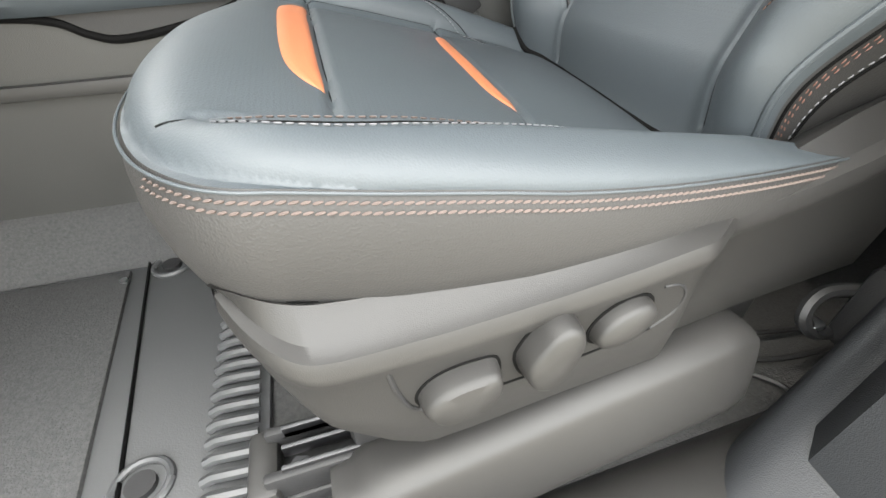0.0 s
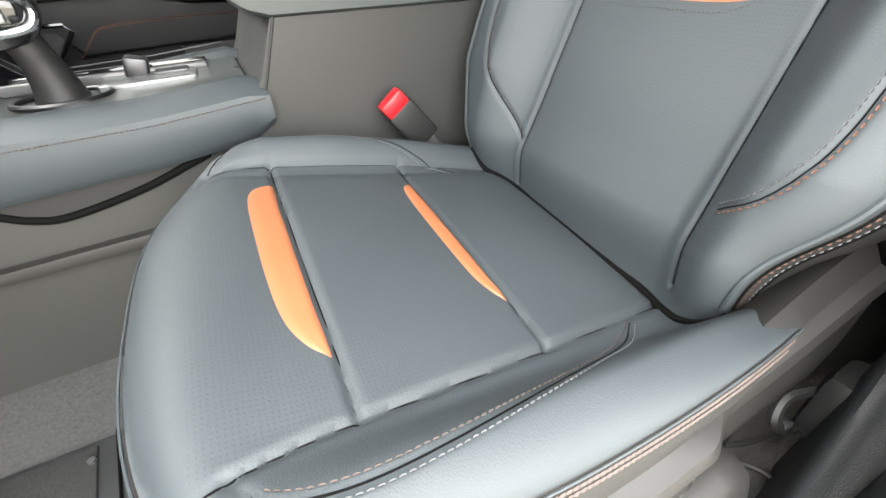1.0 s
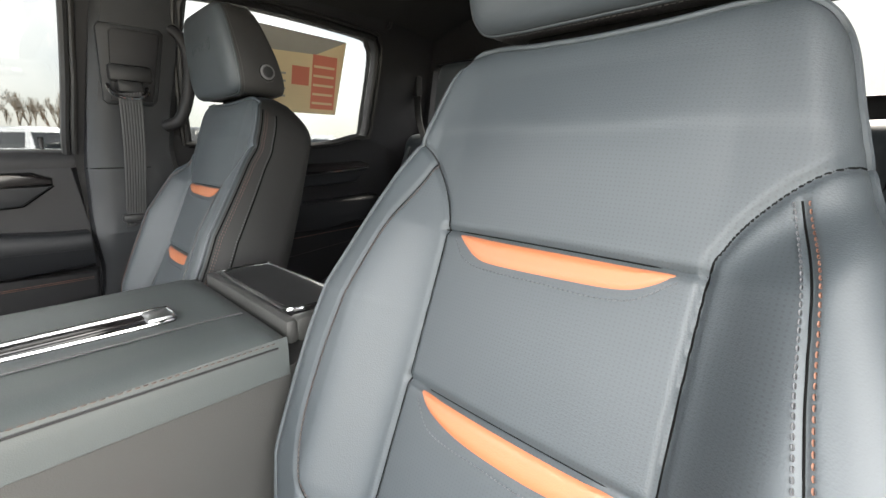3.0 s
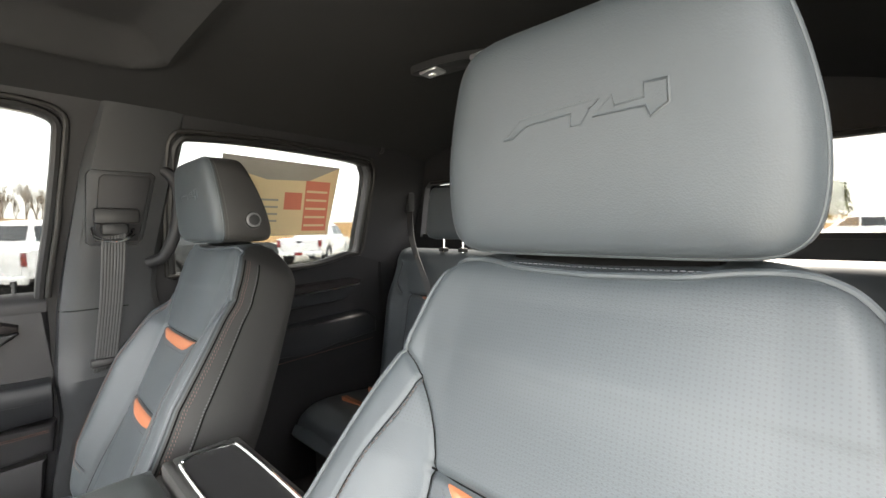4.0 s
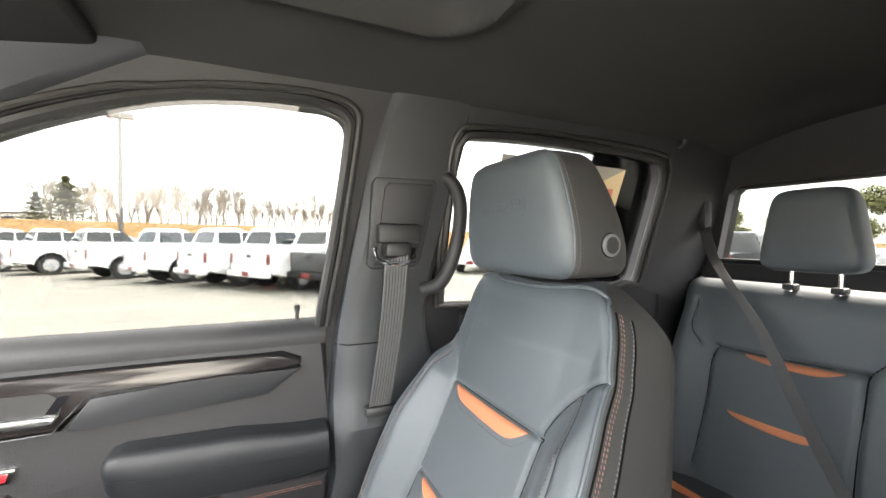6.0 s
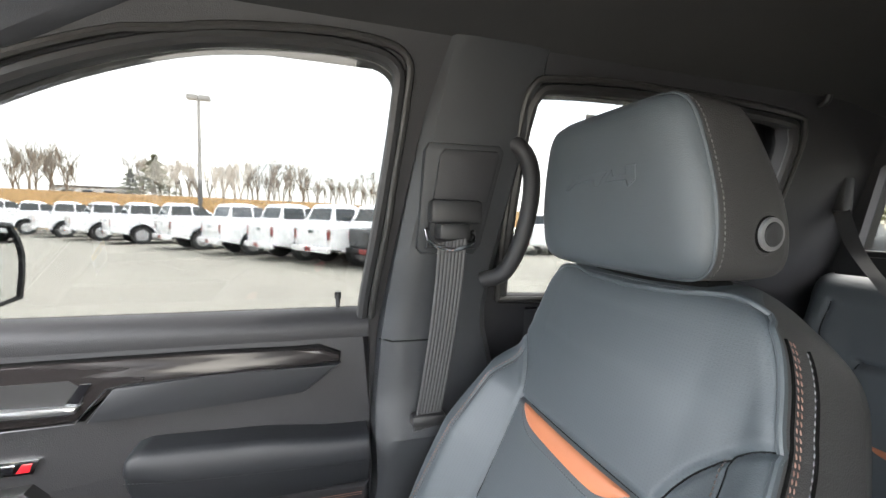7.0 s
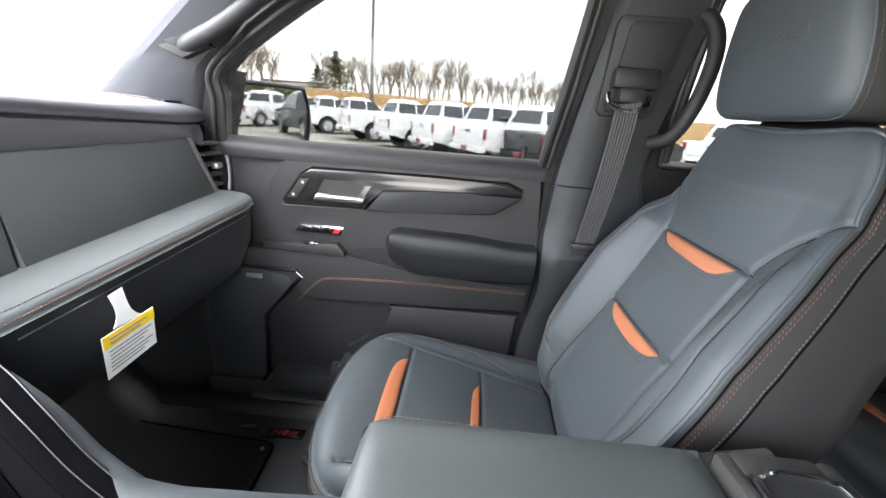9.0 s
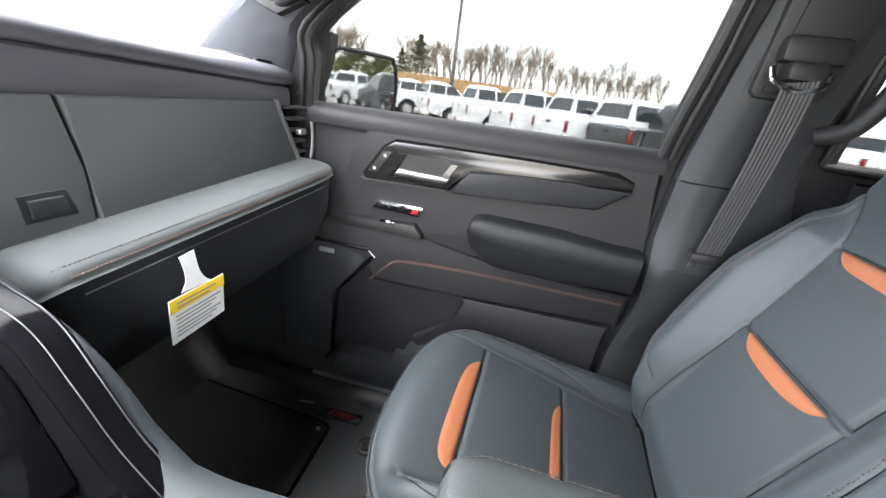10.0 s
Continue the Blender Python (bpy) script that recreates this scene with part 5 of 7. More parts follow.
for sg in (1, -1):
    vz = thing("sun_visor", "dark grey folded sun visor under the headliner", "sun visor", (-0.2, sg * 0.4, 1.78), "sun visors")
    part("board", Geo().add(*rbox((-0.40, sg * 0.41 - 0.22, 1.752), (-0.025, sg * 0.41 + 0.22, 1.776), 0.011, 3, Euler((0, radians(-9), 0)).to_matrix())), CLOTH, vz)
    part("pivot", Geo().add(*tube([(-0.36, sg * 0.60, 1.755), (-0.36, sg * 0.66, 1.765)], 0.007, 8)), DARK, vz)

# ---- centre console ----
con = thing("centre_console", "black padded centre console with leather sides and shifter tray", "console", (0.1, 0, 0.7))
part("bin", Geo().add(*prism([(0.078, 0.70), (0.030, 0.985), (0.062, 1.04), (0.092, 1.112), (0.37, 1.112), (0.44, 1.150), (0.47, 1.12), (0.47, 0.70)], "y", -0.165, 0.165, 0.012, 3)), CONSOLE, con, "storage bin with smooth side panels")
part("seam", Geo().add(*tube([(0.094, -0.1655, 1.108), (0.064, -0.1655, 1.03), (0.038, -0.1655, 0.98)], 0.0016, 6)), DARK, con)
# lid: rounded slab with an overhanging nose
def lid_rows():
    rows = []
    for x in np.concatenate([np.linspace(0.040, 0.070, 9), np.linspace(0.09, 0.335, 16), np.linspace(0.345, 0.362, 5)]):
        t = max(0.0, (0.075 - x) / 0.035)
        e = math.sqrt(max(0.0, 1 - t * t)) if t > 0 else 1.0
        t2 = max(0.0, (x - 0.340) / 0.022)
        e2 = math.sqrt(max(0.02, 1 - min(1, t2) ** 2 * 0.6))
        zt, zb = 1.161 - 0.010 * t2, float(np.interp(x, [0.04, 0.09, 0.36], [1.118, 1.104, 1.101]))
        zm = 1.146
        hw = 0.156 * (0.86 + 0.14 * e)
        row = []
        for y, z in ((-1, zm - 0.006), (-0.995, zm + 0.006), (-0.96, zm + (zt - zm) * 0.62 * e * e2), (-0.88, zm + (zt - zm) * 0.90 * e * e2), (-0.7, zm + (zt - zm) * e * e2), (-0.35, zm + (zt - zm) * 1.05 * e * e2), (0, zm + (zt - zm) * 1.06 * e * e2)):
            row.append((x, -0.016 + y * hw, z))
        row += [(x, -0.032 - y, z) for _, y, z in row[:-1][::-1]]
        low = [(x, y_ - 0.016, z_) for x, y_, z_ in ((x, hw, zm - 0.012), (x, hw * 0.99, zb + (zm - zb) * (1 - e) + 0.004), (x, hw * 0.95, zb + (zm - zb) * (1 - e)), (x, -hw * 0.95, zb + (zm - zb) * (1 - e)), (x, -hw * 0.99, zb + (zm - zb) * (1 - e) + 0.004), (x, -hw, zm - 0.012))]
        rows.append(row + low)
    return rows
lid = part("armrest_lid", Geo().add(*loft(lid_rows())), LIDL, con, "padded leather armrest lid with a chrome grip")
for sg in (-1, 1):
    P = [(0.052, -0.016 + sg * 0.150, 1.1535)] + [(x, -0.016 + sg * 0.1562, 1.1545 - 0.022 * (x - 0.06)) for x in np.linspace(0.07, 0.35, 20)]
    part("stitching", strip_stitches(P, [(0, sg, 0.3)] * len(P), 0.0062, 0.0042, 0.0013, 0.001), TH_BROWN, lid, "rust stitches")
    part("seam", Geo().add(*tube([(x, y + sg * 0.0002, z - 0.006) for x, y, z in P], 0.0014, 6)), DARK, lid)
P = [(x, sgy, 1.1625) for x, sgy in smooth_line([(0.075, -0.075), (0.12, -0.082), (0.30, -0.086), (0.345, -0.09)], 6)]
part("seam", Geo().add(*tube(P, 0.0013, 5)), DARK, lid)
gr = smooth_line([(0.100, -0.036), (0.112, -0.048), (0.265, -0.058), (0.283, -0.046), (0.283, -0.02), (0.268, -0.006), (0.112, -0.006), (0.100, -0.016)], 5, True)
part("grip", Geo().add(*prism([tuple(p) for p in gr], "z", 1.150, 1.1655, 0.002)), GLOSS, lid, "gloss black grip recess")
part("grip_rim", Geo().add(*tube([(x, y, 1.165) for x, y in np.vstack([gr, gr[:1]])], 0.0019, 6)), CHROME, lid, "chrome rim")
part("grip_bar", Geo().add(*rbox((0.115, -0.040, 1.162), (0.262, -0.022, 1.1675), 0.002)), DARKWOOD, lid)
part("grip_latch", Geo().add(*rbox((0.255, -0.055, 1.162), (0.282, -0.018, 1.170), 0.004)), SATIN, lid)
# cup holder behind the lid
part("cup_tray", Geo().add(*rbox((0.372, -0.150, 1.128), (0.388, 0.135, 1.160), 0.006)).add(*rbox((0.462, -0.150, 1.128), (0.480, 0.135, 1.160), 0.006)).add(*rbox((0.385, -0.152, 1.128), (0.465, -0.130, 1.160), 0.006)).add(*rbox((0.385, 0.108, 1.128), (0.465, 0.137, 1.160), 0.006)), CONSOLE, con, "rear tray surround")
well = smooth_line([(0.392, -0.128), (0.386, -0.10), (0.386, 0.08), (0.396, 0.104), (0.42, 0.110), (0.452, 0.104), (0.464, 0.08), (0.464, -0.10), (0.456, -0.128), (0.42, -0.134)], 5, True)
part("cup_rim", Geo().add(*tube([(x, y, 1.164) for x, y in np.vstack([well, well[:1]])], 0.0034, 8)), CHROME, con, "chrome rim of the rear tray")
rows = [[(0.425 + (x - 0.425) * s_, y * s_, z) for x, y in well] for s_, z in ((0.99, 1.1645), (0.95, 1.150), (0.90, 1.120), (0.86, 1.115))]
part("cup_well", Geo().add(*loft(rows)), DARK, con, "dark tray well")
part("well_divider", Geo().add(*rbox((0.395, -0.04, 1.118), (0.455, -0.03, 1.150), 0.004)), PLASTIC, con)
# front side pads
for sg in (-1, 1):
    rows = []
    for x in np.linspace(-0.62, 0.066, 30):
        zt = float(np.interp(x, [-0.62, -0.38, -0.2, -0.06, 0.066], [1.16, 1.10, 1.035, 1.036, 1.046])) if sg < 0 else float(np.interp(x, [-0.62, -0.37, -0.335, -0.30, -0.26, -0.221, -0.17, -0.06, 0.066], [1.30, 1.172, 1.152, 1.122, 1.066, 1.034, 1.030, 1.036, 1.046]))
        zb = float(np.interp(x, [-0.62, -0.25, -0.05, 0.02, 0.066], [0.95, 0.956, 0.966, 0.974, 0.984])) if sg < 0 else zt - 0.07
        end = math.sqrt(max(0.0, 1 - max(0, (x - 0.046) / 0.021) ** 2)) * 0.4 + 0.6
        prof = [(0.110, zt - 0.02), (0.118, zt - 0.002), (0.135, zt), (0.160, zt - 0.004), (0.177, zt - 0.014), (0.180, zt - 0.026), (0.178, zb + 0.012), (0.168, zb), (0.110, zb)]
        zc = (zt + zb) / 2
        slim = float(sstep(-0.19, -0.24, x)) if sg > 0 else 0.0
        rows.append([(x, sg * (y + slim * 0.68 * (0.180 - y)) - (0.027 if sg > 0 else 0.0), zc + (z - zc) * end) for y, z in prof])
    part("side_pad", Geo().add(*loft(rows)), LEATHER, con, "leather covered knee pad with a stitched seam")
    if sg < 0:
        P = [(x, -0.1802, float(np.interp(x, [-0.62, -0.38, -0.2, -0.06, 0.066], [1.16, 1.10, 1.035, 1.036, 1.046])) - 0.020) for x in np.linspace(-0.6, 0.062, 40)]
        part("stitching", strip_stitches(P, [(0, -1, 0.3)] * 40, 0.005, 0.0034, 0.0009, 0.0007), TH_BROWN, con)
    part("lower_side", Geo().add(*prism([(-0.72, 0.66), (-0.72, 0.95), (-0.20, 0.962), (0.06, 0.985), (0.09, 0.66)], "y", sg * 0.10, sg * 0.158, 0.006)), CONSOLE, con)
    part("net_ledge", Geo().add(*prism([(-0.66, 0.862), (-0.66, 0.880), (-0.30, 0.884), (0.02, 0.892), (0.03, 0.872)], "y", sg * 0.15, sg * 0.172, 0.004)), PLASTIC, con)
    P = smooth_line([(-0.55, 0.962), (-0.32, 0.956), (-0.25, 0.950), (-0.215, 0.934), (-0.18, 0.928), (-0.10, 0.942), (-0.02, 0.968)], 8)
    # Dark flat sheet and black tube draw the shade of a recessed map pocket.
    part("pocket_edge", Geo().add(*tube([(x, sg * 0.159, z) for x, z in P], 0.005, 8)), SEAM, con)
    part("pocket", Geo().add(*prism([tuple(p) for p in P] + [(-0.02, 0.975), (-0.55, 0.975)], "y", sg * 0.150, sg * 0.1592, 0.0)), DARK, con, "dark flat sheet standing for a shaded map pocket")
TRAY = mat("tray_satin", (0.055, 0.060, 0.060), 0.30, spec=0.7, coat=0.6, var=0.08)
part("tray", Geo().add(*prism([(-0.255, 0.98), (-0.250, 1.0225), (-0.22, 1.023), (0.05, 1.032), (0.065, 0.98)], "y", -0.122, 0.115, 0.004)), TRAY, con, "satin console tray")
part("front_tray", Geo().add(*prism([(-0.60, 0.97), (-0.60, 1.004), (-0.27, 1.010), (-0.256, 0.97)], "y", -0.122, 0.100, 0.004)), DARK, con, "dark tray under the centre stack")
part("tray_plate", Geo().add(*rbox((-0.125, -0.022, 1.020), (-0.005, 0.058, 1.0335), 0.006)), TRAY, con, "switch plate in the tray")
for y in (0.03, 0.075):
    part("tray_slot", Geo().add(*rbox((-0.24, y + 0.004, 1.024), (0.01, y + 0.014, 1.038), 0.004)), GLOSS if y > 0.05 else SATINBLK, con)
part("tray_rim", Geo().add(*tube([(-0.19, 0.099, 1.040), (-0.06, 0.100, 1.044), (0.04, 0.100, 1.052)], 0.0010, 8)), STEEL, con, "thin dark chrome tray edge")
part("drive_switch", Geo().add(*rbox((-0.093, 0.014, 1.028), (-0.064, 0.044, 1.056), 0.005, 2, Euler((0, radians(14), 0)).to_matrix())), STEEL, con, "satin drive mode switch")
part("drive_plate", Geo().add(*rbox((-0.060, 0.010, 1.030), (-0.015, 0.046, 1.0362), 0.003)), STEEL, con)
sh = thing("gear_shifter", "black and chrome gear shifter with a leather boot", "gear lever", (-0.16, -0.03, 1.03))
P = smooth_line([(-0.160, -0.030, 1.022), (-0.160, -0.031, 1.045), (-0.163, -0.034, 1.075), (-0.168, -0.036, 1.098)], 5)
part("stem", Geo().add(*tube(P, [0.030 - 0.010 * min(1, i / 9) for i in range(len(P))], 14)), DARK, sh)
knob_rows = []
for t_, w_, l_ in ((0.0, 0.016, 0.022), (0.012, 0.026, 0.034), (0.026, 0.032, 0.046), (0.044, 0.033, 0.052), (0.058, 0.030, 0.050), (0.066, 0.020, 0.040), (0.068, 0.004, 0.010)):
    knob_rows.append([(-0.178 - 0.25 * t_ + l_ * math.copysign(abs(math.cos(a)) ** 0.6, math.cos(a)), -0.038 + w_ * math.copysign(abs(math.sin(a)) ** 0.6, math.sin(a)), 1.088 + t_) for a in [i * math.pi / 14 for i in range(28)]])
part("knob", Geo().add(*loft(knob_rows)), GLOSS, sh, "gloss black grip")
part("knob_trim", Geo().add(*tube(smooth_line([(-0.226, -0.066, 1.108), (-0.180, -0.073, 1.104), (-0.146, -0.066, 1.108), (-0.138, -0.060, 1.124), (-0.150, -0.069, 1.138), (-0.190, -0.073, 1.140), (-0.228, -0.068, 1.136)], 5, True), 0.0045, 8)), CHROME, sh, "chrome shifter trim")
part("knob_button", Geo().add(*rbox((-0.205, -0.076, 1.113), (-0.160, -0.066, 1.131), 0.004)), SATIN, sh, "satin release button")
part("base_ring", Geo().add(*tube([(-0.160 + 0.052 * math.cos(a), -0.030 + 0.040 * math.sin(a), 1.027) for a in [i * math.pi / 12 for i in range(25)]], 0.004, 8)), STEEL, sh)
STRUT = mat("strut_black", (0.005, 0.005, 0.006), 0.14, spec=0.06, rvar=0.02)
# gloss strut down from the dashboard
stf = smooth_line([(-0.46, 1.215), (-0.385, 1.190), (-0.335, 1.168), (-0.300, 1.120), (-0.262, 1.062), (-0.215, 1.012)], 6)
part("strut", Geo().add(*loft([[(x + dx, y, z + dz) for y, dx, dz in ((0.095, -0.05, -0.03), (0.095, 0.0, 0.0), (0.108, 0.006, 0.006), (0.128, 0.006, 0.006), (0.136, 0.0, 0.0), (0.136, -0.05, -0.03))] for x, z in stf])), STRUT, con, "gloss black strut with a chrome edge")
part("strut_side", Geo().add(*prism([tuple(p) for p in stf] + [(-0.215, 0.99), (-0.60, 0.99), (-0.60, 1.215)], "y", 0.094, 0.1005, 0.001)), STRUT, con, "gloss black side panel under the strut")
part("strut_chrome", Geo().add(*tube([(x + 0.0066, 0.1285, z + 0.0066) for x, z in stf[4:]], 0.0009, 6)), STEEL, con, "thin dark chrome edge")
part("strut_chrome", Geo().add(*tube([(x + 0.0062, 0.1085, z + 0.0062) for x, z in stf], 0.0006, 6)), SATINBLK, con, "thin satin edge")
part("control_panel", Geo().add(*prism([(-0.62, 1.0), (-0.62, 1.36), (-0.47, 1.34), (-0.40, 1.195), (-0.335, 1.13), (-0.29, 1.03), (-0.30, 1.0)], "y", -0.10, 0.094, 0.006)), GLOSS, con, "gloss black centre stack")
part("stack_bar", Geo().add(*rbox((-0.352, -0.085, 1.058), (-0.318, 0.112, 1.088), 0.006)), SATINBLK, con, "satin switch bar of the centre stack")
part("bar_edge", Geo().add(*rbox((-0.322, -0.085, 1.055), (-0.312, 0.110, 1.062), 0.002)), SATIN, con, "bright lower edge of the bar")
for q in (-0.04, 0.035):
    part("bar_switch", Geo().add(*rbox((-0.322, q - 0.022, 1.066), (-0.314, q + 0.022, 1.084), 0.003)), SILVER, con)
part("screen_edge", Geo().add(*tube([(-0.402, 0.088, 1.195), (-0.372, 0.090, 1.165), (-0.338, 0.091, 1.128)], 0.0014, 6)), SATIN, con)
part("stack_bin", Geo().add(*rbox((-0.36, -0.09, 1.005), (-0.315, 0.10, 1.040), 0.012)), PLASTIC, con, "plastic storage bin under the switches")

# ---- dashboard ----
dash = tagged(new("dashboard"), "black leather dashboard with a copper stitched top pad and shelf", "dashboard")
ys = np.linspace(-0.77, 0.765, 40)
def bend(y):
    return -0.015 * max(0, (abs(y) - 0.6) / 0.17) ** 2, 0.030 * min(1.0, max(0.0, (0.70 - y) / 0.60))
top_prof = [tuple(p) for p in smooth_line([(-1.03, 1.33), (-1.03, 1.385), (-0.90, 1.412), (-0.70, 1.425), (-0.55, 1.423), (-0.495, 1.414), (-0.478, 1.400), (-0.480, 1.388), (-0.50, 1.380), (-0.60, 1.372)], 3, True)]
part("top_pad", Geo().add(*extrude_y(top_prof, ys, bend)), TOPPAD, dash, "soft dashboard top pad")
P = [(x, y, z + bend(y)[1]) for x, y, z in [(-0.515 - 0.05 * max(0, (y - 0.6)), y, 1.4235) for y in np.linspace(-0.10, 0.63, 40)] + [(-0.545, 0.648, 1.4265), (-0.62, 0.655, 1.4290), (-0.75, 0.655, 1.4275)]]
part("stitching", strip_stitches(P, [(0, 0, 1)] * len(P), 0.0048, 0.0042, 0.0016, 0.0010), TH_BROWN, dash, "rust stitches")
for i in range(6):
    part("defrost_slot", Geo().add(*rbox((-0.60 + i * 0.014, 0.675, 1.415), (-0.592 + i * 0.014, 0.725, 1.4258), 0.001)), DARK, dash)
part("trim_band", Geo().add(*extrude_y([(-0.60, 1.325), (-0.494, 1.325), (-0.480, 1.345), (-0.480, 1.362), (-0.484, 1.376), (-0.50, 1.382), (-0.60, 1.384)], np.linspace(-0.77, 0.74, 20), bend)), TOPPAD, dash, "smooth dashboard band")
def panel_yz(pts, x0, x1, r):
    v, f = prism(pts, "x", x0, x1, r)
    return [(p[0] - 0.20 * (p[2] - 1.24), p[1], p[2]) for p in v], f
part("upper_glovebox", Geo().add(*panel_yz([(0.270, 1.352), (0.278, 1.27), (0.272, 1.20), (0.64, 1.20), (0.672, 1.208), (0.712, 1.235), (0.666, 1.352)], -0.52, -0.455, 0.004)), DASHL, dash, "leather faced upper glovebox")
part("upper_panel", Geo().add(*panel_yz([(-0.10, 1.352), (-0.10, 1.20), (0.267, 1.20), (0.273, 1.27), (0.264, 1.352)], -0.52, -0.455, 0.004)), DASHL, dash)
part("latch_recess", Geo().add(*panel_yz([(0.196, 1.222), (0.196, 1.252), (0.244, 1.252), (0.250, 1.222)], -0.47, -0.4535, 0.001)), DARK, dash)
part("glovebox_latch", Geo().add(*panel_yz([(0.203, 1.227), (0.203, 1.246), (0.238, 1.246), (0.243, 1.227)], -0.46, -0.4505, 0.002)), TRIM, dash, "small glovebox latch")
shelf = [tuple(p) for p in smooth_line([(-0.50, 1.212), (-0.44, 1.2135), (-0.400, 1.2115), (-0.382, 1.2075), (-0.373, 1.201), (-0.371, 1.191), (-0.378, 1.186), (-0.50, 1.184)], 4, True)]
def rise(y):
    t = max(0.0, (0.175 - y) / 0.03)
    return -0.03 * min(1, t) ** 2 - 0.02 * max(0, (y - 0.66) / 0.1) ** 2, -0.010 + 0.028 * (y - 0.16) / 0.55 - 0.02 * min(1, t) ** 2
part("shelf_pad", Geo().add(*extrude_y(shelf, np.concatenate([np.linspace(0.145, 0.175, 6), np.linspace(0.19, 0.735, 30)]), rise)), DASHL, dash, "padded leather dashboard shelf")
P, Q = [], []
for y in np.linspace(0.165, 0.73, 50):
    dx, dz = rise(y)
    P.append((-0.3795 + dx, y, 1.2068 + dz))
    Q.append((-0.3712 + dx, y, 1.1965 + dz))
part("stitching", strip_stitches(P, [(0.6, 0, 0.8)] * 50, 0.0050, 0.0036, 0.0013, 0.001), TH_GREY, dash)
part("stitching", strip_stitches(Q, [(0.95, 0, 0.3)] * 50, 0.0050, 0.0038, 0.0014, 0.001), TH_ORANGE, dash, "rust stitches")
lowp = [(-0.50, 1.190), (-0.385, 1.190), (-0.378, 1.186), (-0.382, 1.10), (-0.41, 1.03), (-0.48, 0.975), (-0.62, 0.95), (-0.70, 1.1)]
part("lower_glovebox", Geo().add(*extrude_y(lowp, np.linspace(0.150, 0.745, 20), rise)), TRIM, dash, "black plastic lower glovebox")
part("glovebox_seam", Geo().add(*tube([(-0.3792 + rise(y)[0], y, 1.168 + rise(y)[1]) for y in np.linspace(0.19, 0.70, 20)], 0.0012, 6)), SATIN, dash)
part("driver_panel", Geo().add(*extrude_y([(-0.50, 1.36), (-0.46, 1.34), (-0.40, 1.20), (-0.42, 1.05), (-0.55, 0.95), (-0.75, 1.0)], np.linspace(-0.76, -0.102, 8))), SOFT, dash)
part("firewall", Geo().add(*rbox((-1.0, -0.78, 0.65), (-0.90, 0.78, 1.36), 0.02)), CARPET, dash)
part("kick_panel", Geo().add(*rbox((-0.92, 0.735, 0.64), (-0.52, 0.79, 1.15), 0.02)), TRIM, dash)
# outer vent
vent = part("vent", Geo().add(*panel_yz([(0.678, 1.352), (0.718, 1.238), (0.700, 1.207), (0.768, 1.200), (0.778, 1.25), (0.762, 1.362)], -0.54, -0.475, 0.006)), GLOSS, dash, "black air vent with a chrome edge")
part("vent_bevel", Geo().add(*panel_yz([(0.664, 1.353), (0.674, 1.353), (0.716, 1.237), (0.708, 1.233)], -0.47, -0.450, 0.002)), SATINBLK, vent)
for i in range(6):
    z = 1.222 + i * 0.0235
    part("vane", Geo().add(*rbox((-0.485, 0.700 - 0.002 * i, z - 0.0025), (-0.458, 0.755, z + 0.0025), 0.002)), TRIM, vent)
part("vent_tab", Geo().add(*rbox((-0.462, 0.715, 1.284), (-0.448, 0.740, 1.296), 0.003)), SATIN, vent)
part("vent_chrome", Geo().add(*tube(smooth_line([(-0.475, 0.750, 1.372), (-0.462, 0.766, 1.35), (-0.452, 0.772, 1.30), (-0.450, 0.770, 1.25), (-0.456, 0.760, 1.212), (-0.470, 0.735, 1.204)], 6), 0.0085, 10, True, 0.6)), STEEL, vent, "dark chrome vent edge")

# hanging notice
tag = thing("warning_tag", "white and yellow paper notice hanging from the glovebox", "paper tag", (-0.36, 0.3, 1.12))
def card(pts, x):
    v, f = prism(pts, "x", x - 0.0004, x + 0.0004)
    return [(p[0] + 0.35 * (p[1] - 0.30) * 0.15 + 0.004 * math.sin((p[2] - 1.05) * 25), p[1], p[2]) for p in v], f
stem = [tuple(p) for p in smooth_line([(0.283, 1.175), (0.287, 1.155), (0.286, 1.140), (0.278, 1.128)], 4)] + [tuple(p) for p in smooth_line([(0.325, 1.128), (0.316, 1.136), (0.309, 1.150), (0.306, 1.178)], 4)]
part("sheet", Geo().add(*card([(0.258, 1.124), (0.346, 1.129), (0.346, 1.068), (0.260, 1.058)], -0.349)).add(*card(stem, -0.349)), PAPER, tag, "white paper sheet", smooth=False)
part("header", Geo().add(*card([(0.2585, 1.123), (0.3455, 1.128), (0.3455, 1.112), (0.2585, 1.105)], -0.3478)), YELLOW, tag, "yellow printed header", smooth=False)
for i in range(2):
    part("print_line", Geo().add(*card([(0.268, 1.1185 - i * 0.006), (0.330 - i * 0.012, 1.1215 - i * 0.006), (0.330 - i * 0.012, 1.1195 - i * 0.006), (0.268, 1.1165 - i * 0.006)], -0.3468)), INK, tag, smooth=False)
for i in range(6):
    z = 1.100 - i * 0.006
    part("print_line", Geo().add(*card([(0.266, z), (0.338 - 0.008 * (i % 3), z + 0.005), (0.338 - 0.008 * (i % 3), z + 0.0035), (0.266, z - 0.0015)], -0.3478)), INK, tag, smooth=False)

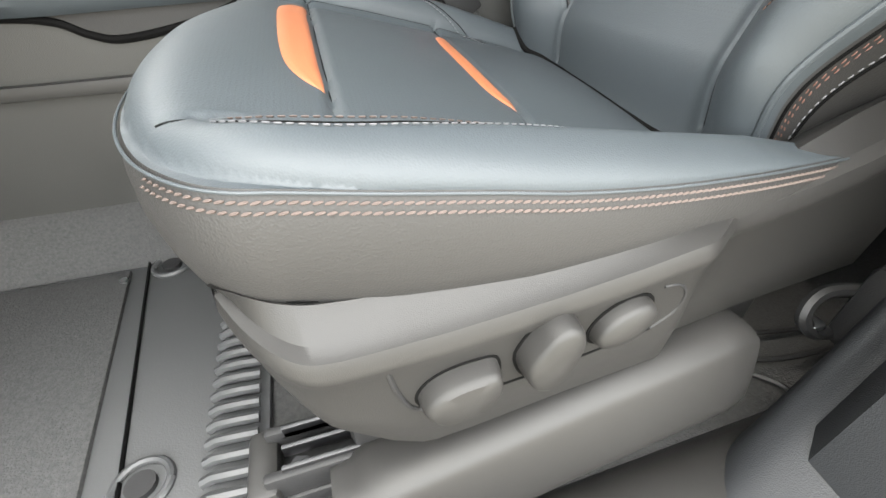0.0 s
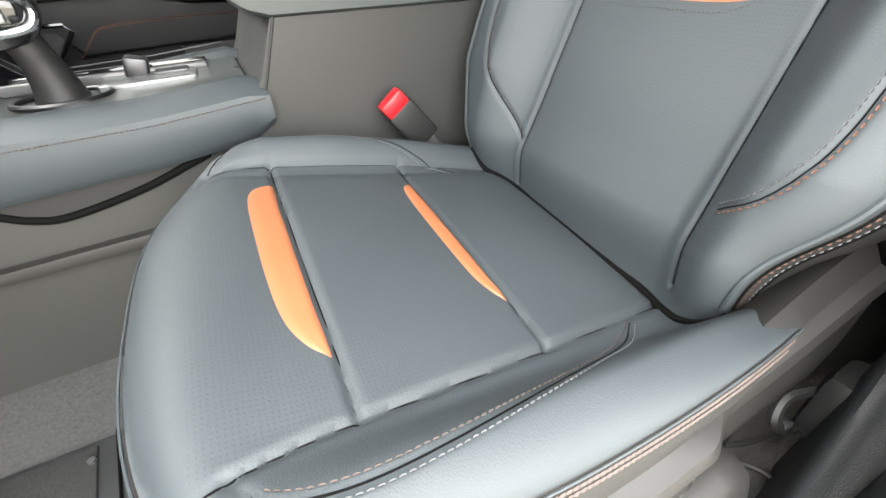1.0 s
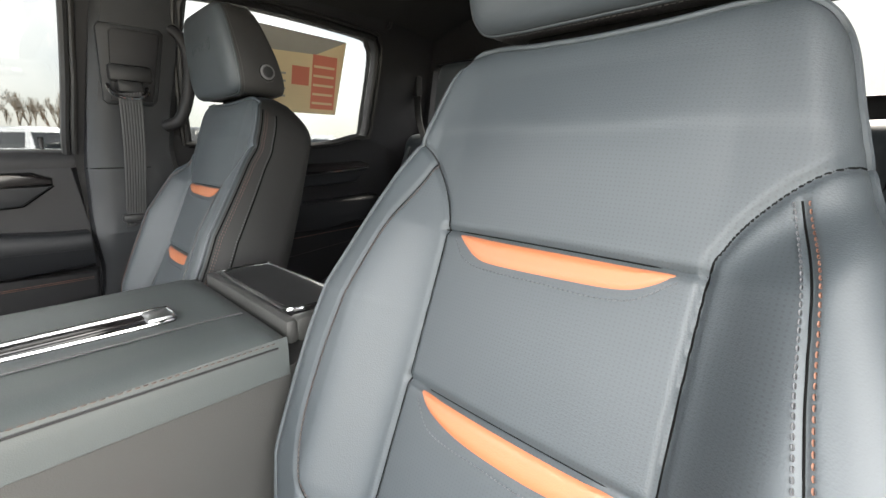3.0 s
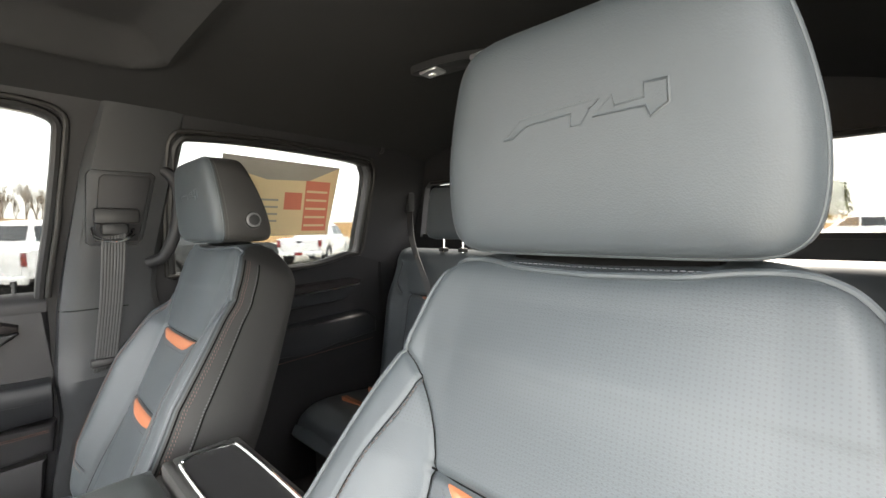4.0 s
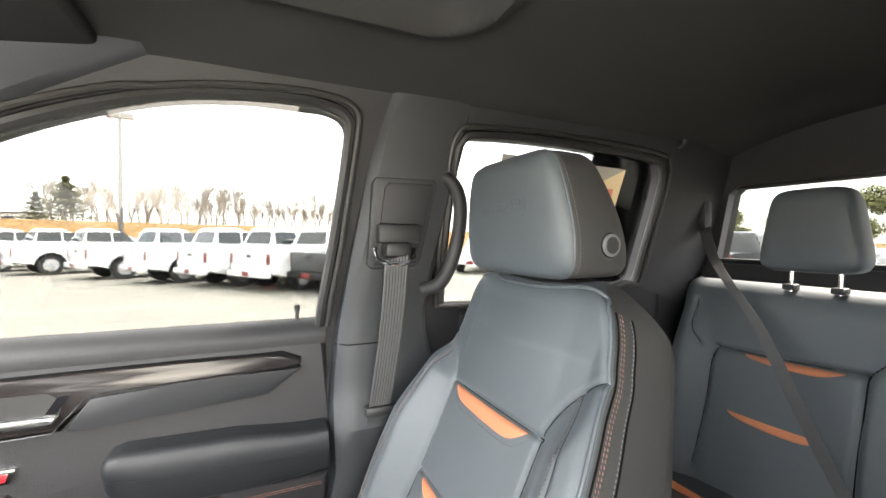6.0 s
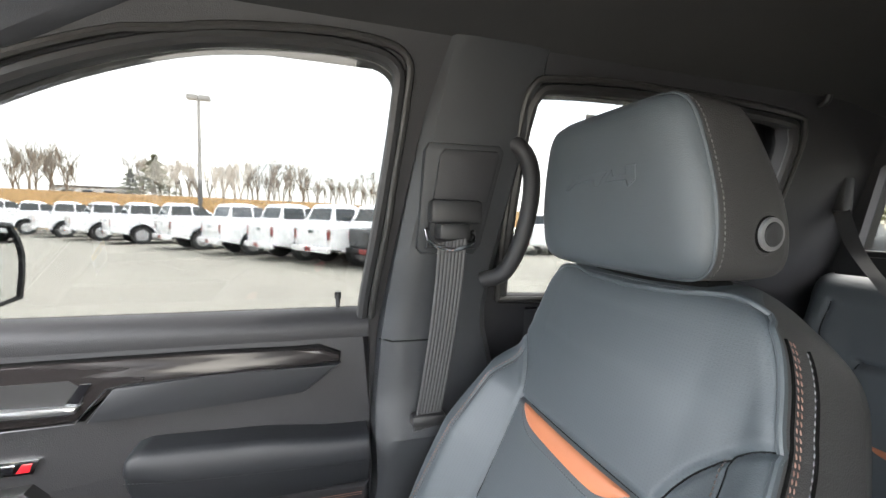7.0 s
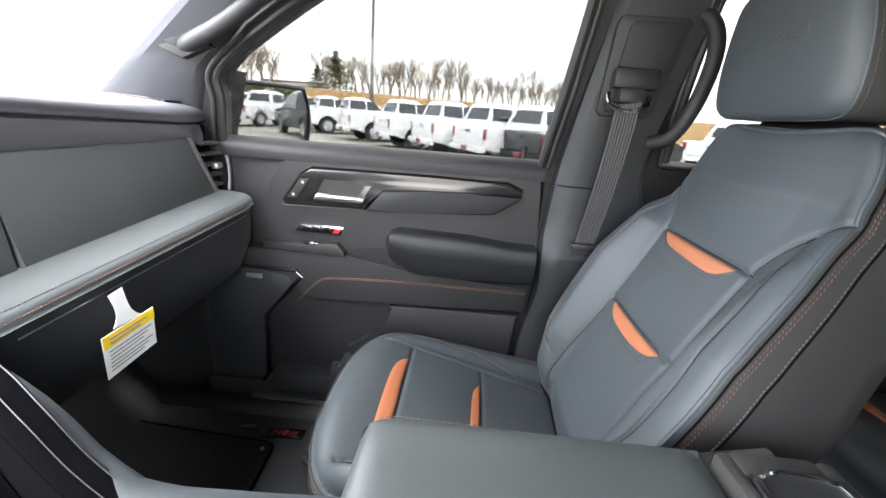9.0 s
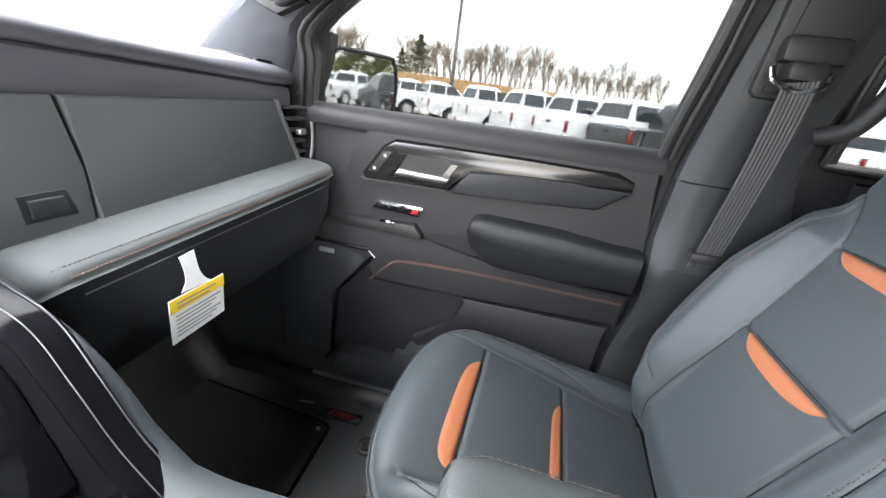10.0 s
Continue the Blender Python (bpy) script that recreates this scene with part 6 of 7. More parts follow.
# ---- floor mats ----
def floor_mat(sg, label):
    m = thing("floor_mat", label, "floor mat", (-0.4, sg * 0.42, 0.63), "floor mats")
    y0, y1 = (0.20, 0.70)
    part("tray", Geo().add(*prism([(-0.78, sg * y0), (-0.78, sg * y1), (-0.08, sg * y1), (-0.08, sg * y0)], "z", 0.622, 0.634, 0.004)), RUBBER, m, "moulded rubber mat")
    if sg < 0:
        part("rim", Geo().add(*tube([(-0.78, sg * 0.215, 0.636), (-0.255, sg * 0.215, 0.636), (-0.205, sg * 0.60, 0.636), (-0.76, sg * 0.62, 0.634)], 0.0035, 6)), SEAM, m)
    inset = [(-0.74, 0.235), (-0.275, 0.235), (-0.238, 0.585), (-0.72, 0.60)] if sg < 0 else [(-0.77, 0.235), (-0.277, 0.235), (-0.289, 0.400)] + [tuple(p) for p in smooth_line([(-0.298, 0.575), (-0.305, 0.590), (-0.325, 0.597)], 4)] + [(-0.745, 0.622), (-0.762, 0.612), (-0.768, 0.59)]
    part("carpet_inset", Geo().add(*prism([(x, sg * y) for x, y in inset], "z", 0.634, 0.640, 0.002)), CARPET, m, "grey carpet inset")
    if sg > 0:
        part("inset_groove", Geo().add(*tube([(x + (0.004 if x > -0.32 else 0.0), y + (0.004 if y > 0.58 else 0.0), 0.635) for x, y in inset[1:]], 0.004, 6)), SEAM, m)
    for x, y in ((-0.262, 0.25), (-0.70, 0.585)) if sg < 0 else ((-0.299, 0.563), (-0.729, 0.594)):
        part("rivet", Geo().add(*tube([(x - 0.015, sg * (y + 0.01), 0.640), (x - 0.015, sg * (y + 0.01), 0.644)], 0.005, 10)), SATIN, m)
    for x, y in ((-0.222, 0.235), (-0.190, 0.572)):
        part("grommet", Geo().add(*tube([(x + 0.024 * math.cos(a), sg * y + 0.024 * math.sin(a), 0.636) for a in [i * math.pi / 12 for i in range(25)]], 0.004, 8)), RUBBER, m)
        part("grommet", Geo().add(*tube([(x, sg * y, 0.632), (x, sg * y, 0.640)], 0.013, 14)), DARK, m)
    n = 18
    for i in range(n):
        y = 0.37 + i * 0.018
        part("rib", Geo().add(*tube([(-0.138, sg * y, 0.634), (-0.128, sg * y, 0.639), (-0.108, sg * (y + 0.004), 0.643), (-0.090, sg * (y + 0.004), 0.640)], 0.0058, 8)), RUBBER, m)
    return m
floor_mat(-1, "black rubber floor mat with a worn grey carpet inset")
fm = floor_mat(1, "black rubber floor mat with a carpet inset and red badge")
part("mat_badge", Geo().add(*prism([(-0.345, 0.616), (-0.340, 0.648), (-0.236, 0.654), (-0.236, 0.622)], "z", 0.634, 0.637, 0.001)), GLOSS, fm, "dark badge with red strokes")
for x, w in ((-0.320, 0.010), (-0.303, 0.006), (-0.292, 0.012), (-0.274, 0.004), (-0.266, 0.010)):
    part("badge_stroke", Geo().add(*prism([(x, 0.628), (x + 0.004, 0.644), (x + 0.004 + w, 0.644), (x + w, 0.628)], "z", 0.6365, 0.638)), DARKRED, fm)
part("badge_bar", Geo().add(*prism([(-0.408, 0.640), (-0.400, 0.646), (-0.366, 0.652), (-0.370, 0.645)], "z", 0.634, 0.639, 0.001)), SATIN, fm, "short bright metal bar")

# ---- rear bench ----
bench = thing("rear_bench", "black leather rear bench with orange inserts and folded armrest", "car seat", (1.2, 0, 0.7))
RB_SEAMS = []
for sg in (1, -1):
    RB_SEAMS += [smooth_line([(sg * 0.62, 0.93), (sg * 0.605, 1.08), (sg * 0.60, 1.20), (sg * 0.585, 1.245)], 4), np.array([(sg * 0.585, 1.245), (sg * 0.30, 1.252)]),
                 smooth_line([(sg * 0.30, 0.96), (sg * 0.30, 1.10), (sg * 0.295, 1.252)], 4), smooth_line([(sg * 0.295, 1.252), (sg * 0.25, 1.30), (sg * 0.18, 1.335), (0, 1.34)], 4),
                 smooth_line([(sg * 0.63, 1.245), (sg * 0.66, 1.29), (sg * 0.655, 1.36)], 4), smooth_line([(sg * 0.165, 1.335), (sg * 0.178, 1.30), (sg * 0.180, 1.06), (sg * 0.165, 1.03), (0, 1.025)], 4)]


def bench_x(Y, Z):
    d = 0.012 * np.exp(-((np.abs(Y) - 0.45) / 0.14) ** 2) + 0.035 * sstep(0.60, 0.68, np.abs(Y)) * sstep(1.36, 1.2, Z) + 0.020 * sstep(0.185, 0.165, np.abs(Y)) * sstep(1.02, 1.05, Z) * sstep(1.345, 1.31, Z)
    for l in RB_SEAMS:
        d = d + groove(line_dist(Y, Z, l), 0.008, 0.006)
    t = np.clip((Z - 1.36) / 0.055, 0, 1)
    d = d - 0.055 * (1 - np.sqrt(np.clip(1 - t * t, 0, 1)))
    e = np.clip((np.abs(Y) - 0.655) / 0.06, 0, 1)
    d = d - 0.05 * (1 - np.sqrt(np.clip(1 - e * e, 0, 1)))
    return 1.255 + 0.15 * (Z - 1.10) - d


rows = []
for z in np.linspace(0.84, 1.415, 110):
    y = np.linspace(-0.715, 0.715, 240)
    x = bench_x(y, np.full(240, z))
    rows.append([(a, b, z) for a, b in zip(x, y)])
rows.append([(1.40, b, 1.412) for b in np.linspace(-0.715, 0.715, 240)])
rb = part("bench_back", Geo().add(*loft(rows, False, False)), LEATHER, bench, "black leather rear backrest", sharp=70)
def rear_fn(S, V, out=0.0):
    S, V = np.broadcast_arrays(np.asarray(S, float), np.asarray(V, float))
    return np.stack([bench_x(S, V) - out, S, V], -1)
for sg in (1, -1):
    for l in RB_SEAMS[(0 if sg > 0 else 6):(6 if sg > 0 else 12)]:
        L = np.array([p for a_, b_ in zip(l[:-1], l[1:]) for p in np.linspace(a_, b_, 6)[:-1]] + [l[-1]])
        part("seam", Geo().add(*tube(rear_fn(L[:, 0], L[:, 1], 0.0006), 0.0018, 5)), SEAM, rb)
    part("orange_insert", patch(rear_fn, [(sg * 0.522, 1.244), (sg * 0.325, 1.248)], smooth_line([(sg * 0.522, 1.243), (sg * 0.50, 1.234), (sg * 0.44, 1.228), (sg * 0.37, 1.229), (sg * 0.325, 1.247)], 6)), ORANGE, rb, "orange leather insert")
    part("orange_insert", patch(rear_fn, [(sg * 0.548, 1.098), (sg * 0.365, 1.100)], smooth_line([(sg * 0.548, 1.097), (sg * 0.522, 1.084), (sg * 0.45, 1.078), (sg * 0.38, 1.080), (sg * 0.365, 1.099)], 6)), ORANGE, rb, "orange leather insert")
rows = []
for y in np.linspace(-0.72, 0.72, 80):
    k = max(0.0, (abs(y) - 0.66) / 0.06)
    dz = -0.03 * k * k + 0.008 * math.cos((abs(y) - 0.42) / 0.25 * math.pi)
    prof = smooth_line([(1.30, 0.885), (1.18, 0.905), (1.02, 0.925), (0.93, 0.925), (0.885, 0.90), (0.875, 0.86), (0.89, 0.80), (1.30, 0.80)], 5, True)
    rows.append([(x, y, z + dz * (z > 0.85)) for x, z in prof])
part("bench_cushion", Geo().add(*loft(rows)), LEATHER, bench, "black leather rear seat cushion")
for sg in (1, -1):
    for x0, w_ in ((0.985, 0.020), (1.095, 0.006)):
        part("orange_insert", Geo().add(*loft([[(x0, y, 0.9335), (x0 + w_, y, 0.9335 - w_ * 0.12), (x0 + w_, y, 0.915), (x0, y, 0.915)] for y in np.linspace(sg * 0.33, sg * 0.62, 10)])), ORANGE, bench, "orange strip")
part("bench_base", Geo().add(*rbox((0.92, -0.70, 0.64), (1.30, 0.70, 0.81), 0.02)), DARK, bench)
for sg, hw, zt, zb, c in ((1, 0.092, 1.640, 1.452, 0.40), (-1, 0.092, 1.640, 1.452, -0.40), (0, 0.12, 1.500, 1.425, 0.0)):
    hr = thing("rear_headrest", "black leather rear headrest on two chrome posts", "headrest", (1.30, c, 1.42), "rear headrests")
    rows = []
    tp = 0.30 if c else 0.04
    for x, ins in ((1.262, 0.030), (1.265, 0.012), (1.274, 0.003), (1.290, 0.0), (1.318, 0.0), (1.334, 0.004), (1.343, 0.014), (1.346, 0.032)):
        a_, b_, r_ = hw + 0.010 - ins, (zt - zb) / 2 - ins, 0.022 if c else 0.016
        row = []
        for i in range(40):
            t_ = 2 * math.pi * i / 40
            ct, st_ = math.cos(t_), math.sin(t_)
            u, w_ = a_ * math.copysign(abs(ct) ** 0.34, ct), b_ * math.copysign(abs(st_) ** 0.34, st_)
            row.append((x, c + u * (1 - tp * (0.5 + 0.5 * w_ / b_)), (zt + zb) / 2 + w_))
        rows.append(row)
    part("pad", Geo().add(*loft(rows)), LEATHER, hr)
    for q in (-0.045, 0.045):
        part("post", Geo().add(*tube([(1.315, c + q, zb + 0.02), (1.312, c + q, 1.405)], 0.006, 10)), CHROME, hr, "chrome post")
        part("collar", Geo().add(*rbox((1.297, c + q - 0.013, 1.408), (1.325, c + q + 0.013, 1.422), 0.004)), DARK, hr)
rbelt = thing("seat_belt", "grey seat belt crossing the rear seat to its buckle", "seat belt", (1.38, 0.70, 1.58), "seat belts")
def ribbon(pts, hw, across):
    rows = []
    a = Vector(across).normalized()
    for p in smooth_line(pts, 10):
        p = Vector(p)
        rows.append([p - a * hw, p + a * hw, p + a * hw + Vector((0.002, 0.001, 0)), p - a * hw + Vector((0.002, 0.001, 0))])
    return loft(rows)
part("webbing", Geo().add(*ribbon([(1.390, 0.708, 1.575), (1.330, 0.640, 1.480), (1.270, 0.550, 1.400), (1.242, 0.485, 1.337), (1.226, 0.438, 1.270), (1.212, 0.345, 1.100), (1.202, 0.275, 0.985), (1.196, 0.262, 0.960)], 0.023, (0.15, 1, 0.35))), WEB, rbelt)
part("guide", Geo().add(*rbox((1.365, 0.685, 1.56), (1.40, 0.725, 1.64), 0.008)), DARK, rbelt)
part("tongue", Geo().add(*rbox((1.188, 0.242, 0.930), (1.204, 0.282, 0.968), 0.004)), CHROME, rbelt)
buckle((1.20, 0.238, 0.905), (0, -15, 0), 0.080)
buckle((1.19, 0.192, 0.905), (0, -15, 0), 0.080)
buckle((1.20, -0.290, 0.90), (0, -15, 0), 0.075)
knob = thing("tether_latch", "small black release strap on the rear backrest", "latch", (1.27, 0.02, 1.36))
part("loop", Geo().add(*rbox((1.245, -0.025, 1.335), (1.275, 0.025, 1.372), 0.008)), DARK, knob)
shell("package_trim", Geo().add(*rbox((1.345, -0.72, 1.385), (1.45, 0.72, 1.405), 0.006)), SOFT, "dark trim behind the rear backrest", "trim")

# ---- door mirror ----
mir = thing("door_mirror", "black door mirror on the passenger side with a chrome rim", "mirror", (-0.45, 1.0, 1.39))
mc, mn = Vector((-0.46, 1.05, 1.395)), Vector((0.925, -0.375, 0.02)).normalized()
mu = Vector((0, 0, 1))
ms = mu.cross(mn).normalized()
outl = smooth_line([(-0.128, -0.082), (-0.128, 0.072), (-0.115, 0.082), (0.085, 0.082), (0.112, 0.070), (0.128, 0.02), (0.122, -0.055), (0.105, -0.072), (-0.02, -0.090)], 5, True)
def msurf(scale, off):
    return [mc + ms * (a * scale) + mu * (b * scale) + mn * off for a, b in outl]
n = len(outl)
rows = [msurf(1.0, -0.002), msurf(1.04, 0.004), msurf(1.10, 0.002), msurf(1.15, -0.012), msurf(1.14, -0.04), msurf(1.0, -0.085), msurf(0.6, -0.115)]
part("housing", Geo().add(*loft(rows)), DARK, mir, "black mirror housing")
MIRROR = mat("mirror_silver", (0.86, 0.87, 0.87), 0.01, metal=1.0, var=0.0, rvar=0.0)
part("mirror_glass", Geo().add(msurf(0.99, 0.001), [tuple(range(n))]), MIRROR, mir, "mirror glass", smooth=False)
part("arm", Geo().add(*tube([(-0.54, 0.82, 1.312), (-0.52, 0.95, 1.312), (-0.50, 1.05, 1.33)], 0.024, 12)), PLASTIC, mir)

# flare of the driver's sill into the pillar, and cables on the carpet behind the seat
rows = []
for x in np.linspace(0.21, 0.66, 40):
    yi = float(np.interp(x, [0.21, 0.34, 0.49, 0.66], [0.742, 0.710, 0.678, 0.672]))
    zt = 0.655 + 0.26 * float(sstep(0.25, 0.60, x))
    prof = smooth_line([(0.845, 0.60), (0.845, zt - 0.01), (0.835, zt), (yi + 0.045, zt), (yi + 0.018, zt - 0.006), (yi + 0.003, zt - 0.026), (yi - 0.004, 0.62), (yi - 0.004, 0.60)], 4)
    rows.append([(x, -yy, z) for yy, z in prof])
shell("sill_flare", Geo().add(*loft(rows)), TRIM, "grey plastic sill trim flaring up into the pillar", "trim")
for pts in ([(0.40, -0.60, 0.634), (0.46, -0.640, 0.640), (0.52, -0.655, 0.648), (0.60, -0.652, 0.642)], [(0.42, -0.63, 0.632), (0.45, -0.665, 0.636), (0.455, -0.690, 0.640)], [(0.38, -0.54, 0.632), (0.48, -0.60, 0.636), (0.58, -0.62, 0.634)]):
    wire = thing("floor_cable", "thin black cable lying on the carpet", "cable", pts[0], "floor cables")
    part("cable", Geo().add(*tube(smooth_line(pts, 6), 0.0035, 6)), DARK, wire)
an = thing("belt_anchor", "black seat belt anchor beside the driver seat", "seat belt", (0.44, -0.70, 0.75))
part("bracket", Geo().add(*rbox((0.47, -0.705, 0.70), (0.53, -0.660, 0.80), 0.015)), DARK, an)
part("hook", Geo().add(*tube(smooth_line([(0.50, -0.665, 0.76), (0.46, -0.650, 0.755), (0.44, -0.655, 0.735), (0.455, -0.665, 0.715), (0.49, -0.67, 0.71)], 6), 0.007, 8)), DARK, an)
part("clip", Geo().add(*rbox((0.445, -0.668, 0.715), (0.462, -0.650, 0.728), 0.003)), SATIN, an)



# ---- outside ----
ASPHALT = mat("asphalt_lot", (0.25, 0.237, 0.206), 0.9, grain=60, bump=0.6, var=0.30, vscale=0.35, spec=0.2)
FIELD = mat("dry_grass", (0.24, 0.150, 0.065), 0.95, grain=30, bump=0.8, var=0.35, vscale=0.5, spec=0.1)
BARK = mat("bark", (0.25, 0.215, 0.18), 0.9, var=0.3)
TWIG = mat("twigs", (0.27, 0.235, 0.19), 0.9, var=0.3)
NEEDLE = mat("pine_needles", (0.085, 0.088, 0.036), 0.8, var=0.4, vscale=2)
LEAF = mat("spring_leaves", (0.17, 0.18, 0.075), 0.8, var=0.4, vscale=2)
WHITE = mat("white_paint", (0.74, 0.75, 0.76), 0.3, coat=0.5, var=0.03)
GREY_P = mat("dark_paint", (0.03, 0.033, 0.036), 0.3, coat=0.5, var=0.05)
AUTO_G = mat("car_glass", (0.02, 0.025, 0.028), 0.08, var=0.05, rvar=0.02)
TYRE = mat("tyre_rubber", (0.02, 0.02, 0.02), 0.8)
ALLOY = mat("alloy", (0.55, 0.56, 0.57), 0.35, metal=0.7)
TAIL = mat("tail_lamp", (0.20, 0.012, 0.012), 0.2, coat=0.4)
METAL = mat("galvanised", (0.14, 0.14, 0.14), 0.5, metal=0.4)
BRICK = mat("warehouse", (0.55, 0.55, 0.54), 0.8)


def gz(x, y):
    """Ground height: a level lot with a grassy bank beyond it."""
    u = 0.55 * x + 0.83 * y
    d = y * 0.86 + x * 0.5
    b = 3.3 * float(sstep(33, 52, 0.80 * y - 0.35 * x)) + 0.0 * d
    return b + 0.6 * float(sstep(60, 160, math.hypot(x, y))) * (1 if y > 0 else 0.3)


rows = []
rr = np.concatenate([np.linspace(0, 60, 61), np.geomspace(64, 2500, 24)])
g = Geo()
nA = 96
for r in rr:
    rows.append([(r * math.cos(a), r * math.sin(a), gz(r * math.cos(a), r * math.sin(a)) if r > 0 else 0.0) for a in [2 * math.pi * k / nA for k in range(nA)]])
g.add(*loft(rows, True, False))
for i, f in enumerate(g.f):
    c = [sum(g.v[q][k] for q in f) / 4 for k in range(2)]
    if 0.80 * c[1] - 0.35 * c[0] > 34 or math.hypot(*c) > 75:
        g.mi[i] = 1
ground = part("ground", g, [ASPHALT, FIELD])
tagged(ground, "pale asphalt car lot with dry grass beyond", "ground", kind="structure")


def pickup(paint, label, m):
    t = thing("pickup_truck", label, "truck", (0, 0, 0), "parked pickup trucks")
    side = [(-2.85, 0.55), (-2.85, 1.12), (-2.78, 1.15), (0.9, 1.17), (2.3, 1.12), (2.75, 1.0), (2.85, 0.75), (2.80, 0.45), (2.35, 0.40)]
    arch = lambda cx: [(cx + 0.46 * math.cos(a), 0.40 + 0.46 * math.sin(a)) for a in np.linspace(0, math.pi, 9)]
    prof = side + arch(1.75) + [(1.2, 0.38), (-1.2, 0.38)] + arch(-1.75) + [(-2.3, 0.45)]
    part("body", Geo().add(*prism(prof, "y", -0.98, 0.98, 0.06, 3)), paint, t)
    rows = []
    for z, x0, x1, w in ((1.12, -0.75, 1.55, 0.95), (1.30, -0.73, 1.35, 0.93), (1.62, -0.62, 0.90, 0.82), (1.84, -0.52, 0.45, 0.72), (1.90, -0.40, 0.25, 0.62)):
        rows.append([(x0, -w, z), (x0 + 0.08, -w - 0.01, z), (x1 - 0.1, -w, z), (x1, -w + 0.12, z), (x1, w - 0.12, z), (x1 - 0.1, w, z), (x0 + 0.08, w + 0.01, z), (x0, w, z)])
    cab = part("cab", Geo().add(*loft(rows)), paint, t)
    part("rear_glass", Geo().add([(-0.725, -0.72, 1.34), (-0.725, 0.72, 1.34), (-0.585, 0.62, 1.74), (-0.585, -0.62, 1.74)], [(0, 1, 2, 3)]), AUTO_G, cab, smooth=False)
    for sg in (1, -1):
        for xs in (((-0.62, -0.56, 0.22, 0.22)), ((0.30, 0.30, 0.70, 1.12))):
            a0, a1, b1, b0 = xs
            part("side_glass", Geo().add([(a0, sg * 0.937, 1.32), (a1, sg * 0.80, 1.74), (b1, sg * 0.80, 1.74), (b0, sg * 0.937, 1.32)], [(0, 1, 2, 3)]), AUTO_G, cab, smooth=False)
        part("tail_lamp", Geo().add(*rbox((-2.875, sg * 0.88 - 0.07, 0.80), (-2.80, sg * 0.88 + 0.07, 1.10), 0.02)), TAIL, t, "red tail lamp")
        part("wheel_arch", Geo().add(*tube([(-1.75 + 0.47 * math.cos(a), sg * 0.985, 0.40 + 0.47 * math.sin(a)) for a in np.linspace(0, math.pi, 10)], 0.025, 6)), DARK, t)
        for cx in (1.75, -1.75):
            wh = part("wheel", Geo().add(*tube([(cx, sg * 0.72, 0.40), (cx, sg * 0.97, 0.40)], 0.40, 24)), TYRE, t)
            part("rim", Geo().add(*tube([(cx, sg * 0.93, 0.40), (cx, sg * 0.985, 0.40)], 0.25, 16)), ALLOY, wh)
    part("tailgate", Geo().add(*rbox((-2.88, -0.80, 0.62), (-2.83, 0.80, 1.14), 0.02)), paint, t)
    part("tailgate_handle", Geo().add(*rbox((-2.895, -0.12, 0.98), (-2.87, 0.12, 1.05), 0.01)), DARK, t)
    part("bumper", Geo().add(*rbox((-2.98, -0.95, 0.42), (-2.80, 0.95, 0.60), 0.04)), paint if paint is WHITE else DARK, t)
    part("plate", Geo().add(*rbox((-2.99, -0.16, 0.45), (-2.975, 0.16, 0.58), 0.005)), TAIL, t, "red dealer plate")
    t.matrix_basis = m
    return t


def at_h(x, y, head):
    return pose(x, y, gz(x, y), 0, 0, head)


HEAD = 31
first = None
for k, (rx, ry) in enumerate(((1.38, 12.75), (-0.17, 14.25), (-1.98, 16.1), (-4.2, 18.5), (-7.2, 21.4), (-9.6, 23.6), (-12.2, 26.0), (-15.0, 28.4), (-18.0, 31.0), (-21.2, 33.5))):
    m = at_h(rx + 1.09, ry + 1.61, HEAD + (1.5 if k % 3 == 0 else -0.8))
    if first is None:
        first = pickup(WHITE, "white pickup truck parked in a row on the lot", m)
    else:
        copy_thing(first, m)
dark = pickup(GREY_P, "dark grey pickup truck parked beside the white row", at_h(4.0, 13.1, HEAD))
for x, y, h in ((16.5, 9.2, 8), (24.0, 6.0, 20), (15.5, 12.0, 44), (40, -6, 80), (44, 4, 80), (38, 14, 70)):
    copy_thing(dark if x < 30 else first, at_h(x, y, h))
for x, y, h in ((11.0, 18.0, 44), (24, 10, 60), (30, -2, 90), (31, -9, 88)):
    copy_thing(first, at_h(x, y, h))


def bare_tree(seed, tall, spread):
    rnd = random.Random(seed)
    trunk, crown = Geo(), Geo()

    def grow(p, d, ln, r, lev):
        pts, rad = [p], [r]
        for i in range(3):
            d = (d + Vector((rnd.uniform(-1, 1), rnd.uniform(-1, 1), rnd.uniform(-0.3, 0.6))) * 0.16).normalized()
            pts.append(pts[-1] + d * ln / 3)
            rad.append(r * (1 - 0.2 * (i + 1)))
        (trunk if lev < 2 else crown).add(*tube(pts, rad, 5 if lev < 2 else 3, False))
        if lev < 5:
            for i in range(4 if lev < 2 else 3):
                q = pts[rnd.choice((1, 2, 3, 3))]
                s = Vector((rnd.uniform(-1, 1), rnd.uniform(-1, 1), rnd.uniform(0.3, 1.2))) * spread * 0.8
                grow(q, (d + s).normalized(), ln * rnd.uniform(0.5, 0.75), max(0.030, r * 0.55), lev + 1)
    grow(Vector((0, 0, -0.3)), Vector((0, 0, 1)), tall * 0.42, tall * 0.022, 0)
    t = thing("bare_tree", "leafless grey-brown tree on the far bank", "tree", (0, 0, 0), "bare trees")
    part("trunk", trunk, BARK, t)
    part("crown", crown, TWIG, t)
    return t


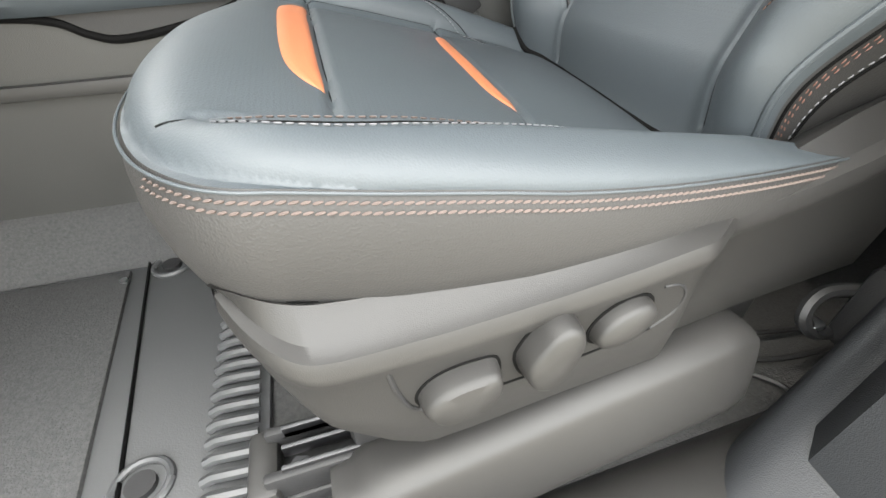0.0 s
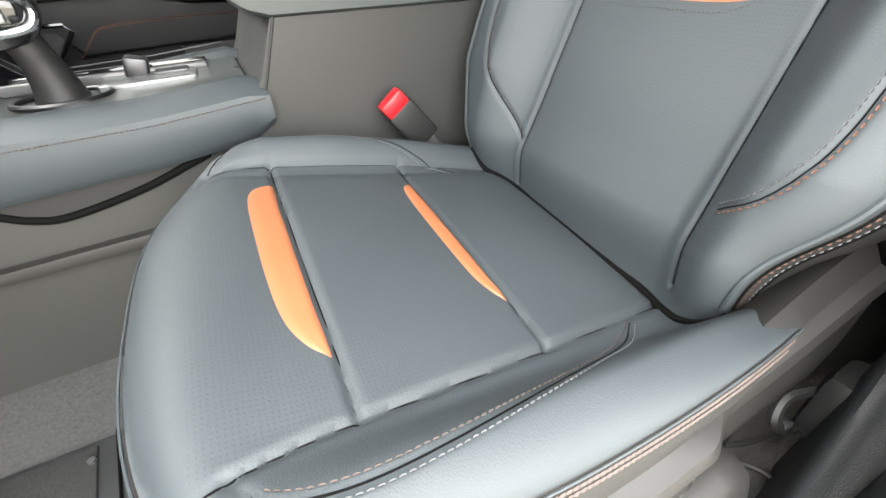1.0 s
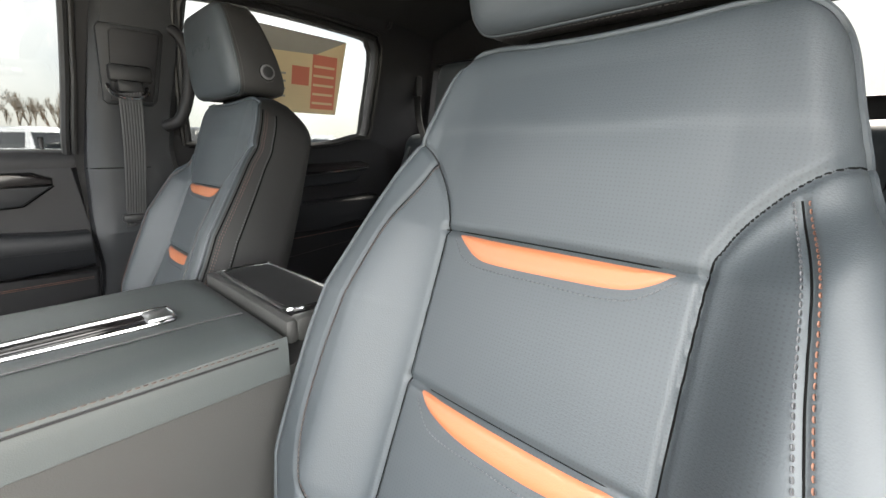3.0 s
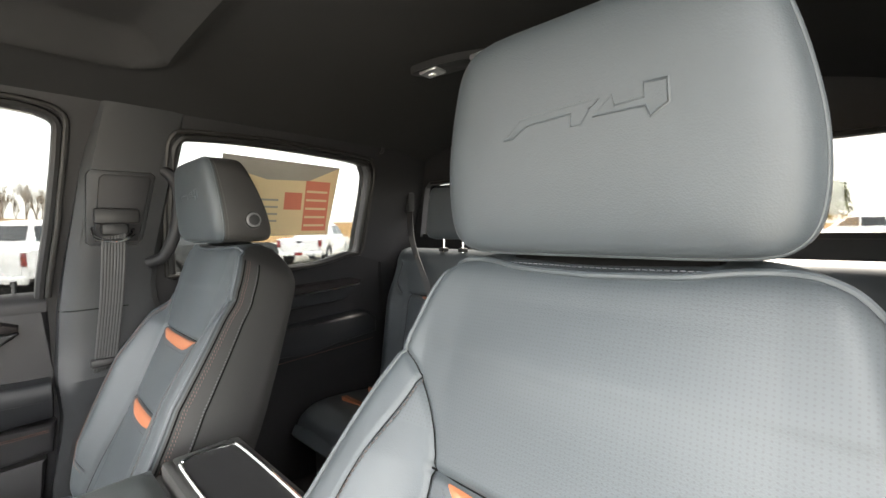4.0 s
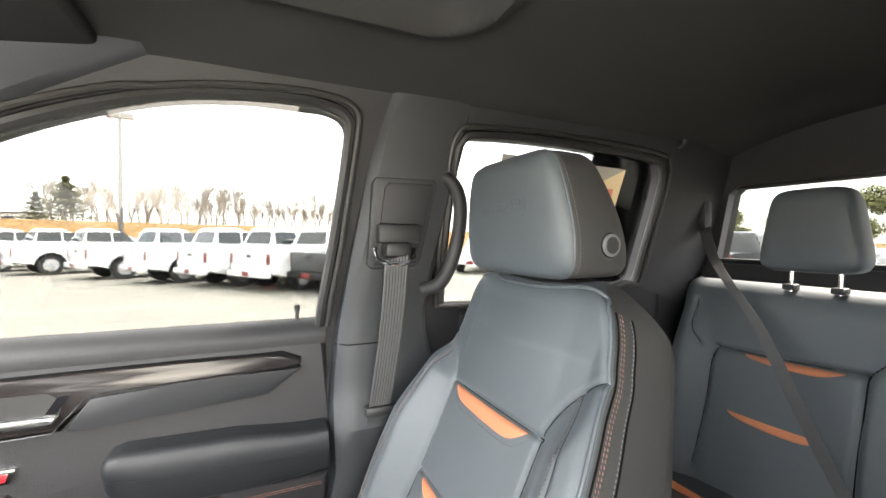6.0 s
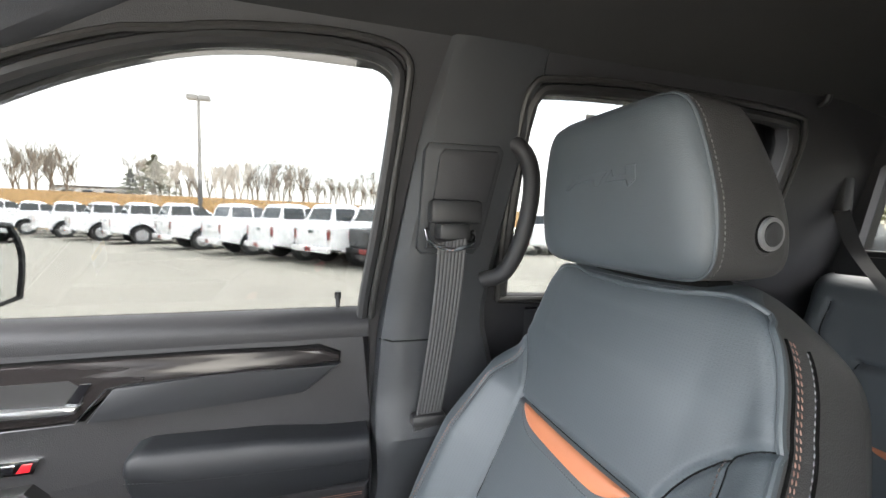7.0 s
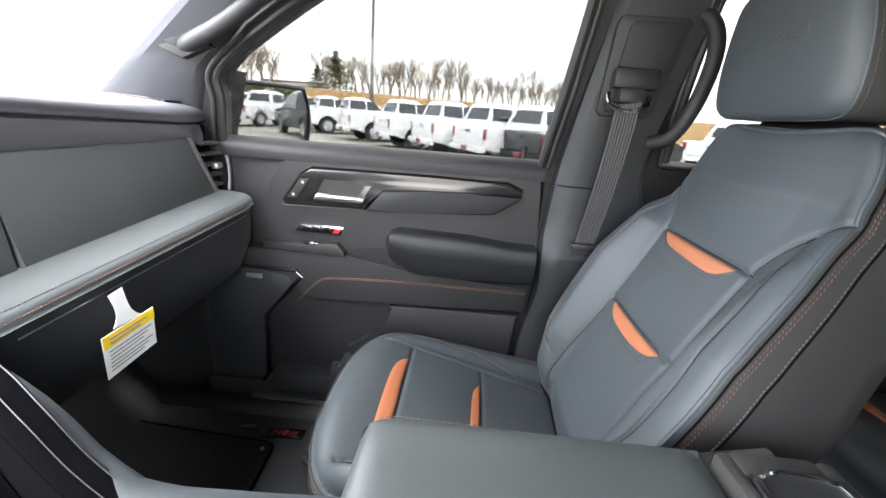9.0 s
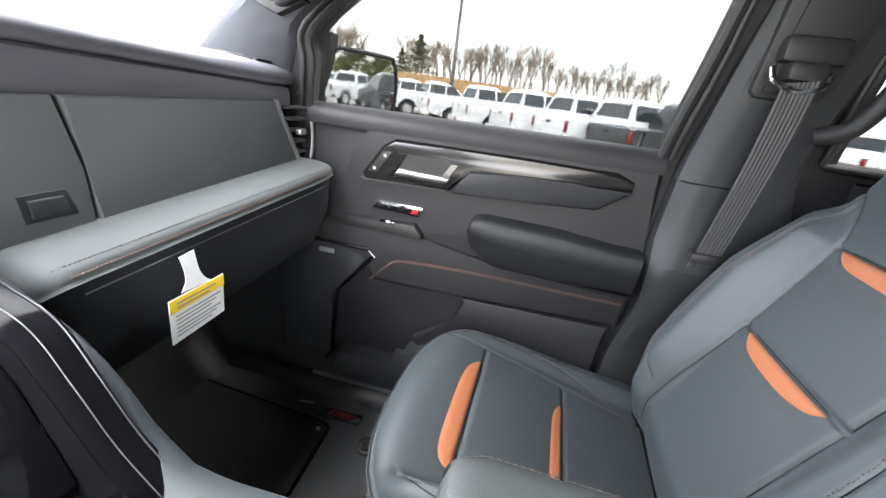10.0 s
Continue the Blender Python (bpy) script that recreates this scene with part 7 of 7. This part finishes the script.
def pine(seed, tall):
    rnd = random.Random(seed)
    t = thing("pine_tree", "dark green pine tree on the far bank", "tree", (0, 0, 0), "pine trees")
    part("trunk", Geo().add(*tube([(0, 0, -0.3), (0, 0, tall * 0.95)], [tall * 0.02, 0.02], 6)), BARK, t)
    g = Geo()
    for i in range(1500):
        h = rnd.uniform(0.12, 1.0) ** 0.9
        R = tall * 0.62 * (1.05 - h) * (0.75 + 0.35 * math.sin(h * 40 + rnd.random()))
        a, rr_ = rnd.uniform(0, 6.283), R * math.sqrt(rnd.random())
        c = Vector((rr_ * math.cos(a), rr_ * math.sin(a), h * tall - 0.15 * rr_))
        d = Vector((math.cos(a), math.sin(a), rnd.uniform(-0.4, 0.3))).normalized() * tall * 0.035
        e = d.cross(Vector((0, 0, 1))).normalized() * tall * 0.012
        g.add([c - d - e, c + d * 1.2, c - d + e, c + Vector((0, 0, tall * 0.02))], [(0, 1, 3), (1, 2, 3), (0, 2, 1)])
    part("crown", g, NEEDLE, t)
    return t


def bushy(seed, tall):
    rnd = random.Random(seed)
    t = thing("leafy_tree", "round green tree beyond the lot", "tree", (0, 0, 0), "leafy trees")
    part("trunk", Geo().add(*tube([(0, 0, -0.3), (0, 0, tall * 0.6)], [tall * 0.03, 0.06], 6)), BARK, t)
    g = Geo()
    lobes = [(Vector((rnd.uniform(-0.3, 0.3), rnd.uniform(-0.3, 0.3), rnd.uniform(0.4, 0.85))) * tall, rnd.uniform(0.14, 0.24) * tall) for _ in range(9)]
    for i in range(3200):
        c0, R = rnd.choice(lobes)
        n_ = Vector((rnd.gauss(0, 1), rnd.gauss(0, 1), rnd.gauss(0, 1))).normalized()
        c = c0 + n_ * R * rnd.uniform(0.6, 1.05)
        e1 = n_.orthogonal().normalized() * tall * 0.030
        e2 = n_.cross(e1) * rnd.uniform(0.6, 1.2)
        g.add([c - e1, c + e2 * 0.6, c + e1, c - e2 * 0.6 + n_ * tall * 0.01], [(0, 1, 2, 3)])
    part("crown", g, LEAF, t)
    return t


kinds = [bare_tree(s, h, sp) for s, h, sp in ((1, 9.5, 0.75), (2, 8.0, 0.9), (3, 10.5, 0.65))]
rnd = random.Random(5)
def polar(az, r):
    return r * math.sin(radians(az)), r * math.cos(radians(az))
spots = [(az, rnd.uniform(78, 100)) for az in np.arange(-44, 12, 0.62)]
for i, (az, r) in enumerate(spots):
    az += rnd.uniform(-0.4, 0.4)
    if -24.5 < az < -19.5:
        continue
    x, y = polar(az, r)
    sc = rnd.uniform(0.75, 1.15) * (0.8 if az > 0 else 1.0)
    src = kinds[i % 3]
    m = pose(x, y, gz(x, y), 0, 0, rnd.uniform(0, 360)) @ Matrix.Scale(sc, 4)
    if i < 3:
        src.matrix_basis = m
    else:
        copy_thing(src, m)
p0 = pine(11, 5.6)
x, y = polar(-17.6, 66)
p0.matrix_basis = pose(x, y, gz(x, y) - 0.2)
for az, r, sc in ((-19.8, 68, 0.62),):
    x, y = polar(az, r)
    copy_thing(p0, pose(x, y, gz(x, y), 0, 0, az * 7) @ Matrix.Scale(sc, 4))
b0 = bushy(21, 8.0)
x, y = polar(66, 70)
b0.matrix_basis = pose(x, y, gz(x, y))
for az, r, sc in ((60, 75, 0.8), (70, 72, 1.0), (74, 78, 0.9), (79, 74, 0.7), (84, 70, 0.85), (90, 80, 0.9), (97, 76, 0.8), (52, 84, 0.8), (104, 80, 0.9), (112, 78, 0.9), (122, 80, 1.0)):
    x, y = polar(az, r)
    copy_thing(b0, pose(x, y, gz(x, y), 0, 0, az * 5) @ Matrix.Scale(sc, 4))


def lamp_pole(x, y, tall):
    t = thing("lamp_post", "tall grey parking lot lamp post with twin heads", "street lamp", (x, y, gz(x, y)), "lamp posts")
    z = gz(x, y)
    part("pole", Geo().add(*tube([(x, y, z - 0.2), (x, y, z + tall)], [0.20, 0.13], 10)), METAL, t)
    part("base", Geo().add(*tube([(x, y, z - 0.2), (x, y, z + 0.7)], 0.3, 14)), BRICK, t)
    for sg in (-1, 1):
        part("lamp_head", Geo().add(*rbox((x + sg * 0.50 - 0.44, y - 0.35, z + tall - 0.22), (x + sg * 0.50 + 0.44, y + 0.35, z + tall + 0.22), 0.06)), METAL, t)
    return t


lamp_pole(-10.0, 43.0, 11.2)
lamp_pole(-33.0, 26.0, 8.5)
sg_x, sg_y = polar(-40.3, 85)
sign = thing("pylon_sign", "tall roadside pylon sign with dark panels on two posts", "sign", (sg_x, sg_y, gz(sg_x, sg_y)))
for d in (-0.7, 0.7):
    part("post", Geo().add(*tube([(sg_x + d, sg_y, 0), (sg_x + d, sg_y, 9)], 0.35, 8)), BRICK, sign)
part("panel", Geo().add(*rbox((sg_x - 2.2, sg_y - 0.3, 8.4), (sg_x + 2.2, sg_y + 0.3, 13.3), 0.05)), METAL, sign)
for z in (9.0, 10.6, 12.1):
    part("letter_bar", Geo().add(*rbox((sg_x - 1.7, sg_y - 0.42, z), (sg_x + 1.7, sg_y - 0.28, z + 0.7), 0.05)), WHITE, sign)
wx, wy = polar(-22, 130)
wh = thing("warehouse", "long low pale warehouse beyond the field", "building", (wx, wy, gz(wx, wy)))
part("wall", Geo().add(*rbox((wx - 8, wy - 6, 0), (wx + 9, wy + 6, gz(wx, wy) + 2.6), 0.1)), BRICK, wh)
part("roof", Geo().add(*rbox((wx - 8.3, wy - 6.3, gz(wx, wy) + 2.6), (wx + 9.3, wy + 6.3, gz(wx, wy) + 2.9), 0.1)), METAL, wh)
for i in range(4):
    part("window", Geo().add(*rbox((wx - 6 + i * 4, wy - 6.15, gz(wx, wy) + 0.9), (wx - 4 + i * 4, wy - 5.95, gz(wx, wy) + 1.9), 0.02)), AUTO_G, wh)
